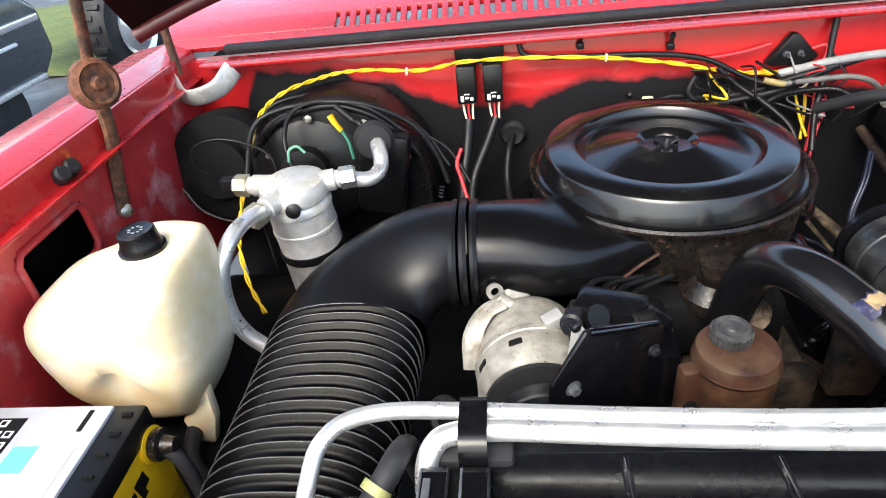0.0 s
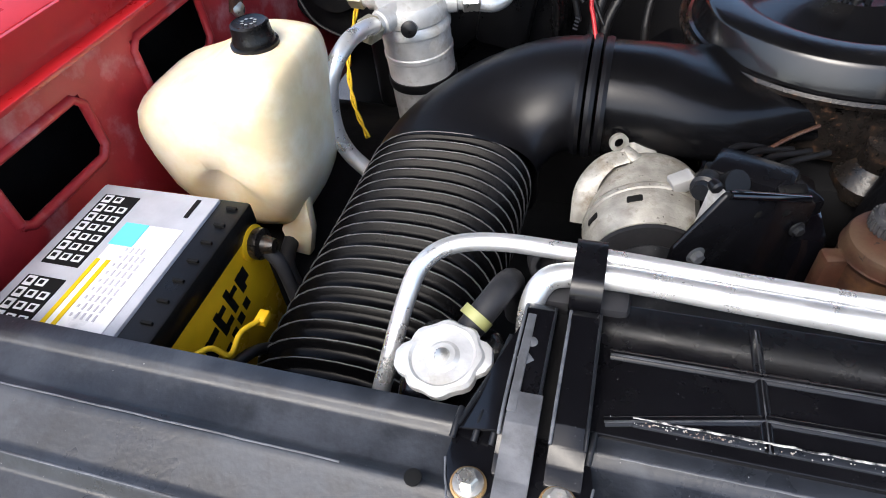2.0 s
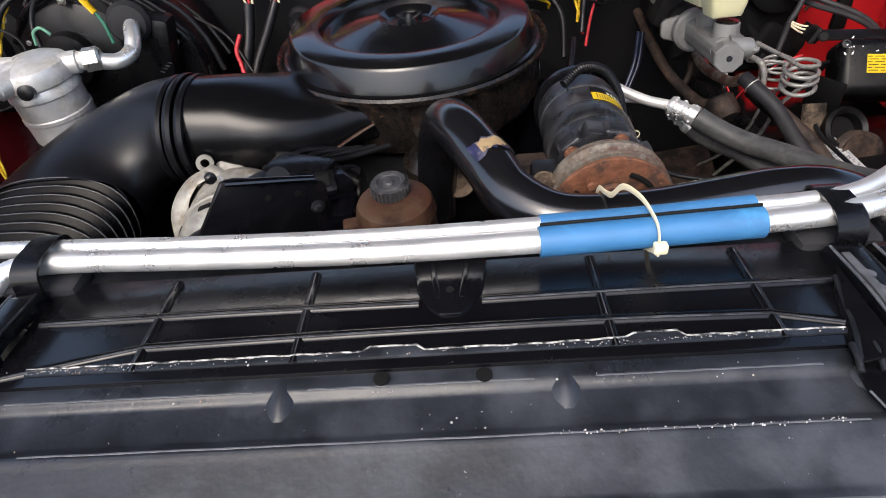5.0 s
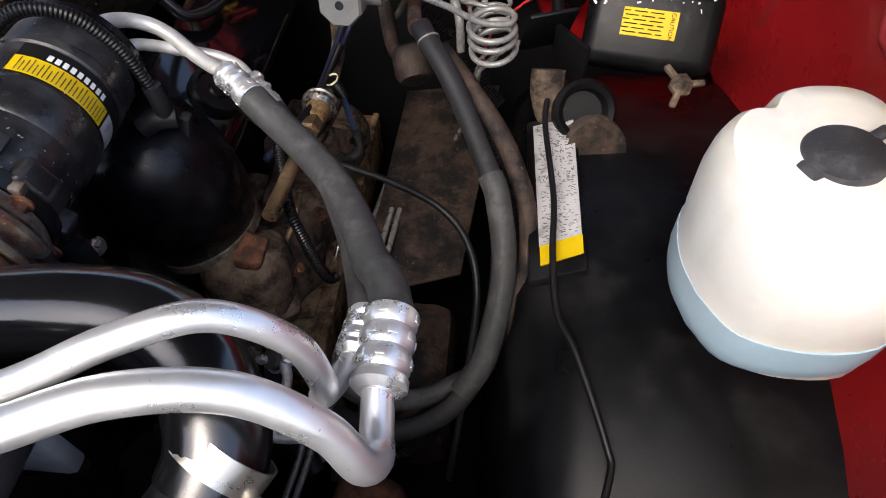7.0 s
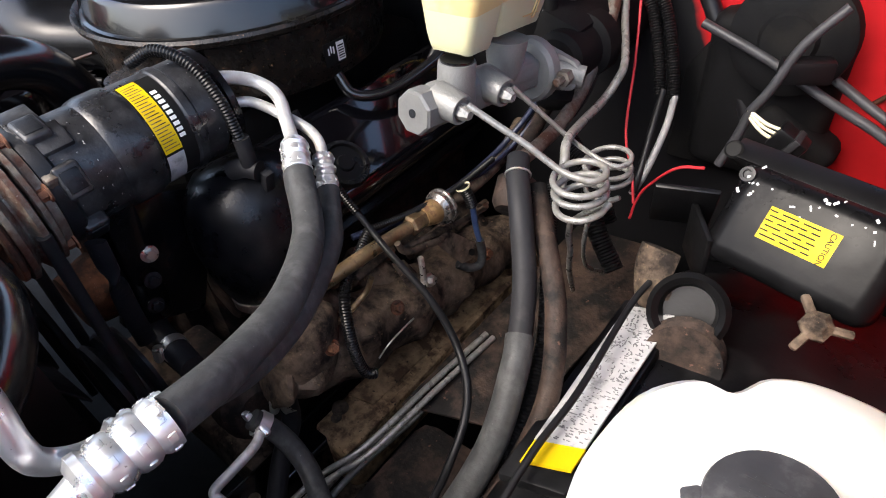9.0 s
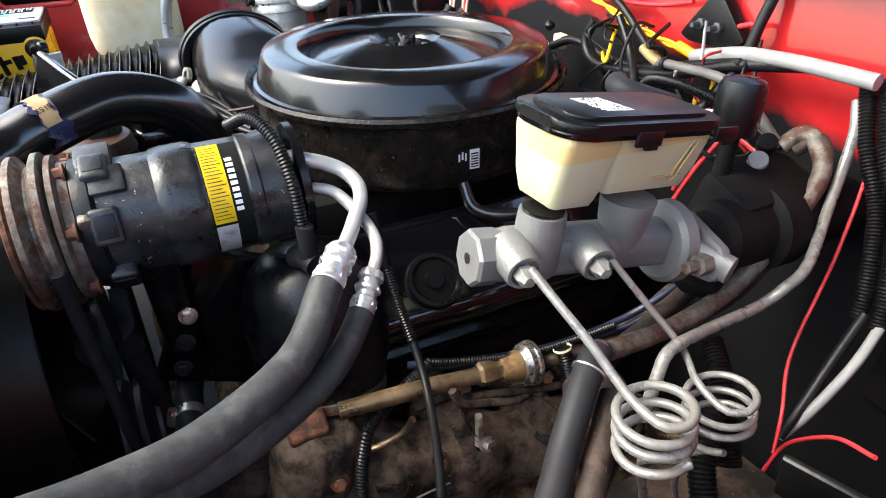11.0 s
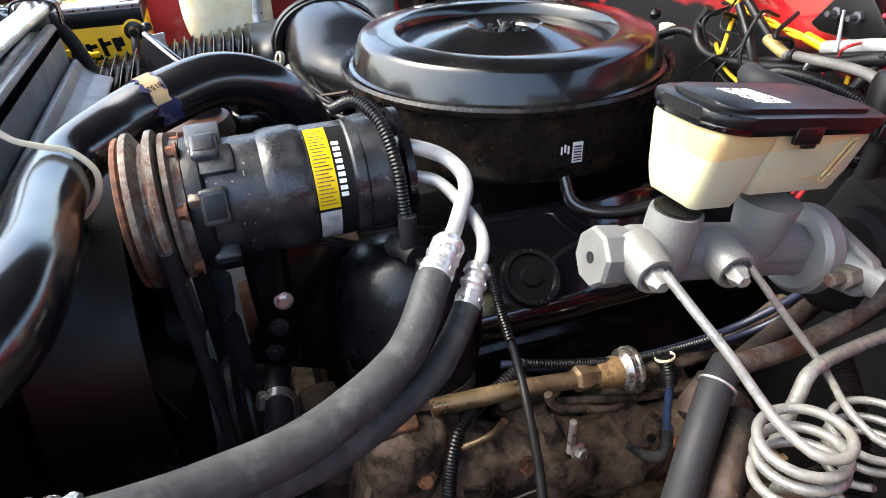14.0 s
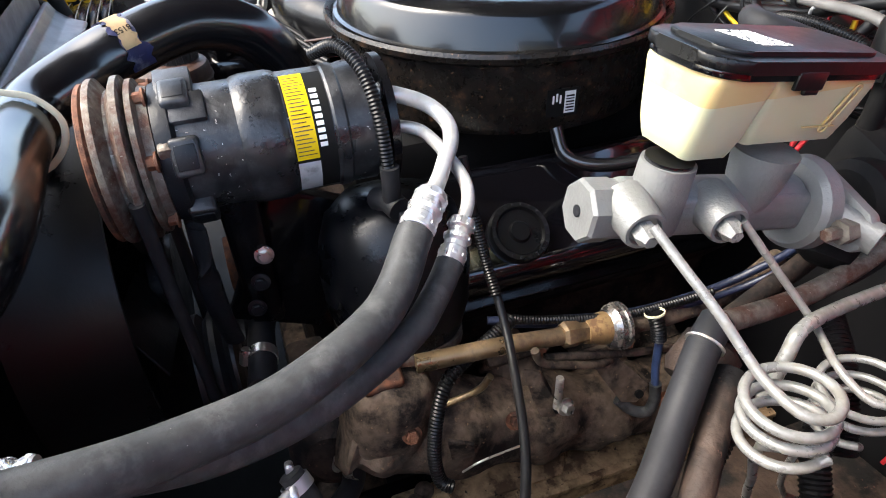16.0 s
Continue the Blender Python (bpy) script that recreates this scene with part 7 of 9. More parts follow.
coil("brake_pipe", [(0.492, -0.117, 1.097), (0.519, -0.110, 1.081), (0.546, -0.103, 1.0655), (0.572, -0.108, 1.052), (0.588, -0.107, 1.043)], (0.586, -0.082, 1.040), (0.10, 0.06, -1), 0.0236, 3.3, [(0.575, -0.07, 0.97), (0.57, -0.055, 0.92), (0.56, -0.035, 0.87), (0.54, 0.02, 0.78)], "grey coated brake pipe with three coils")
coil("brake_pipe", [(0.492, -0.047, 1.083), (0.515, -0.026, 1.049), (0.538, -0.008, 1.019), (0.560, -0.030, 1.015), (0.580, -0.038, 1.015)], (0.582, -0.016, 1.018), (0.08, 0.1, -1), 0.0225, 3.2, [(0.575, -0.02, 0.95), (0.565, -0.015, 0.90), (0.55, 0.03, 0.82), (0.54, 0.10, 0.75)], "thinner grey coated brake pipe with three coils", 0.0026)

# ---- steering shaft, clutch lines and hoses by the firewall ----
one("vent_pipe", tube([(0.4512, 0.2521, 1.1394), (0.4668, 0.2367, 1.1133), (0.4898, 0.1961, 1.0661), (0.5183, 0.1452, 1.0363), (0.5222, 0.1188, 1.0235), (0.5197, 0.0935, 1.0101), (0.5285, 0.0263, 1.0173), (0.5426, -0.0266, 1.0287), (0.5502, -0.0434, 1.0152), (0.5526, -0.0513, 0.9804)], 0.0048, 14, 8), ZINC, "bright bent steel pipe rising by the firewall", "pipe")
for k, dx in enumerate((0.0, 0.014)):
    hp_ = [(0.424 + dx, 0.205, 1.095), (0.432 + dx, 0.216, 1.108), (0.4485 + dx * 0.6, 0.2156, 1.1067), (0.4742 - dx * 0.4, 0.196 + dx, 1.0856), (0.4817, 0.1505 + dx, 1.0405), (0.4844, 0.1032 + dx, 1.0031 - dx * 0.5)]
    hp_ += [(0.4897, 0.0405, 0.9902), (0.5007, -0.0412, 1.0023), (0.510, -0.0634, 1.018)] if not k else [(0.478, 0.07, 0.975), (0.455, 0.04, 0.945)]
    one("heater_pipe", tube(hp_, 0.0082 if not k else 0.0055, 14, 8), BROWN_DARK if k else WORN_TAN, "rusty brown steel heater pipe leading to a hose" if not k else "thin rusty brown steel heater pipe", "pipe", "heater pipes")
sh = thing("steering_shaft", (0.5, 0.0, 0.8), "rusty steering shaft with dark joint", "steering shaft")
part("shaft", tube([(0.42, 0.24, 1.02), (0.44, 0.10, 0.97), (0.468, -0.01, 0.955), (0.49, -0.04, 0.965)], 0.009, 14), BROWN_DARK, sh)
part("joint", lathe(along((0.497, -0.05, 0.96), (0.2, -0.6, -0.4)), [(0.016, -0.02), (0.023, -0.015), (0.023, 0.012), (0.018, 0.02)], 16), BROWN_DARK, sh)
H3 = [(0.510, -0.0634, 1.019), (0.5212, -0.0817, 1.0108), (0.5459, -0.1134, 0.9906), (0.575, -0.152, 0.948), (0.6042, -0.2119, 0.9108), (0.6143, -0.2677, 0.8615), (0.6001, -0.3349, 0.7997), (0.5639, -0.3806, 0.7552), (0.50, -0.4008, 0.7301), (0.4309, -0.381, 0.715)]
h3 = thing("return_hose", (0.57, -0.25, 0.75), "thick dusty black hose in a loose sleeve", "hose")
part("hose", tube(H3, 0.0115, 18, 8), RUBBER, h3)
part("sleeve", tube([(0.594, -0.188, 0.925), (0.6042, -0.2119, 0.9108), (0.6143, -0.2677, 0.8615), (0.6001, -0.3349, 0.7997), (0.577, -0.366, 0.770)], 0.0136, 18), HOSE, h3, "loose grey rubber sleeve")
part("clamp", lathe(along((0.520, -0.0795, 1.0118), (0.45, -0.75, -0.4)), [(0.0116, -0.0008), (0.0132, -0.0008), (0.0132, 0.0008), (0.0116, 0.0008)], 24, ends=False), STEEL, h3, "thin wire ring clamp")
one("pressure_hose", tube([(0.532, -0.0637, 0.9913), (0.5672, -0.1035, 0.971), (0.6114, -0.1546, 0.9324), (0.6383, -0.2154, 0.8812), (0.628, -0.2783, 0.822), (0.5817, -0.3373, 0.7518), (0.5065, -0.3665, 0.702), (0.46, -0.36, 0.66)], 0.0105, 14, 8), BROWN_DARK, "brown-stained rubber hose beside the thick one", "hose")
one("conduit", loom([(0.535, -0.04, 0.98), (0.575, -0.11, 0.95), (0.612, -0.18, 0.905), (0.625, -0.26, 0.84), (0.605, -0.34, 0.775)], 0.0075, 0.0045), PLASTIC, "black ribbed conduit between the hoses", "conduit")
for pts in ([(0.53, 0.06, 0.93), (0.56, 0.02, 0.90), (0.60, 0.0, 0.86)], [(0.48, 0.10, 0.94), (0.52, 0.08, 0.92), (0.56, 0.06, 0.87)]):
    one("conduit", loom(pts, 0.012, 0.005), PLASTIC, "black ribbed conduit under the brake pipes", "conduit")
for x in (0.478, 0.496):
    one("conduit", loom([(x - 0.03, 0.262, 1.16), (x, 0.24, 1.112), (x + 0.028, 0.232, 1.07), (x + 0.044, 0.222, 1.04), (x + 0.06, 0.208, 1.00), (x + 0.068, 0.198, 0.975)], 0.0075, 0.0045), PLASTIC, "pair of black ribbed conduits on the red firewall", "conduit")
for k, pts in enumerate(([(0.55, 0.198, 0.985), (0.556, 0.165, 0.955), (0.564, 0.125, 0.914), (0.565, 0.11, 0.89)], [(0.565, 0.198, 0.98), (0.572, 0.165, 0.955), (0.570, 0.13, 0.914), (0.56, 0.12, 0.88)])):
    one("taped_wire", tube(pts, 0.0045, 8), GREY_WIRE if k else WIRE, "loose wires fanning out of the conduits", "wiring")
for pts in ([(0.47, 0.25, 1.12), (0.487, 0.24, 1.085), (0.508, 0.2, 1.014), (0.533, 0.14, 0.952), (0.562, 0.105, 0.92), (0.575, 0.09, 0.89)], [(0.656, 0.05, 0.994), (0.625, 0.062, 0.975), (0.592, 0.08, 0.928), (0.578, 0.09, 0.895), (0.575, 0.085, 0.87)]):
    one("red_wire", tube(pts, 0.0017, 8, 8), RED_WIRE, "loose red wire by the brake pipes", "wire")
one("speedometer_cable", tube([(0.581, 0.2, 1.074), (0.658, 0.19, 1.052), (0.726, 0.18, 1.027), (0.784, 0.17, 1.008), (0.829, 0.16, 0.984), (0.858, 0.15, 0.945), (0.88, 0.13, 0.907)], 0.0052, 10), SLATE_WIRE, "dark grey cable crossing to the fender", "cable")
one("speedometer_cable", tube([(0.708, 0.22, 1.039), (0.755, 0.2, 1.024), (0.807, 0.18, 1.005), (0.841, 0.165, 0.981), (0.874, 0.15, 0.942)], 0.0052, 10), SLATE_WIRE, "second dark grey cable beside the first", "cable")
one("body_seam", tube([(0.755, 0.266, 0.985), (0.79, 0.267, 1.028), (0.834, 0.267, 1.08), (0.87, 0.267, 1.12)], 0.003, 6), COPPER, "orange-brown sealer seam on the red firewall", "seam")
one("firewall_bracket", box(T((0.826, 0.262, 0.974)), (0.028, 0.010, 0.06), 0.002), BLACK_DULL, "small black bracket on the red firewall", "bracket")
one("taped_wire", tube([(0.545, 0.255, 1.11), (0.573, 0.25, 1.071), (0.62, 0.235, 1.0), (0.666, 0.22, 0.928), (0.68, 0.2, 0.88)], 0.010, 8), WIRE, "black taped wires down the firewall", "wiring")
pg = thing("wire_connector", (0.709, 0.14, 0.993), "black connector with pale wires", "connector")
PG = T((0.709, 0.14, 0.993)) @ Matrix.Rotation(0.5, 4, "Y")
part("plug", box(PG, (0.034, 0.022, 0.026), 0.003), PLASTIC, pg)
part("plug_rim", box(PG @ T((0.004, -0.002, 0.0)), (0.008, 0.026, 0.030), 0.002), RUBBER, pg)
for k in range(3):
    part("lead", tube([PG @ Vector((-0.015, -0.004, 0.008 - 0.007 * k)), PG @ Vector((-0.03, -0.006, 0.004 - 0.005 * k)), PG @ Vector((-0.052, -0.002, 0.001 - 0.002 * k))], 0.0019, 6), TIE, pg)
one("taped_wire", tube([PG @ Vector((-0.05, 0.0, 0.0)), PG @ Vector((-0.052, 0.004, 0.03)), PG @ Vector((-0.06, 0.015, 0.075)), PG @ Vector((-0.055, 0.03, 0.12))], 0.005, 10), SLATE_WIRE, "grey taped wires rising from the connector", "wiring")
one("taped_wire", tube([PG @ Vector((-0.05, 0.0, 0.0)), PG @ Vector((-0.040, -0.004, -0.03)), PG @ Vector((-0.032, -0.012, -0.065))], 0.005, 10), SLATE_WIRE, "grey taped wires dropping behind the box", "wiring")
bx = thing("blower_case", (0.70, 0.22, 0.85), "black moulded case low on the red firewall", "case")
part("body", box(T((0.655, 0.247, 0.98)), (0.15, 0.05, 0.20), 0.02, segments=3), BLACK_DULL, bx)
part("lower_step", box(T((0.69, 0.235, 0.93)) @ Matrix.Rotation(0.5, 4, "Y"), (0.10, 0.05, 0.09), 0.015, segments=3), BLACK_DULL, bx)
part("motor", lathe(along((0.67, 0.22, 1.07), (0, -1, 0.1)), [(0.064, 0), (0.062, 0.014), (0.054, 0.019), (0.03, 0.021), (0.026, 0.026)], 36), BLACK_DULL, bx)
part("back_plate", prism(Matrix(((1, 0, 0, 0), (0, 0, -1, 0.269), (0, 1, 0, 0), (0, 0, 0, 1))), [(0.548, 0.86), (0.64, 0.86), (0.64, 1.03), (0.615, 1.045), (0.575, 1.03), (0.552, 0.99)], 0.014, 0.004), BLACK_DULL, bx)
part("bolt", hexbolt(along((0.715, 0.245, 1.06), (0, -1, 0.2)), 0.014, 0.011), RUST, bx)
part("connector", box(T((0.70, 0.165, 1.06)) @ Matrix.Rotation(0.5, 4, "Z"), (0.05, 0.02, 0.025), 0.004), PLASTIC, bx)

vh = thing("vacuum_hose", (0.31, 0.18, 1.13), "pale grey rubber hose with a taped end by the firewall", "hose")
part("hose", tube([(0.245, 0.206, 1.131), (0.263, 0.203, 1.135), (0.295, 0.20, 1.138), (0.326, 0.197, 1.141), (0.358, 0.193, 1.141), (0.39, 0.19, 1.13), (0.42, 0.20, 1.10)], 0.0050, 14, 6), PALE_HOSE, vh)
part("tape", tube([(0.215, 0.212, 1.140), (0.232, 0.208, 1.136), (0.25, 0.2055, 1.132)], 0.0058, 12, 5), OLD_TAPE, vh, "yellowed tape wrap")
part("band", lathe(along((0.262, 0.203, 1.1345), (1, -0.1, 0.15)), [(0.0056, -0.003), (0.0072, -0.003), (0.0072, 0.003), (0.0056, 0.003)], 16, ends=False), WIRE, vh, "black tie band")
one("conduit", loom([(0.225, 0.21, 1.098), (0.243, 0.203, 1.112), (0.266, 0.20, 1.118), (0.30, 0.20, 1.120), (0.34, 0.205, 1.115), (0.37, 0.21, 1.10)], 0.0062, 0.0042), PLASTIC, "black ribbed conduit under the pale hose", "conduit")
vc = thing("check_valve_canister", (0.425, 0.12, 1.10), "black plastic valve canister with a white nozzle", "canister")
VC = along((0.432, 0.122, 1.125), (-0.05, 0.1, 1))
part("body", lathe(VC, [(0.010, 0), (0.0185, 0.003), (0.0195, 0.012), (0.0195, 0.040), (0.0175, 0.047), (0.010, 0.050)], 28), PLASTIC, vc)
part("stand", lathe(VC, [(0.008, -0.06), (0.008, 0.001)], 14), BLACK_DULL, vc)
part("nozzle", lathe(along((0.420, 0.114, 1.141), (-0.85, -0.2, -0.1)), [(0.0042, -0.004), (0.0042, 0.008), (0.0032, 0.014), (0.0016, 0.018)], 14), WHITE, vc, "white plastic nozzle")

# ---- vacuum reservoir box with caution label ----
BOX_PLASTIC = make("rippled_black_box_plastic", (0.004, 0.004, 0.0045), 0.32, vary=0.3, stain=(0.010, 0.010, 0.011), stain_at=0.62, bump=0.5, bump_scale=28, spec=0.13)
vb = thing("cruise_servo_box", (0.75, 0.0, 0.88), "black plastic box with yellow caution sticker", "box")
B0 = Matrix.Translation((0.762, 0.008, 0.97)) @ Matrix.Rotation(radians(-10), 4, "Z") @ Matrix.Rotation(radians(50), 4, "X")
part("shell", box(B0 @ T((0.006, 0.006, 0)), (0.148, 0.094, 0.07), 0.016, segments=4), BOX_PLASTIC, vb)
part("rear_lip", box(B0 @ T((-0.005, 0.062, 0.012)) @ Matrix.Rotation(radians(-30), 4, "X"), (0.168, 0.024, 0.004), 0.0015), PLASTIC, vb)
part("lip_hole", lathe(B0 @ T((-0.088, 0.058, 0.0175)), [(0.009, 0), (0.007, 0.002), (0.005, 0.0022)], 14), INK, vb)
part("side_wing", box(T((0.652, 0.020, 0.965)) @ Matrix.Rotation(radians(20), 4, "Z") @ Matrix.Rotation(radians(25), 4, "X"), (0.06, 0.006, 0.07), 0.002), PLASTIC, vb)
part("wing_side", box(T((0.680, -0.005, 0.945)) @ Matrix.Rotation(radians(35), 4, "Z"), (0.006, 0.06, 0.06), 0.002), PLASTIC, vb)
ls = part("sticker", box(B0 @ T((0.002, 0.008, 0.0355)), (0.060, 0.030, 0.001), 0), LABEL_YELLOW, vb, "yellow caution sticker")
part("print_rows", bars(B0 @ T((-0.006, 0.008, 0.0362)), [(-0.018 + 0.009 * (k % 5) + 0.002 * (k % 2), 0.0115 - 0.0045 * (k // 5), 0.0072, 0.0012) for k in range(30)]), INK, ls)
words("caution_word", "CAUTION", B0 @ T((0.026, 0.007, 0.0366)) @ Matrix.Rotation(-math.pi / 2, 4, "Z"), 0.0066, INK, ls, "black capitals")
part("screw", lathe(B0 @ T((-0.06, 0.04, 0.034)), [(0.008, 0), (0.007, 0.003), (0.004, 0.0032), (0.0035, 0.001)], 16), BLACK_DUSTY, vb)
rnd = random.Random(5)
bm = bmesh.new()
for k in range(26):
    u = rnd.choice((rnd.gauss(-0.055, 0.006), rnd.gauss(0.03, 0.02), rnd.uniform(-0.07, 0.085)))
    v = rnd.choice((rnd.gauss(0.03, 0.004), rnd.gauss(0.045, 0.003), rnd.gauss(0.034, 0.003)))
    box(B0 @ T((u, v, 0.035)) @ Matrix.Rotation(rnd.uniform(0, 3), 4, "Z"), (rnd.uniform(0.001, 0.005), rnd.uniform(0.0008, 0.0025), 0.0006), 0, bm)
tagged(part("paint_flecks", bm, WHITE, vb, "white paint flecks"), kind="stuff")
part("neck", lathe(along((0.70, -0.055, 0.905), (0.1, -0.6, 0.5)), [(0.034, -0.03), (0.038, 0), (0.038, 0.012), (0.033, 0.017), (0.027, 0.012), (0.024, -0.004)], 32), PLASTIC, vb)
part("bellows", lathe(along((0.712, -0.075, 0.875), (0.1, -0.7, 0.3)), [(0.034, 0), (0.037, 0.006), (0.032, 0.011), (0.037, 0.017), (0.032, 0.022), (0.036, 0.03)], 28), BROWN_DARK, vb)
part("rusty_tab", tube([(0.655, -0.03, 0.945), (0.655, -0.04, 0.925), (0.662, -0.05, 0.90), (0.67, -0.05, 0.885)], 0.02, 10, flat=0.3, up=(0, 1, 0)), BROWN, vb)
wn_ = part("wing_knob", lathe(along((0.80, -0.055, 0.945), (0.1, -0.5, 0.8)), [(0.008, 0), (0.014, 0.006), (0.014, 0.012), (0.006, 0.018)], 6), BROWN, vb)
for k in range(3):
    a = 2 * math.pi * k / 3
    part("wing", box(along((0.80, -0.055, 0.945), (0.1, -0.5, 0.8)) @ Matrix.Rotation(a, 4, "Z") @ T((0.018, 0, 0.009)), (0.02, 0.008, 0.008), 0.003), BROWN, wn_)

# ---- long instruction label ----
il = thing("instruction_label", (0.66, -0.15, 0.89), "worn silver instruction label with yellow end on black liner", "label")
c = [Vector((0.643, -0.062, 0.882)), Vector((0.690, -0.0529, 0.8936)), Vector((0.6918, -0.2405, 0.8996)), Vector((0.6495, -0.25, 0.886))]
part("sheet", plate(c, -0.002, 0), LABEL_SILVER, il)
e = [c[3], c[2], c[2] + (c[2] - c[1]) * 0.13, c[3] + (c[3] - c[0]) * 0.13]
part("yellow_end", plate([v + Vector((0, 0, 0.0015)) for v in e], 0.002, 0), LABEL_YELLOW, il, "yellow end field")
rnd = random.Random(8)
bm = bmesh.new()
for k in range(420):
    u, v = rnd.uniform(0.02, 0.98), rnd.uniform(0.08, 0.92)
    p = c[0].lerp(c[3], u).lerp(c[1].lerp(c[2], u), v) + Vector((0, 0, 0.0026))
    text = u > 0.62 or int(u * 16) % 3 == 0
    w, h = (rnd.uniform(0.0005, 0.0009), rnd.uniform(0.001, 0.004)) if text else rnd.choice(((0.0008, 0.0035), (0.003, 0.0008), (0.0016, 0.0016)))
    box(T(p) @ Matrix.Rotation(0.15 if text else rnd.uniform(-0.6, 0.6), 4, "Z"), (w if not text else h, h if not text else w, 0.0006), 0, bm)
tagged(part("drawings", bm, FADED, il, "small black figures and text"), kind="stuff")
one("label_tray", plate([(0.637, -0.05, 0.868), (0.696, -0.04, 0.879), (0.699, -0.282, 0.884), (0.641, -0.292, 0.871)], -0.012, 0.003), LINER, "dull black plastic tray edge under the label", "tray")

# ---- washer bottle ----
wj = thing("washer_bottle", (0.85, -0.38, 0.92), "big white translucent washer bottle with black cap", "bottle")
ol = [(0.744, -0.395), (0.737, -0.36), (0.742, -0.32), (0.76, -0.296), (0.778, -0.293), (0.79, -0.274), (0.815, -0.264), (0.85, -0.268), (0.868, -0.30), (0.87, -0.385), (0.857, -0.432), (0.81, -0.442), (0.765, -0.428)]
sm = spline([(x, y, 0) for x, y in ol + ol[:1]], 4)[:-1]
bm = bmesh.new()
cx, cy = 0.808, -0.37
rings = []
for z, s in ((0.986, 0.80), (0.99, 0.9), (0.998, 0.96), (1.03, 0.985), (1.04, 0.972), (1.05, 0.99), (1.085, 1.0), (1.105, 0.975), (1.117, 0.93), (1.124, 0.86), (1.127, 0.7)):
    rings.append([bm.verts.new((cx + (v.x - cx) * s, cy + (v.y - cy) * s, z)) for v in sm])
n_ = len(sm)
for a, b in zip(rings, rings[1:]):
    for k in range(n_):
        bm.faces.new((a[k], a[(k + 1) % n_], b[(k + 1) % n_], b[k]))
bm.faces.new(rings[0][::-1]), bm.faces.new(rings[-1])
part("body", bm, JUG_WHITE, wj)
bm = bmesh.new()
rings = []
for z, s in ((0.980, 0.55), (0.981, 0.80), (0.985, 0.90), (0.993, 0.962), (1.006, 0.985), (1.030, 0.989)):
    rings.append([bm.verts.new((cx + (v.x - cx) * s * 1.004, cy + (v.y - cy) * s * 1.004, z + 0.012 * (v.x - 0.74) / 0.1)) for v in sm])
for a, b in zip(rings, rings[1:]):
    for k in range(n_):
        bm.faces.new((a[k], a[(k + 1) % n_], b[(k + 1) % n_], b[k]))
bm.faces.new(rings[0][::-1]), bm.faces.new(rings[-1])
part("fluid_level", bm, FLUID, wj, "blue-grey washer fluid showing low down")
KM = T((0.811, -0.351, 1.125)) @ Matrix.Rotation(radians(-6), 4, "Y") @ Matrix.Scale(0.76, 4)
wc = part("cap", lathe(KM, [(0.033, -0.004), (0.034, 0.004), (0.032, 0.008), (0.026, 0.0085), (0.024, 0.0095)], 36), CAP_DUST, wj, "dusty black flip cap with moulded print")
part("hinge", box(KM @ T((0.033, 0.022, 0.005)) @ Matrix.Rotation(0.6, 4, "Z"), (0.022, 0.012, 0.008), 0.003), CAP_DUST, wc)
part("tab", box(KM @ T((-0.031, -0.018, 0.004)) @ Matrix.Rotation(0.6, 4, "Z"), (0.016, 0.024, 0.007), 0.005), CAP_DUST, wc)
part("moulded_print", bars(KM @ T((0, 0, 0.0096)), [(-0.014 + 0.007 * (k % 5), 0.01 - 0.008 * (k // 5), 0.005, 0.002) for k in range(15)]), CAP_DUST, wc)

# ---- engine ----
en = thing("engine_block", (0.0, -0.05, 0.4), "grimy cast-iron V8 engine block", "engine")
part("block", box(T((0.0, 0.0, 0.66)), (0.36, 0.56, 0.44), 0.03), BROWN_DARK, en)
part("intake_manifold", box(T((0, 0.0, 0.94)), (0.26, 0.46, 0.10), 0.02), BLACK_DULL, en)
part("carburettor", box(T((0, 0.0, 0.995)), (0.16, 0.2, 0.05), 0.012), BLACK_DUSTY, en)
part("front_cover", box(T((0.0, -0.29, 0.72)), (0.30, 0.04, 0.42), 0.02), BROWN_DARK, en)
part("water_outlet", lathe(along((0.03, -0.2, 0.98), (0, -0.1, 1)), [(0.045, 0), (0.045, 0.02), (0.026, 0.04), (0.024, 0.07)], 24), RUST_PAINT, en)
for s in (-1, 1):
    vm = Matrix.Translation((s * 0.225, -0.02, 0.915)) @ Matrix.Rotation(s * radians(38), 4, "Y")
    vc = part("valve_cover", box(vm, (0.135, 0.46, 0.085), 0.022, segments=4), BLACK_GLOSS, en, "glossy black valve cover")
    part("cover_rail", box(vm @ T((0, 0, -0.04)), (0.15, 0.475, 0.010), 0.003), BLACK_PAINT, vc)
    part("head", box(vm @ T((0.0, 0, -0.085)), (0.15, 0.5, 0.08), 0.01), BROWN_DARK, en)
    if s > 0:
        oc = part("oil_cap", lathe(vm @ T((0.02, -0.07, 0.042)), [(0.032, 0), (0.033, 0.006), (0.031, 0.012), (0.026, 0.0125), (0.024, 0.009), (0.012, 0.009), (0.01, 0.012)], 32), PLASTIC, vc, "black oil filler cap")
        bm = bmesh.new()
        for k in range(20):
            a = 2 * math.pi * k / 20
            box(vm @ T((0.02, -0.07, 0.0545)) @ Matrix.Rotation(a, 4, "Z") @ T((0.0285, 0, 0)), (0.003, 0.002, 0.001), 0, bm)
        part("print_ring", bm, RUBBER, oc)
hg_ = thing("heat_shield", (0.25, -0.25, 0.85), "glossy black rounded pump housing under the compressor", "housing")
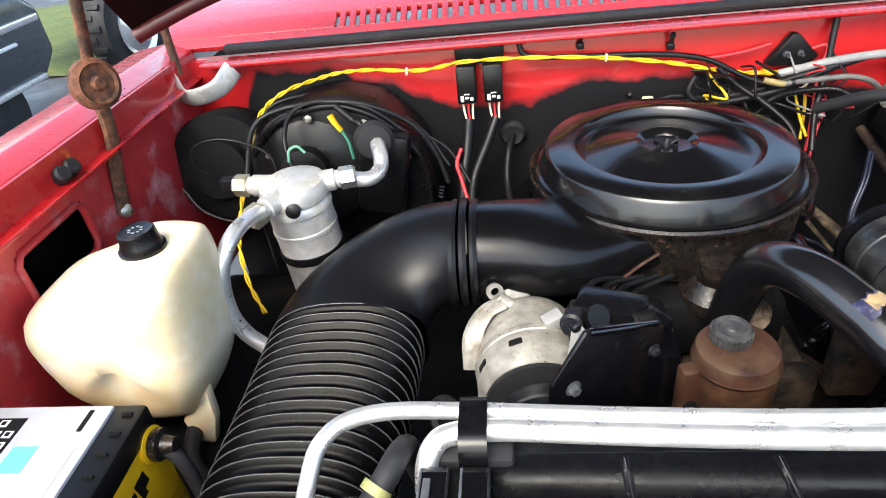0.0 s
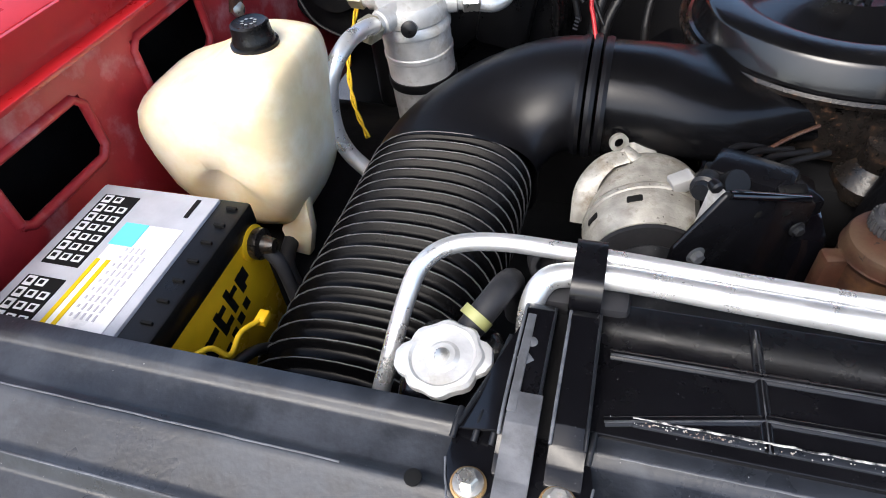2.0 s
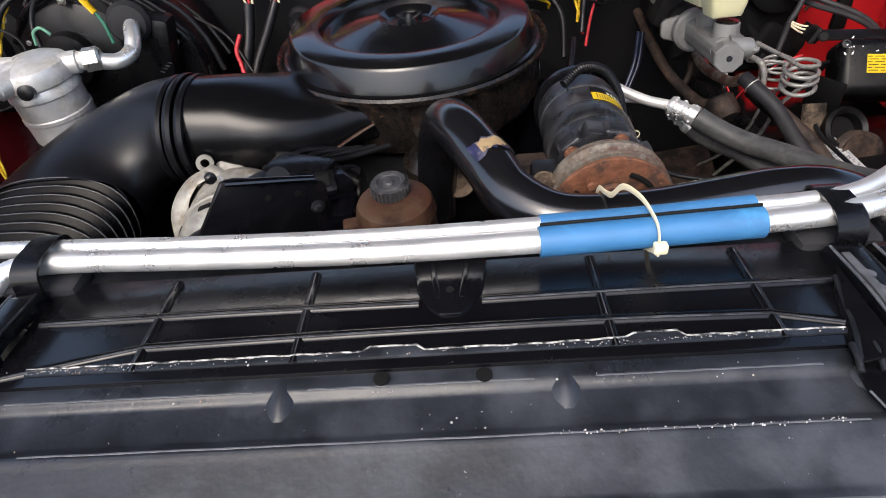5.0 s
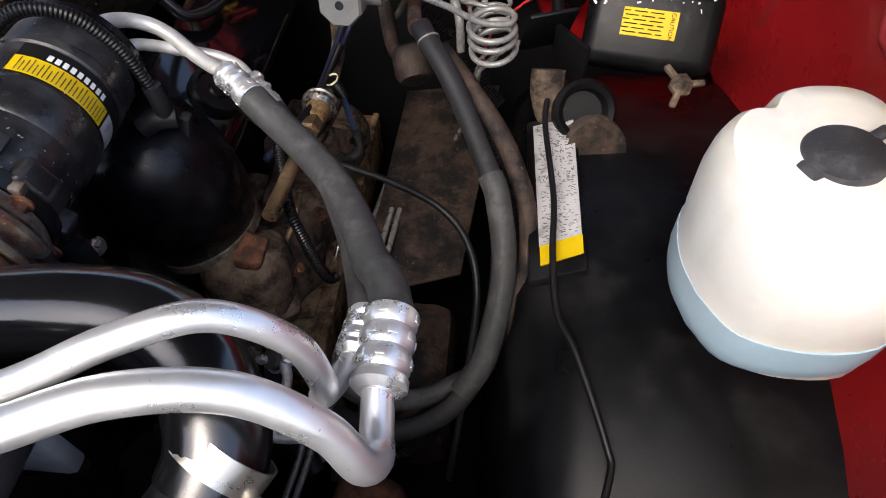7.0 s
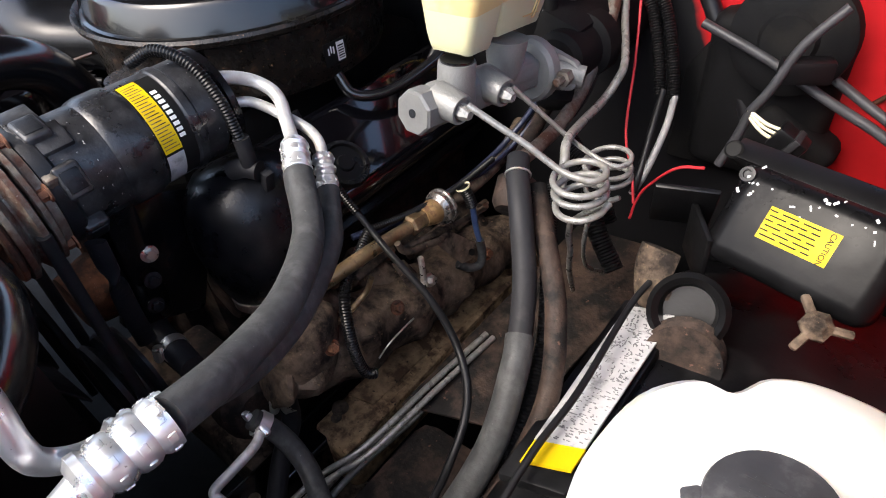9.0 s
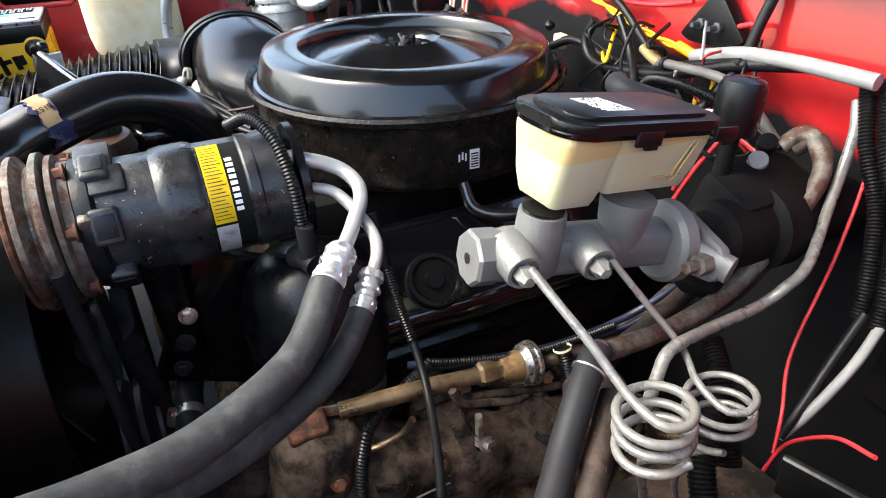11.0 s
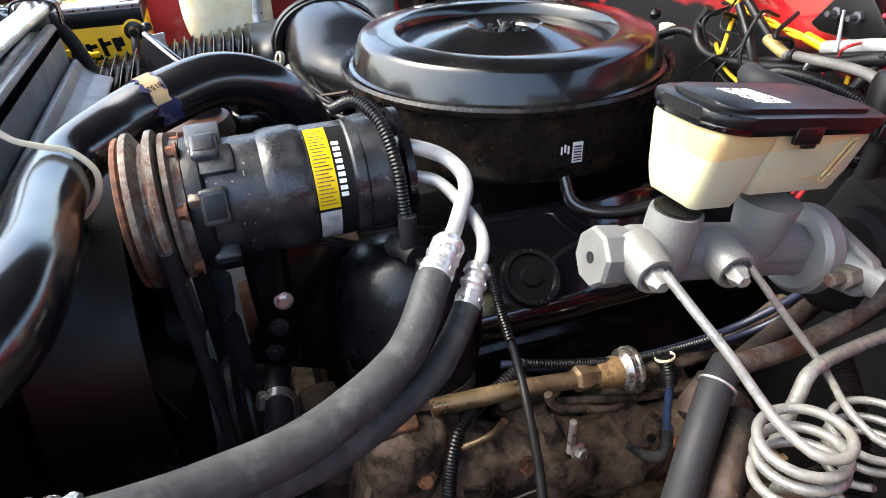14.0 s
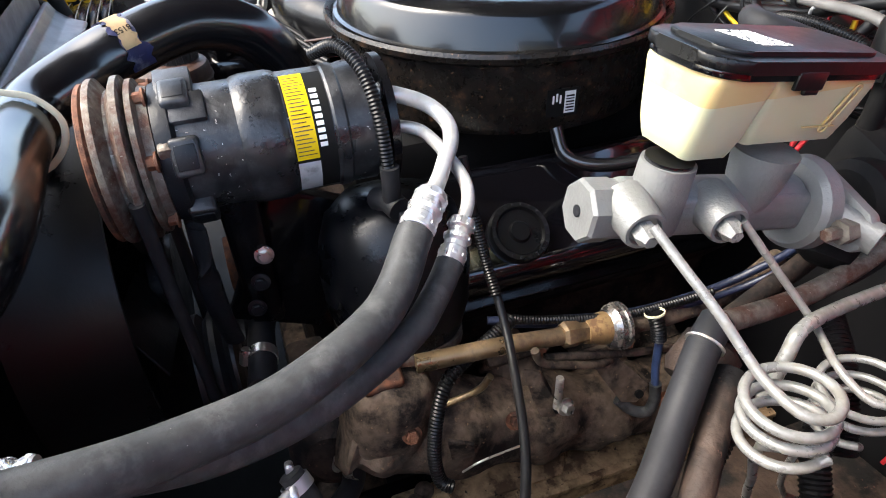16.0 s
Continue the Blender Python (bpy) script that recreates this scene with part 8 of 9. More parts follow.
bm = lathe(along((0.238, -0.215, 0.965), (0.30, -0.06, -1)), [(0.012, -0.040), (0.044, -0.034), (0.064, -0.016), (0.073, 0.012), (0.076, 0.04), (0.073, 0.08), (0.062, 0.115), (0.056, 0.12), (0.056, 0.132), (0.03, 0.14)], 40)
part("shell", bm, HOUSING, hg_)
part("clamp_ring", lathe(along((0.238, -0.215, 0.965), (0.30, -0.06, -1)), [(0.0615, 0.116), (0.0635, 0.117), (0.0635, 0.127), (0.0615, 0.128)], 40, ends=False), WORN_TAN, hg_, "rust-flecked clamp ring")
cbk = thing("compressor_bracket", (0.21, -0.36, 0.85), "black cast compressor bracket with bolts", "bracket")
bm = box(Matrix.Translation((0.215, -0.35, 0.955)) @ Matrix.Rotation(radians(14), 4, "Y"), (0.05, 0.035, 0.20), 0.008)
part("arm", bm, BLACK_PAINT, cbk)
part("strap", tube([(0.278, -0.385, 1.03), (0.28, -0.388, 0.98), (0.27, -0.388, 0.93), (0.255, -0.385, 0.88)], 0.010, 8, flat=0.5), BLACK_DUSTY, cbk)
for z in (0.965, 0.935, 0.905):
    part("bolt", hexbolt(along((0.245, -0.35 + (z - 0.93) * 0.3, z), (1, -0.1, 0.2)), 0.010, 0.006), STEEL if z > 0.96 else BLACK_DUSTY, cbk)
part("web", box(Matrix.Translation((0.20, -0.31, 0.92)) @ Matrix.Rotation(radians(-25), 4, "X"), (0.02, 0.1, 0.16), 0.005), BLACK_PAINT, cbk)
pl = thing("drive_pulleys", (0.12, -0.42, 0.7), "dark grooved crank and idler pulleys with belts", "pulleys")
part("idler", lathe(along((0.20, -0.39, 0.80), (0, -1, 0)), [(0.03, 0), (0.062, 0.002), (0.062, 0.006), (0.054, 0.012), (0.062, 0.018), (0.062, 0.024), (0.054, 0.03), (0.062, 0.036), (0.062, 0.042), (0.03, 0.044)], 40), BLACK_DUSTY, pl)
part("crank", lathe(along((0.02, -0.37, 0.60), (0, -1, 0)), [(0.04, 0), (0.088, 0.002), (0.088, 0.008), (0.076, 0.016), (0.088, 0.024), (0.088, 0.032), (0.076, 0.04), (0.088, 0.048), (0.05, 0.05)], 48), BLACK_DUSTY, pl)
for y, (xa, za, ra), (xb, zb, rb) in ((-0.4185, (0.226, 1.072, 0.064), (0.20, 0.80, 0.06)), (-0.41, (0.02, 0.60, 0.086), (0.20, 0.80, 0.06)), (-0.425, (0.02, 0.60, 0.086), (-0.10, 0.94, 0.05))):
    bm = bmesh.new()
    for s in (-1, 1):
        n2 = Vector((zb - za, 0, xa - xb)).normalized() * s
        sweep([Vector((xa, y, za)) + n2 * ra, Vector((xb, y, zb)) + n2 * rb], 0.006, 6, bm)
    part("belt", bm, RUBBER, pl)
wp = thing("water_pump", (0.0, -0.38, 0.8), "rusty water pump body", "pump")
part("body", lathe(along((0.02, -0.30, 0.80), (0, -1, 0)), [(0.10, 0), (0.09, 0.03), (0.05, 0.04), (0.04, 0.09)], 32), RUST, wp)
part("red_bracket", box(T((0.165, -0.33, 1.0)), (0.06, 0.03, 0.14), 0.006), BROWN_DARK, wp)
fan = thing("cooling_fan", (0.02, -0.48, 0.6), "dark steel cooling fan at rest", "fan")
part("hub", lathe(along((0.02, -0.45, 0.80), (0, -1, 0)), [(0.06, 0), (0.06, 0.03), (0.03, 0.045)], 28), BLACK_DUSTY, fan)
for k in range(7):
    a = 2 * math.pi * k / 7 + 0.35
    m = Matrix.Translation((0.02, -0.475, 0.80)) @ Matrix.Rotation(a, 4, "Y") @ T((0, 0, 0.13)) @ Matrix.Rotation(0.5, 4, "Z")
    part("blade", box(m, (0.075, 0.003, 0.17), 0.001), BLACK_DUSTY, fan)

# exhaust manifold with its fittings
em = thing("exhaust_manifold", (0.32, -0.05, 0.65), "grimy brown cast-iron exhaust manifold", "manifold")
def roughen(bm, amount, scale):
    """Pushes the points in and out unevenly, as sand-cast iron."""
    for v in bm.verts:
        p = v.co * scale
        v.co += Vector((noise.noise(p), noise.noise(p + Vector((7, 3, 1))), noise.noise(p + Vector((2, 9, 5))))) * amount
    return bm


part("log", roughen(tube([(0.315, -0.30, 0.785), (0.325, -0.25, 0.765), (0.33, -0.10, 0.725), (0.33, 0.05, 0.69), (0.33, 0.16, 0.66)], lambda s: 0.050 - 0.008 * abs(s - 0.5) + 0.004 * math.sin(s * 40), 28, 14, flat=1.0), 0.010, 26), BROWN, em)
part("end_cap", roughen(box(T((0.322, -0.258, 0.806)) @ Matrix.Rotation(radians(-14), 4, "X"), (0.10, 0.085, 0.115), 0.034, segments=6), 0.005, 40), BROWN, em, "rust-brown rounded front end")
for y in (-0.20, -0.10, 0.02, 0.12):
    z = 0.76 - (y + 0.25) * 0.27
    part("runner", roughen(tube([(0.255, y, z + 0.055), (0.285, y, z + 0.05), (0.325, y + 0.01, z + 0.01)], 0.03, 16, 8), 0.006, 40), BROWN, em)
    part("port_flange", box(T((0.292, y, z + 0.062)) @ Matrix.Rotation(radians(35), 4, "Y"), (0.012, 0.075, 0.05), 0.004), BROWN, em)
    part("port_bolt", hexbolt(along((0.304, y + 0.026, z + 0.075), (0.8, 0, 0.5)), 0.010, 0.008), RUST, em)
for pts, hole, tilt in (([(0.370, -0.129, 0.850), (0.378, -0.120, 0.815), (0.385, -0.112, 0.790), (0.388, -0.098, 0.788), (0.389, -0.086, 0.806), (0.386, -0.102, 0.816), (0.374, -0.112, 0.846)], (0.3905, -0.097, 0.803), 0.0),
                        ([(0.362, -0.052, 0.842), (0.378, -0.030, 0.806), (0.386, -0.012, 0.776), (0.391, 0.004, 0.774), (0.391, 0.012, 0.796), (0.380, -0.004, 0.812), (0.368, -0.034, 0.848)], (0.393, 0.0, 0.787), 0.2)):
    lug = part("lifting_lug", plate(pts, -0.005, 0.0012), BROWN, em, "dirt-caked steel lug with a hole")
    part("lug_hole", lathe(along(hole, (0.9, -0.1, 0.35)), [(0.0048, -0.002), (0.0048, 0.0006), (0.004, 0.0007)], 16), INK, lug, "dark hole")
part("spring_bolt", loom([(0.389, -0.098, 0.806), (0.391, -0.099, 0.828), (0.390, -0.099, 0.852)], 0.0042, 0.004), STEEL, em, "bright threaded stud")
part("stud_head", hexbolt(along((0.392, -0.090, 0.806), (0.9, 0.1, 0.3)), 0.0105, 0.008), STEEL, em, "plated nut")
for y in (-0.245, -0.135, 0.06):
    z = 0.80 - (y + 0.25) * 0.27
    part("rusty_bolt", hexbolt(along((0.372, y, z + 0.012), (0.8, -0.1, 0.5)), 0.011, 0.010), RUST, em)
part("front_lug", box(T((0.338, -0.262, 0.862)) @ Matrix.Rotation(0.4, 4, "Y"), (0.03, 0.04, 0.022), 0.006, segments=3), RUST, em, "rust-red cast lug")
part("clip", plate([(0.388, -0.215, 0.806), (0.395, -0.190, 0.796), (0.392, -0.188, 0.772), (0.386, -0.210, 0.770)], 0.004, 0.001), BROWN, em)
one("bent_wire", tube([(0.405, -0.206, 0.775), (0.410, -0.190, 0.790), (0.408, -0.160, 0.790), (0.405, -0.140, 0.786)], 0.0011, 6), STEEL, "thin bent bright wire over the manifold", "wire")
ef = thing("egr_tube", (0.36, -0.12, 0.86), "brassy tube with large hex fitting and plated disc", "fitting")
part("tube", tube([(0.357, -0.232, 0.889), (0.364, -0.15, 0.888), (0.366, -0.085, 0.880)], 0.0088, 18), BRASS, ef)
part("nut", lathe(along((0.366, -0.088, 0.881), (0.0, 1, -0.13)), [(0.011, 0), (0.0135, 0.003), (0.0135, 0.017), (0.0115, 0.020), (0.0115, 0.034)], 6), BRASS, ef)
part("rust_collar", lathe(along((0.366, -0.054, 0.876), (0.0, 1, -0.13)), [(0.0125, -0.008), (0.0135, 0), (0.0165, 0.010), (0.0165, 0.02), (0.012, 0.024)], 24), RUST_GOLD, ef)
part("disc", lathe(along((0.366, -0.035, 0.873), (0.0, 1, -0.13)), [(0.0165, -0.004), (0.020, 0), (0.0225, 0.003), (0.0225, 0.009), (0.0245, 0.0105), (0.0245, 0.014), (0.020, 0.0155), (0.012, 0.016)], 32), TARNISH, ef, "bright plated disc")
part("pipe", tube([(0.366, -0.02, 0.87), (0.367, 0.04, 0.866), (0.362, 0.12, 0.868), (0.34, 0.2, 0.875)], 0.0105, 14), BROWN, ef)
one("brass_tube", tube([(0.3286, -0.2604, 0.8339), (0.3365, -0.2566, 0.8167), (0.3475, -0.2402, 0.8125), (0.356, -0.2049, 0.8194), (0.3617, -0.1723, 0.8329), (0.3669, -0.162, 0.8541)], 0.0038, 10), BRASS, "thin bright brass tube curving over the manifold", "tube")
for pts in ([(0.379, -0.123, 0.886), (0.380, -0.118, 0.872), (0.380, -0.107, 0.862), (0.380, -0.085, 0.853), (0.378, -0.043, 0.836), (0.36, -0.01, 0.826)], [(0.366, -0.105, 0.857), (0.369, -0.091, 0.856), (0.371, -0.05, 0.845), (0.371, -0.008, 0.831), (0.37, 0.06, 0.815)]):
    one("steel_tube", tube(pts, 0.0042, 10), BROWN, "thin brown steel tube by the manifold", "tube")
one("plug_conduit", loom([(0.343, -0.130, 0.897), (0.3509, -0.1551, 0.8884), (0.3678, -0.2023, 0.8725), (0.3822, -0.2218, 0.8421), (0.3943, -0.2304, 0.8005), (0.4025, -0.2279, 0.7692), (0.409, -0.2164, 0.7602)], 0.0072, 0.0048), PLASTIC, "black ribbed plug-lead conduit hooking down", "conduit")
one("plug_lead", tube([(0.3323, -0.1508, 0.893), (0.347, -0.0991, 0.889), (0.3599, -0.0178, 0.880), (0.3649, 0.06, 0.882), (0.3752, 0.1162, 0.902), (0.4008, 0.1517, 0.955), (0.4065, 0.1671, 1.01)], 0.0042, 10), BLUE_WIRE, "dark blue ignition lead along the valve cover", "cable", "plug leads")
one("lead_conduit", loom([(0.343, -0.130, 0.897), (0.352, -0.0991, 0.893), (0.364, -0.03, 0.884), (0.369, 0.03, 0.884), (0.376, 0.08, 0.892)], 0.0048, 0.004), PLASTIC, "black ribbed conduit beside the ignition leads", "conduit")
one("plug_lead", tube([(0.3373, -0.1308, 0.885), (0.352, -0.0791, 0.882), (0.3629, 0.0, 0.875), (0.3709, 0.07, 0.877), (0.3852, 0.1262, 0.900), (0.410, 0.1567, 0.952), (0.4165, 0.1751, 1.005)], 0.0036, 10), BLUE_WIRE, "dark blue ignition lead along the valve cover", "cable", "plug leads")
bw = thing("sender_lead", (0.385, 0.02, 0.8), "blue lead with black conduit boot and tie", "wire")
part("boot", loom([(0.375, 0.01, 0.885), (0.383, 0.012, 0.872), (0.387, 0.014, 0.855)], 0.008, 0.004), PLASTIC, bw)
part("lead", tube([(0.387, 0.014, 0.858), (0.390, 0.015, 0.82), (0.393, 0.018, 0.795)], 0.0042, 10), BLUE_LEAD, bw)
part("plug_boot", tube([(0.393, 0.018, 0.797), (0.394, 0.021, 0.77), (0.393, 0.016, 0.752), (0.386, 0.002, 0.752), (0.375, -0.012, 0.764)], 0.0062, 12), HOSE, bw, "grey rubber plug boot")
part("tie", lathe(along((0.376, 0.01, 0.886), (0.3, 0.1, -0.8)), [(0.0095, -0.0012), (0.0103, -0.0012), (0.0103, 0.0012), (0.0095, 0.0012)], 18, ends=False), TIE, bw)
dp = thing("throttle_cable", (0.4, -0.14, 0.6), "thin black cable slanting down across the engine", "cable")
part("cable", tube([(0.3012, -0.1635, 1.0587), (0.3163, -0.1586, 1.0086), (0.3313, -0.1532, 0.9651), (0.3603, -0.1505, 0.9305), (0.4003, -0.157, 0.9088), (0.4831, -0.185, 0.9051), (0.5431, -0.2172, 0.9014), (0.5752, -0.2469, 0.8783), (0.5875, -0.2929, 0.8451), (0.5803, -0.3578, 0.7704), (0.568, -0.4326, 0.6807)], 0.0040, 10, 8), WIRE, dp)
part("grip", loom([(0.3163, -0.1586, 1.0086), (0.3313, -0.1532, 0.9651), (0.352, -0.151, 0.939)], 0.0052, 0.004), PLASTIC, dp)
vh = one("vacuum_hose", tube([(0.205, -0.02, 1.015), (0.225, -0.015, 0.99), (0.25, 0.02, 0.985), (0.27, 0.08, 1.0), (0.28, 0.13, 1.02)], 0.0075, 12), RUBBER_GLOSS, "shiny black vacuum hose under the air cleaner", "hose")
for x, y, z, m in ((0.255, -0.365, 0.848, (1, -0.1, 0.05)), (0.33, -0.30, 0.735, (0.5, 0.6, 0.2))):
    hc = thing("hose_clamp", (x, y, z), "worm-drive steel hose clamp on a black hose", "hose clamp", "hose clamps")
    part("band", lathe(along((x, y, z), m), [(0.0145, -0.006), (0.0158, -0.006), (0.0158, 0.006), (0.0145, 0.006)], 22, ends=False), STEEL, hc)
    part("screw", lathe(along((x - 0.005, y - 0.016, z + 0.004), (0.1, -0.3, -1)), [(0.005, -0.008), (0.006, -0.006), (0.006, 0.008), (0.004, 0.011)], 8), STEEL, hc)
one("bypass_hose", tube([(0.30, -0.37, 0.85), (0.255, -0.365, 0.848), (0.21, -0.36, 0.85), (0.17, -0.34, 0.87)], 0.0145, 14), RUBBER, "short black bypass hose with clamp", "hose")
one("fuel_hose", tube([(0.322, -0.292, 0.765), (0.33, -0.30, 0.735), (0.335, -0.31, 0.70), (0.345, -0.35, 0.66), (0.40, -0.42, 0.62)], 0.0125, 12), RUBBER, "black fuel hose on the pump nipple", "hose")
fp = thing("fuel_pump", (0.24, -0.31, 0.66), "rusty red-brown fuel pump casting", "pump")
part("body", lathe(along((0.255, -0.31, 0.70), (0.9, -0.2, 0.2)), [(0.05, -0.03), (0.055, 0.0), (0.05, 0.03), (0.03, 0.045)], 24), BROWN_DARK, fp)
part("flange", box(T((0.20, -0.32, 0.72)), (0.1, 0.05, 0.09), 0.01), BROWN_DARK, fp)
# frame rail below
fr = thing("frame_rail", (0.36, -0.1, 0.5), "brown dirt-caked steel frame rail", "frame")
part("rail", box(Matrix.Translation((0.33, 0.13, 0.55)), (0.08, 0.80, 0.10), 0.012, segments=3), TAN_RUST, fr)
part("rail_lip", box(T((0.365, 0.13, 0.602)), (0.012, 0.80, 0.010), 0.003), TAN_RUST, fr)
part("torn_patch", plate([(0.30, -0.20, 0.603), (0.345, -0.19, 0.603), (0.35, -0.05, 0.604), (0.31, -0.02, 0.604)], 0.006, 0.003), TAN_RUST, fr)
part("crossmember", box(T((0.1, -0.30, 0.47)), (0.6, 0.1, 0.09), 0.015), BROWN, fr)
for y in (-0.22, 0.02, 0.15):
    part("rivet", lathe(along((0.305, y, 0.60), (-0.1, 0, 1)), [(0.013, 0), (0.011, 0.006), (0.004, 0.009)], 16), BROWN, fr)
for dx in (0.0, 0.014):
    one("brake_line", tube([(0.385 + dx, -0.40, 0.60), (0.389 + dx, -0.295, 0.62), (0.402 + dx, -0.158, 0.62), (0.408 + dx, -0.017, 0.63), (0.429 + dx, 0.123, 0.64), (0.44 + dx, 0.24, 0.65)], 0.0045, 8), ZINC, "dull steel brake line along the frame", "pipe", "frame lines")
wg = thing("wing_clamp", (0.377, -0.36, 0.80), "bright wing-screw clamp on the fuel hose end", "hose clamp")
part("band", lathe(along((0.379, -0.358, 0.80), (0.5, 0.35, -0.6)), [(0.013, -0.006), (0.0145, -0.006), (0.0145, 0.006), (0.013, 0.006)], 20, ends=False), ALU, wg)
for sx in (-1, 1):
    part("wing", box(T((0.377 + 0.014 * sx, -0.362, 0.806)) @ Matrix.Rotation(0.5 * sx, 4, "Y"), (0.014, 0.008, 0.012), 0.003), ALU, wg)
one("fuel_hose", tube([(0.372, -0.362, 0.81), (0.392, -0.349, 0.78), (0.424, -0.349, 0.75), (0.475, -0.367, 0.735), (0.531, -0.36, 0.735), (0.58, -0.34, 0.75)], 0.0115, 12), HOSE, "dusty black fuel hose below the clamp", "hose", "fuel hoses")
one("bent_pipe", tube([(0.385, -0.362, 0.805), (0.393, -0.378, 0.80), (0.39, -0.41, 0.79), (0.386, -0.432, 0.78), (0.396, -0.434, 0.775), (0.421, -0.43, 0.77), (0.445, -0.432, 0.765), (0.467, -0.435, 0.76)], 0.0055, 10), ALU_DULL, "bent grey steel pipe with end fitting", "pipe")
sg = thing("steering_gear", (0.50, -0.30, 0.6), "grimy dark steering gear box", "steering gear")
part("case", box(T((0.50, -0.28, 0.60)), (0.12, 0.2, 0.14), 0.03), BROWN_DARK, sg)
part("splash_plate", plate([(0.42, -0.2, 0.68), (0.56, -0.15, 0.68), (0.60, 0.22, 0.72), (0.44, 0.22, 0.70)], 0.006, 0.002), BROWN_DARK, sg)
one("thin_cable", tube([(0.66, -0.03, 0.918), (0.6538, -0.0822, 0.912), (0.6621, -0.1992, 0.9103), (0.6604, -0.2693, 0.9069), (0.6644, -0.3342, 0.8976), (0.6817, -0.3762, 0.8944), (0.7072, -0.4503, 0.8743), (0.711, -0.474, 0.8593), (0.6972, -0.5323, 0.8085), (0.69, -0.60, 0.75)], 0.0034, 10), WIRE, "thin black cable lying over the silver label", "cable")

# ---- neighbouring vehicles far off ----
nv = thing("parked_car", (-4.4, 1.6, 0.0), "dark grey parked car with pale side trim", "vehicle")
part("body", prism(Matrix(((0, 0, 1, -5.3), (1, 0, 0, 0), (0, 1, 0, 0), (0, 0, 0, 1))), [(-1.2, 0.42), (3.3, 0.42), (3.47, 0.55), (3.47, 0.86), (3.3, 0.98), (-1.2, 1.0)], 1.8, 0.05, segments=3), TRUCK_DARK, nv)
part("window_band", box(T((-4.4, 0.6, 1.18)), (1.5, 3.0, 0.4), 0.12), TRUCK_DARK, nv)
part("trim", box(T((-3.49, 1.2, 0.80)), (0.03, 4.4, 0.05), 0.012), CHROME, nv, "bright side trim")
part("trim", box(T((-3.49, 1.0, 0.69)), (0.02, 4.2, 0.025), 0.008), WHITE, nv, "pale pinstripe")
part("sill", box(T((-3.5, 1.1, 0.43)), (0.04, 4.3, 0.04), 0.012), ALU_DULL, nv)
for y in (2.7, -0.4):
    part("wheel", lathe(along((-3.55, y, 0.33), (1, 0, 0)), [(0.2, -0.2), (0.32, -0.18), (0.33, -0.02), (0.3, 0.02), (0.2, 0.03)], 32), RUBBER, nv)
no = thing("parked_off_roader", (-4.4, 5.6, 0.0), "dark off-roader with knobbly tyre and chrome wheel", "vehicle")
part("body", box(T((-4.5, 6.2, 1.15)), (1.7, 3.4, 0.7), 0.1, segments=3), TRUCK_DARK, no)
wh = part("tyre", lathe(along((-3.62, 4.62, 0.42), (1, -0.12, 0)), [(0.24, -0.13), (0.38, -0.12), (0.42, -0.08), (0.42, 0.06), (0.39, 0.11), (0.25, 0.12)], 44), RUBBER, no, "black knobbly tyre")
part("rim", lathe(along((-3.50, 4.60, 0.42), (1, -0.12, 0)), [(0.255, 0), (0.26, 0.02), (0.21, 0.0), (0.12, 0.03), (0.07, 0.07), (0.0, 0.075)], 32), CHROME, wh, "chrome wheel rim")
for k in range(30):
    a0 = 2 * math.pi * k / 30
    part("tread_lug", box(along((-3.62, 4.62, 0.42), (1, -0.12, 0)) @ Matrix.Rotation(a0, 4, "Z") @ T((0.42, 0, 0.03 * (-1) ** k)), (0.03, 0.05, 0.11), 0.004), RUBBER, wh)

# ---- frame rail, steering box and lines low in the bay ----
fr = thing("frame_rail", (0.33, -0.39, 0.5), "black boxed steel frame rail with an oily sheen", "frame rail", kind="structure")
part("rail", prism(Matrix(((1, 0.02, 0, 0.30), (0, 0, -1, -0.05), (0, 1, 0, 0.56), (0, 0, 0, 1))), [(-0.03, -0.10), (0.03, -0.10), (0.03, 0.03), (0.022, 0.038), (-0.022, 0.038), (-0.03, 0.03)], 0.62, 0.003), BLACK_GLOSS, fr)
for k in range(5):
    part("rail_bolt", hexbolt(T((0.30 + 0.012 * (k % 2), -0.16 - 0.075 * k, 0.599)), 0.009, 0.006), BROWN, fr)
sb = thing("steering_gear", (0.46, -0.48, 0.5), "rust-red cast steering gear box with a bolted cover", "steering gear")
SB = T((0.462, -0.475, 0.585)) @ Matrix.Rotation(radians(-12), 4, "Z") @ Matrix.Rotation(radians(10), 4, "X")
part("housing", box(SB, (0.085, 0.13, 0.09), 0.022, segments=4), RUST, sb)
part("cover", lathe(SB @ T((0, -0.005, 0.044)), [(0.036, 0), (0.036, 0.008), (0.031, 0.011), (0.016, 0.012), (0.012, 0.018), (0.008, 0.018)], 32), RUST, sb, "round rusty cover")
for k in range(4):
    a = radians(40 + 90 * k)
    part("cover_bolt", hexbolt(SB @ T((0.029 * math.cos(a), -0.005 + 0.029 * math.sin(a), 0.053)), 0.006, 0.005), BROWN if k else STEEL, sb)
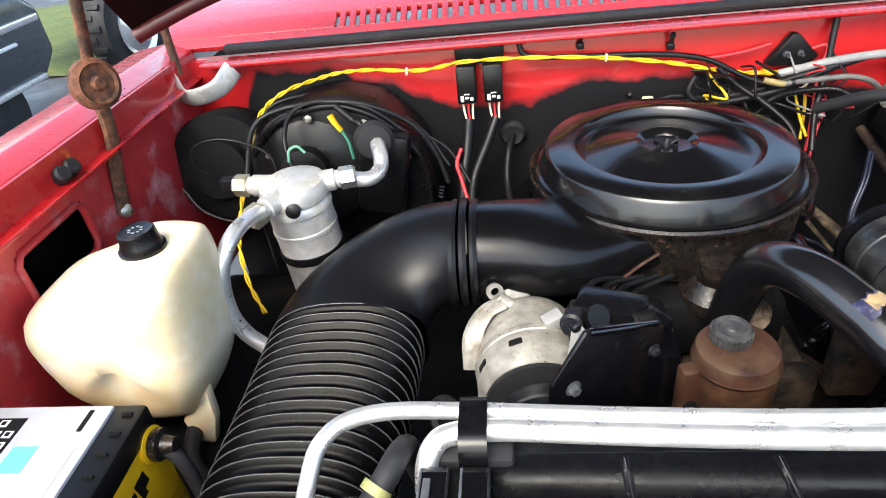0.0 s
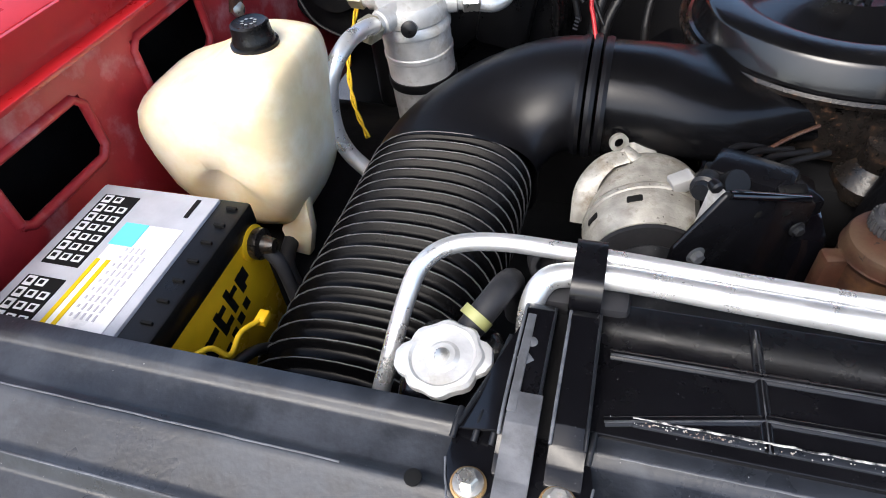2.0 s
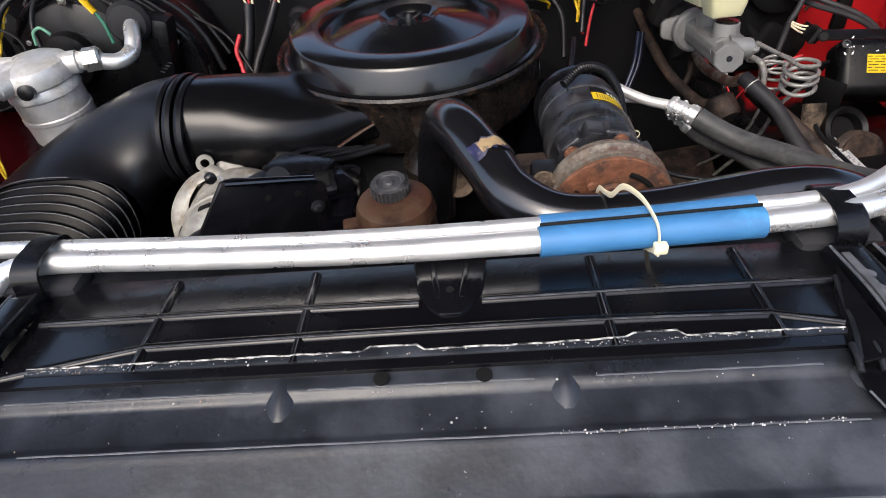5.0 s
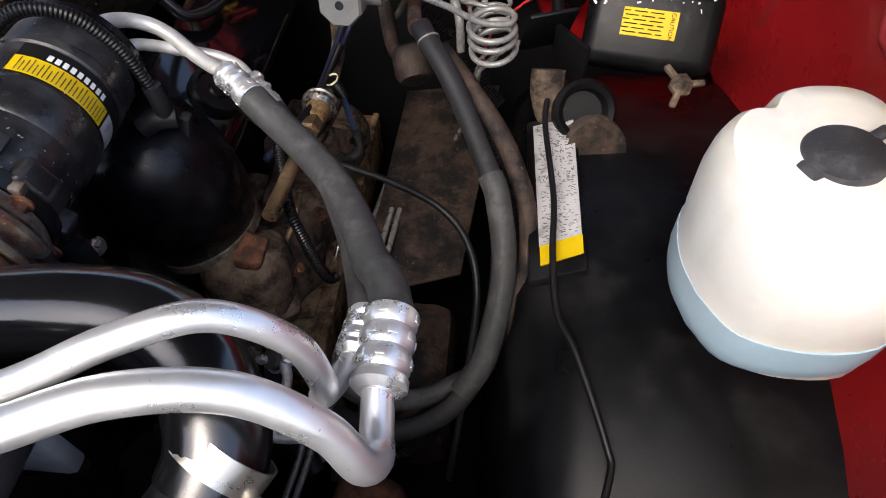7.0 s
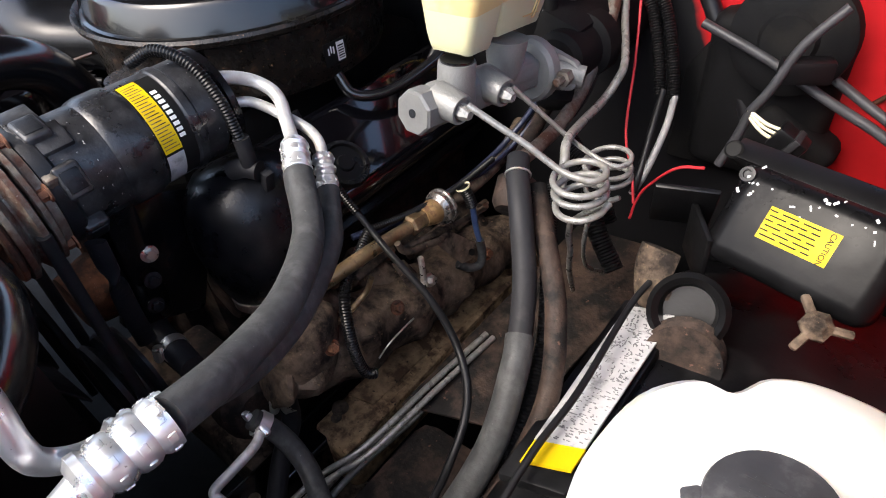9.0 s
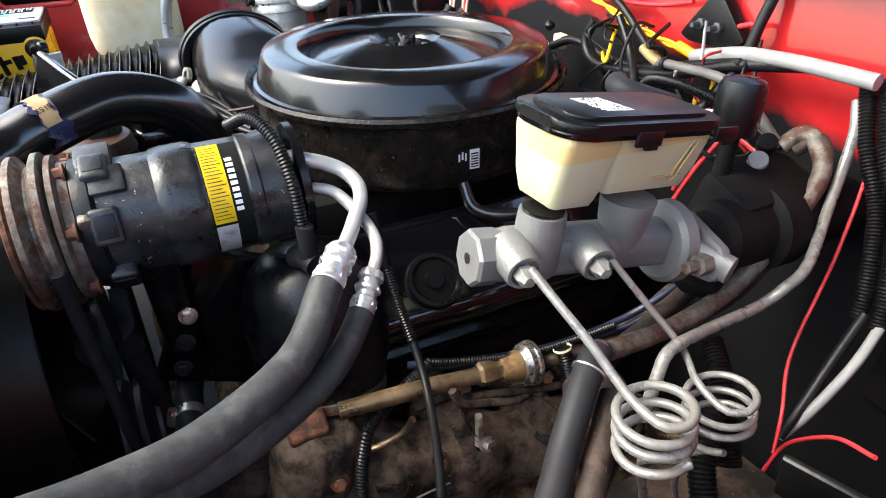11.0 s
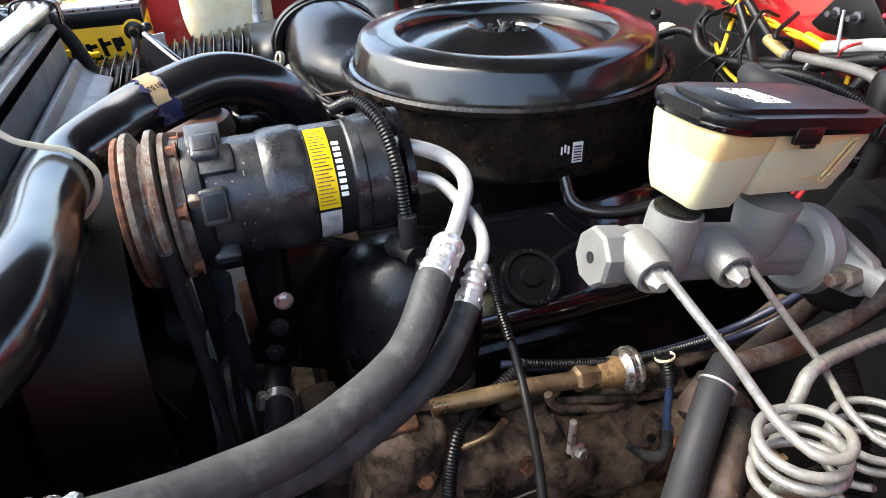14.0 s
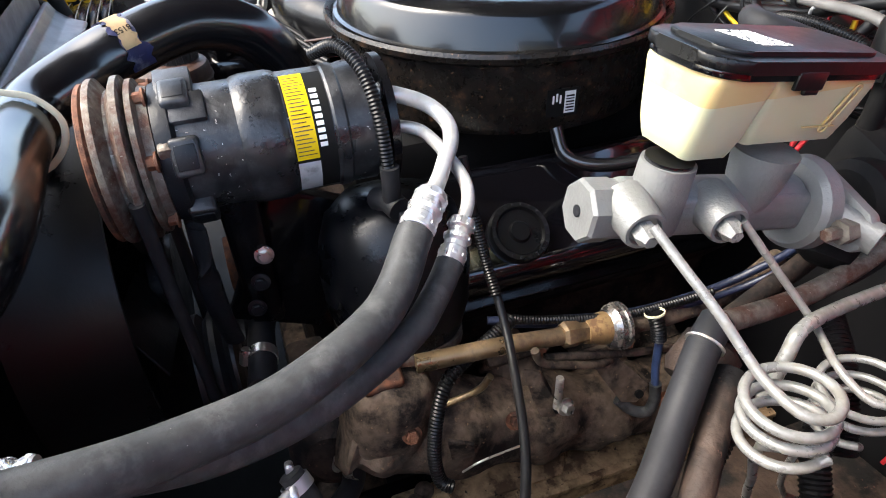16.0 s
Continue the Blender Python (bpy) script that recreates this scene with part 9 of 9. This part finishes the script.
part("input_neck", lathe(along((0.445, -0.42, 0.60), (-0.1, 1, 0.35)), [(0.03, 0), (0.03, 0.02), (0.02, 0.024), (0.018, 0.05)], 24), BROWN_DARK, sb)
gp = thing("gusset_plate", (0.39, -0.565, 0.58), "tan rusty steel gusset plate with bolts", "plate")
part("plate", plate([(0.345, -0.595, 0.59), (0.35, -0.545, 0.60), (0.41, -0.525, 0.605), (0.445, -0.565, 0.595)], 0.006, 0.002), TAN_RUST, gp)
for x, y, z in ((0.360, -0.556, 0.603), (0.402, -0.548, 0.604), (0.37, -0.580, 0.597)):
    part("bolt", hexbolt(T((x, y, z)), 0.0075, 0.006), BROWN, gp)
part("rusty_knot", lathe(along((0.337, -0.522, 0.62), (0.5, -0.3, 0.8)), [(0.006, 0), (0.017, 0.006), (0.018, 0.016), (0.011, 0.02), (0.011, 0.034), (0.005, 0.036)], 7), TAN_RUST, gp)
for dx in (0.0, 0.012):
    one("fuel_line", tube([(0.30 + dx, -0.545, 0.655), (0.362 + dx, -0.505, 0.645), (0.378 + dx, -0.432, 0.642), (0.392 + dx, -0.335, 0.66), (0.422 + dx, -0.27, 0.68), (0.44 + dx, -0.161, 0.70), (0.45 + dx, -0.05, 0.70)], 0.0042, 10, 8), ZINC, "thin dull steel line along the frame rail", "pipe", "fuel lines")
one("cooler_hose", tube([(0.375, -0.536, 0.655), (0.426, -0.52, 0.678), (0.469, -0.503, 0.688), (0.503, -0.502, 0.685), (0.517, -0.515, 0.665), (0.511, -0.536, 0.64), (0.49, -0.55, 0.58)], 0.0088, 14, 8), RUBBER, "dull black hose looping over the steering gear", "hose")
one("conduit", loom([(0.445, -0.412, 0.625), (0.491, -0.402, 0.64), (0.534, -0.382, 0.66), (0.558, -0.346, 0.68), (0.577, -0.314, 0.70)], 0.0095, 0.0048), PLASTIC, "black ribbed conduit beside the thick hose", "conduit")
one("sensor_wire", tube([(0.283, -0.582, 0.65), (0.289, -0.554, 0.685), (0.317, -0.531, 0.70), (0.359, -0.527, 0.69), (0.388, -0.534, 0.65)], 0.003, 8, 8), GREY_WIRE, "dull grey wire arching over the frame rail", "wire")
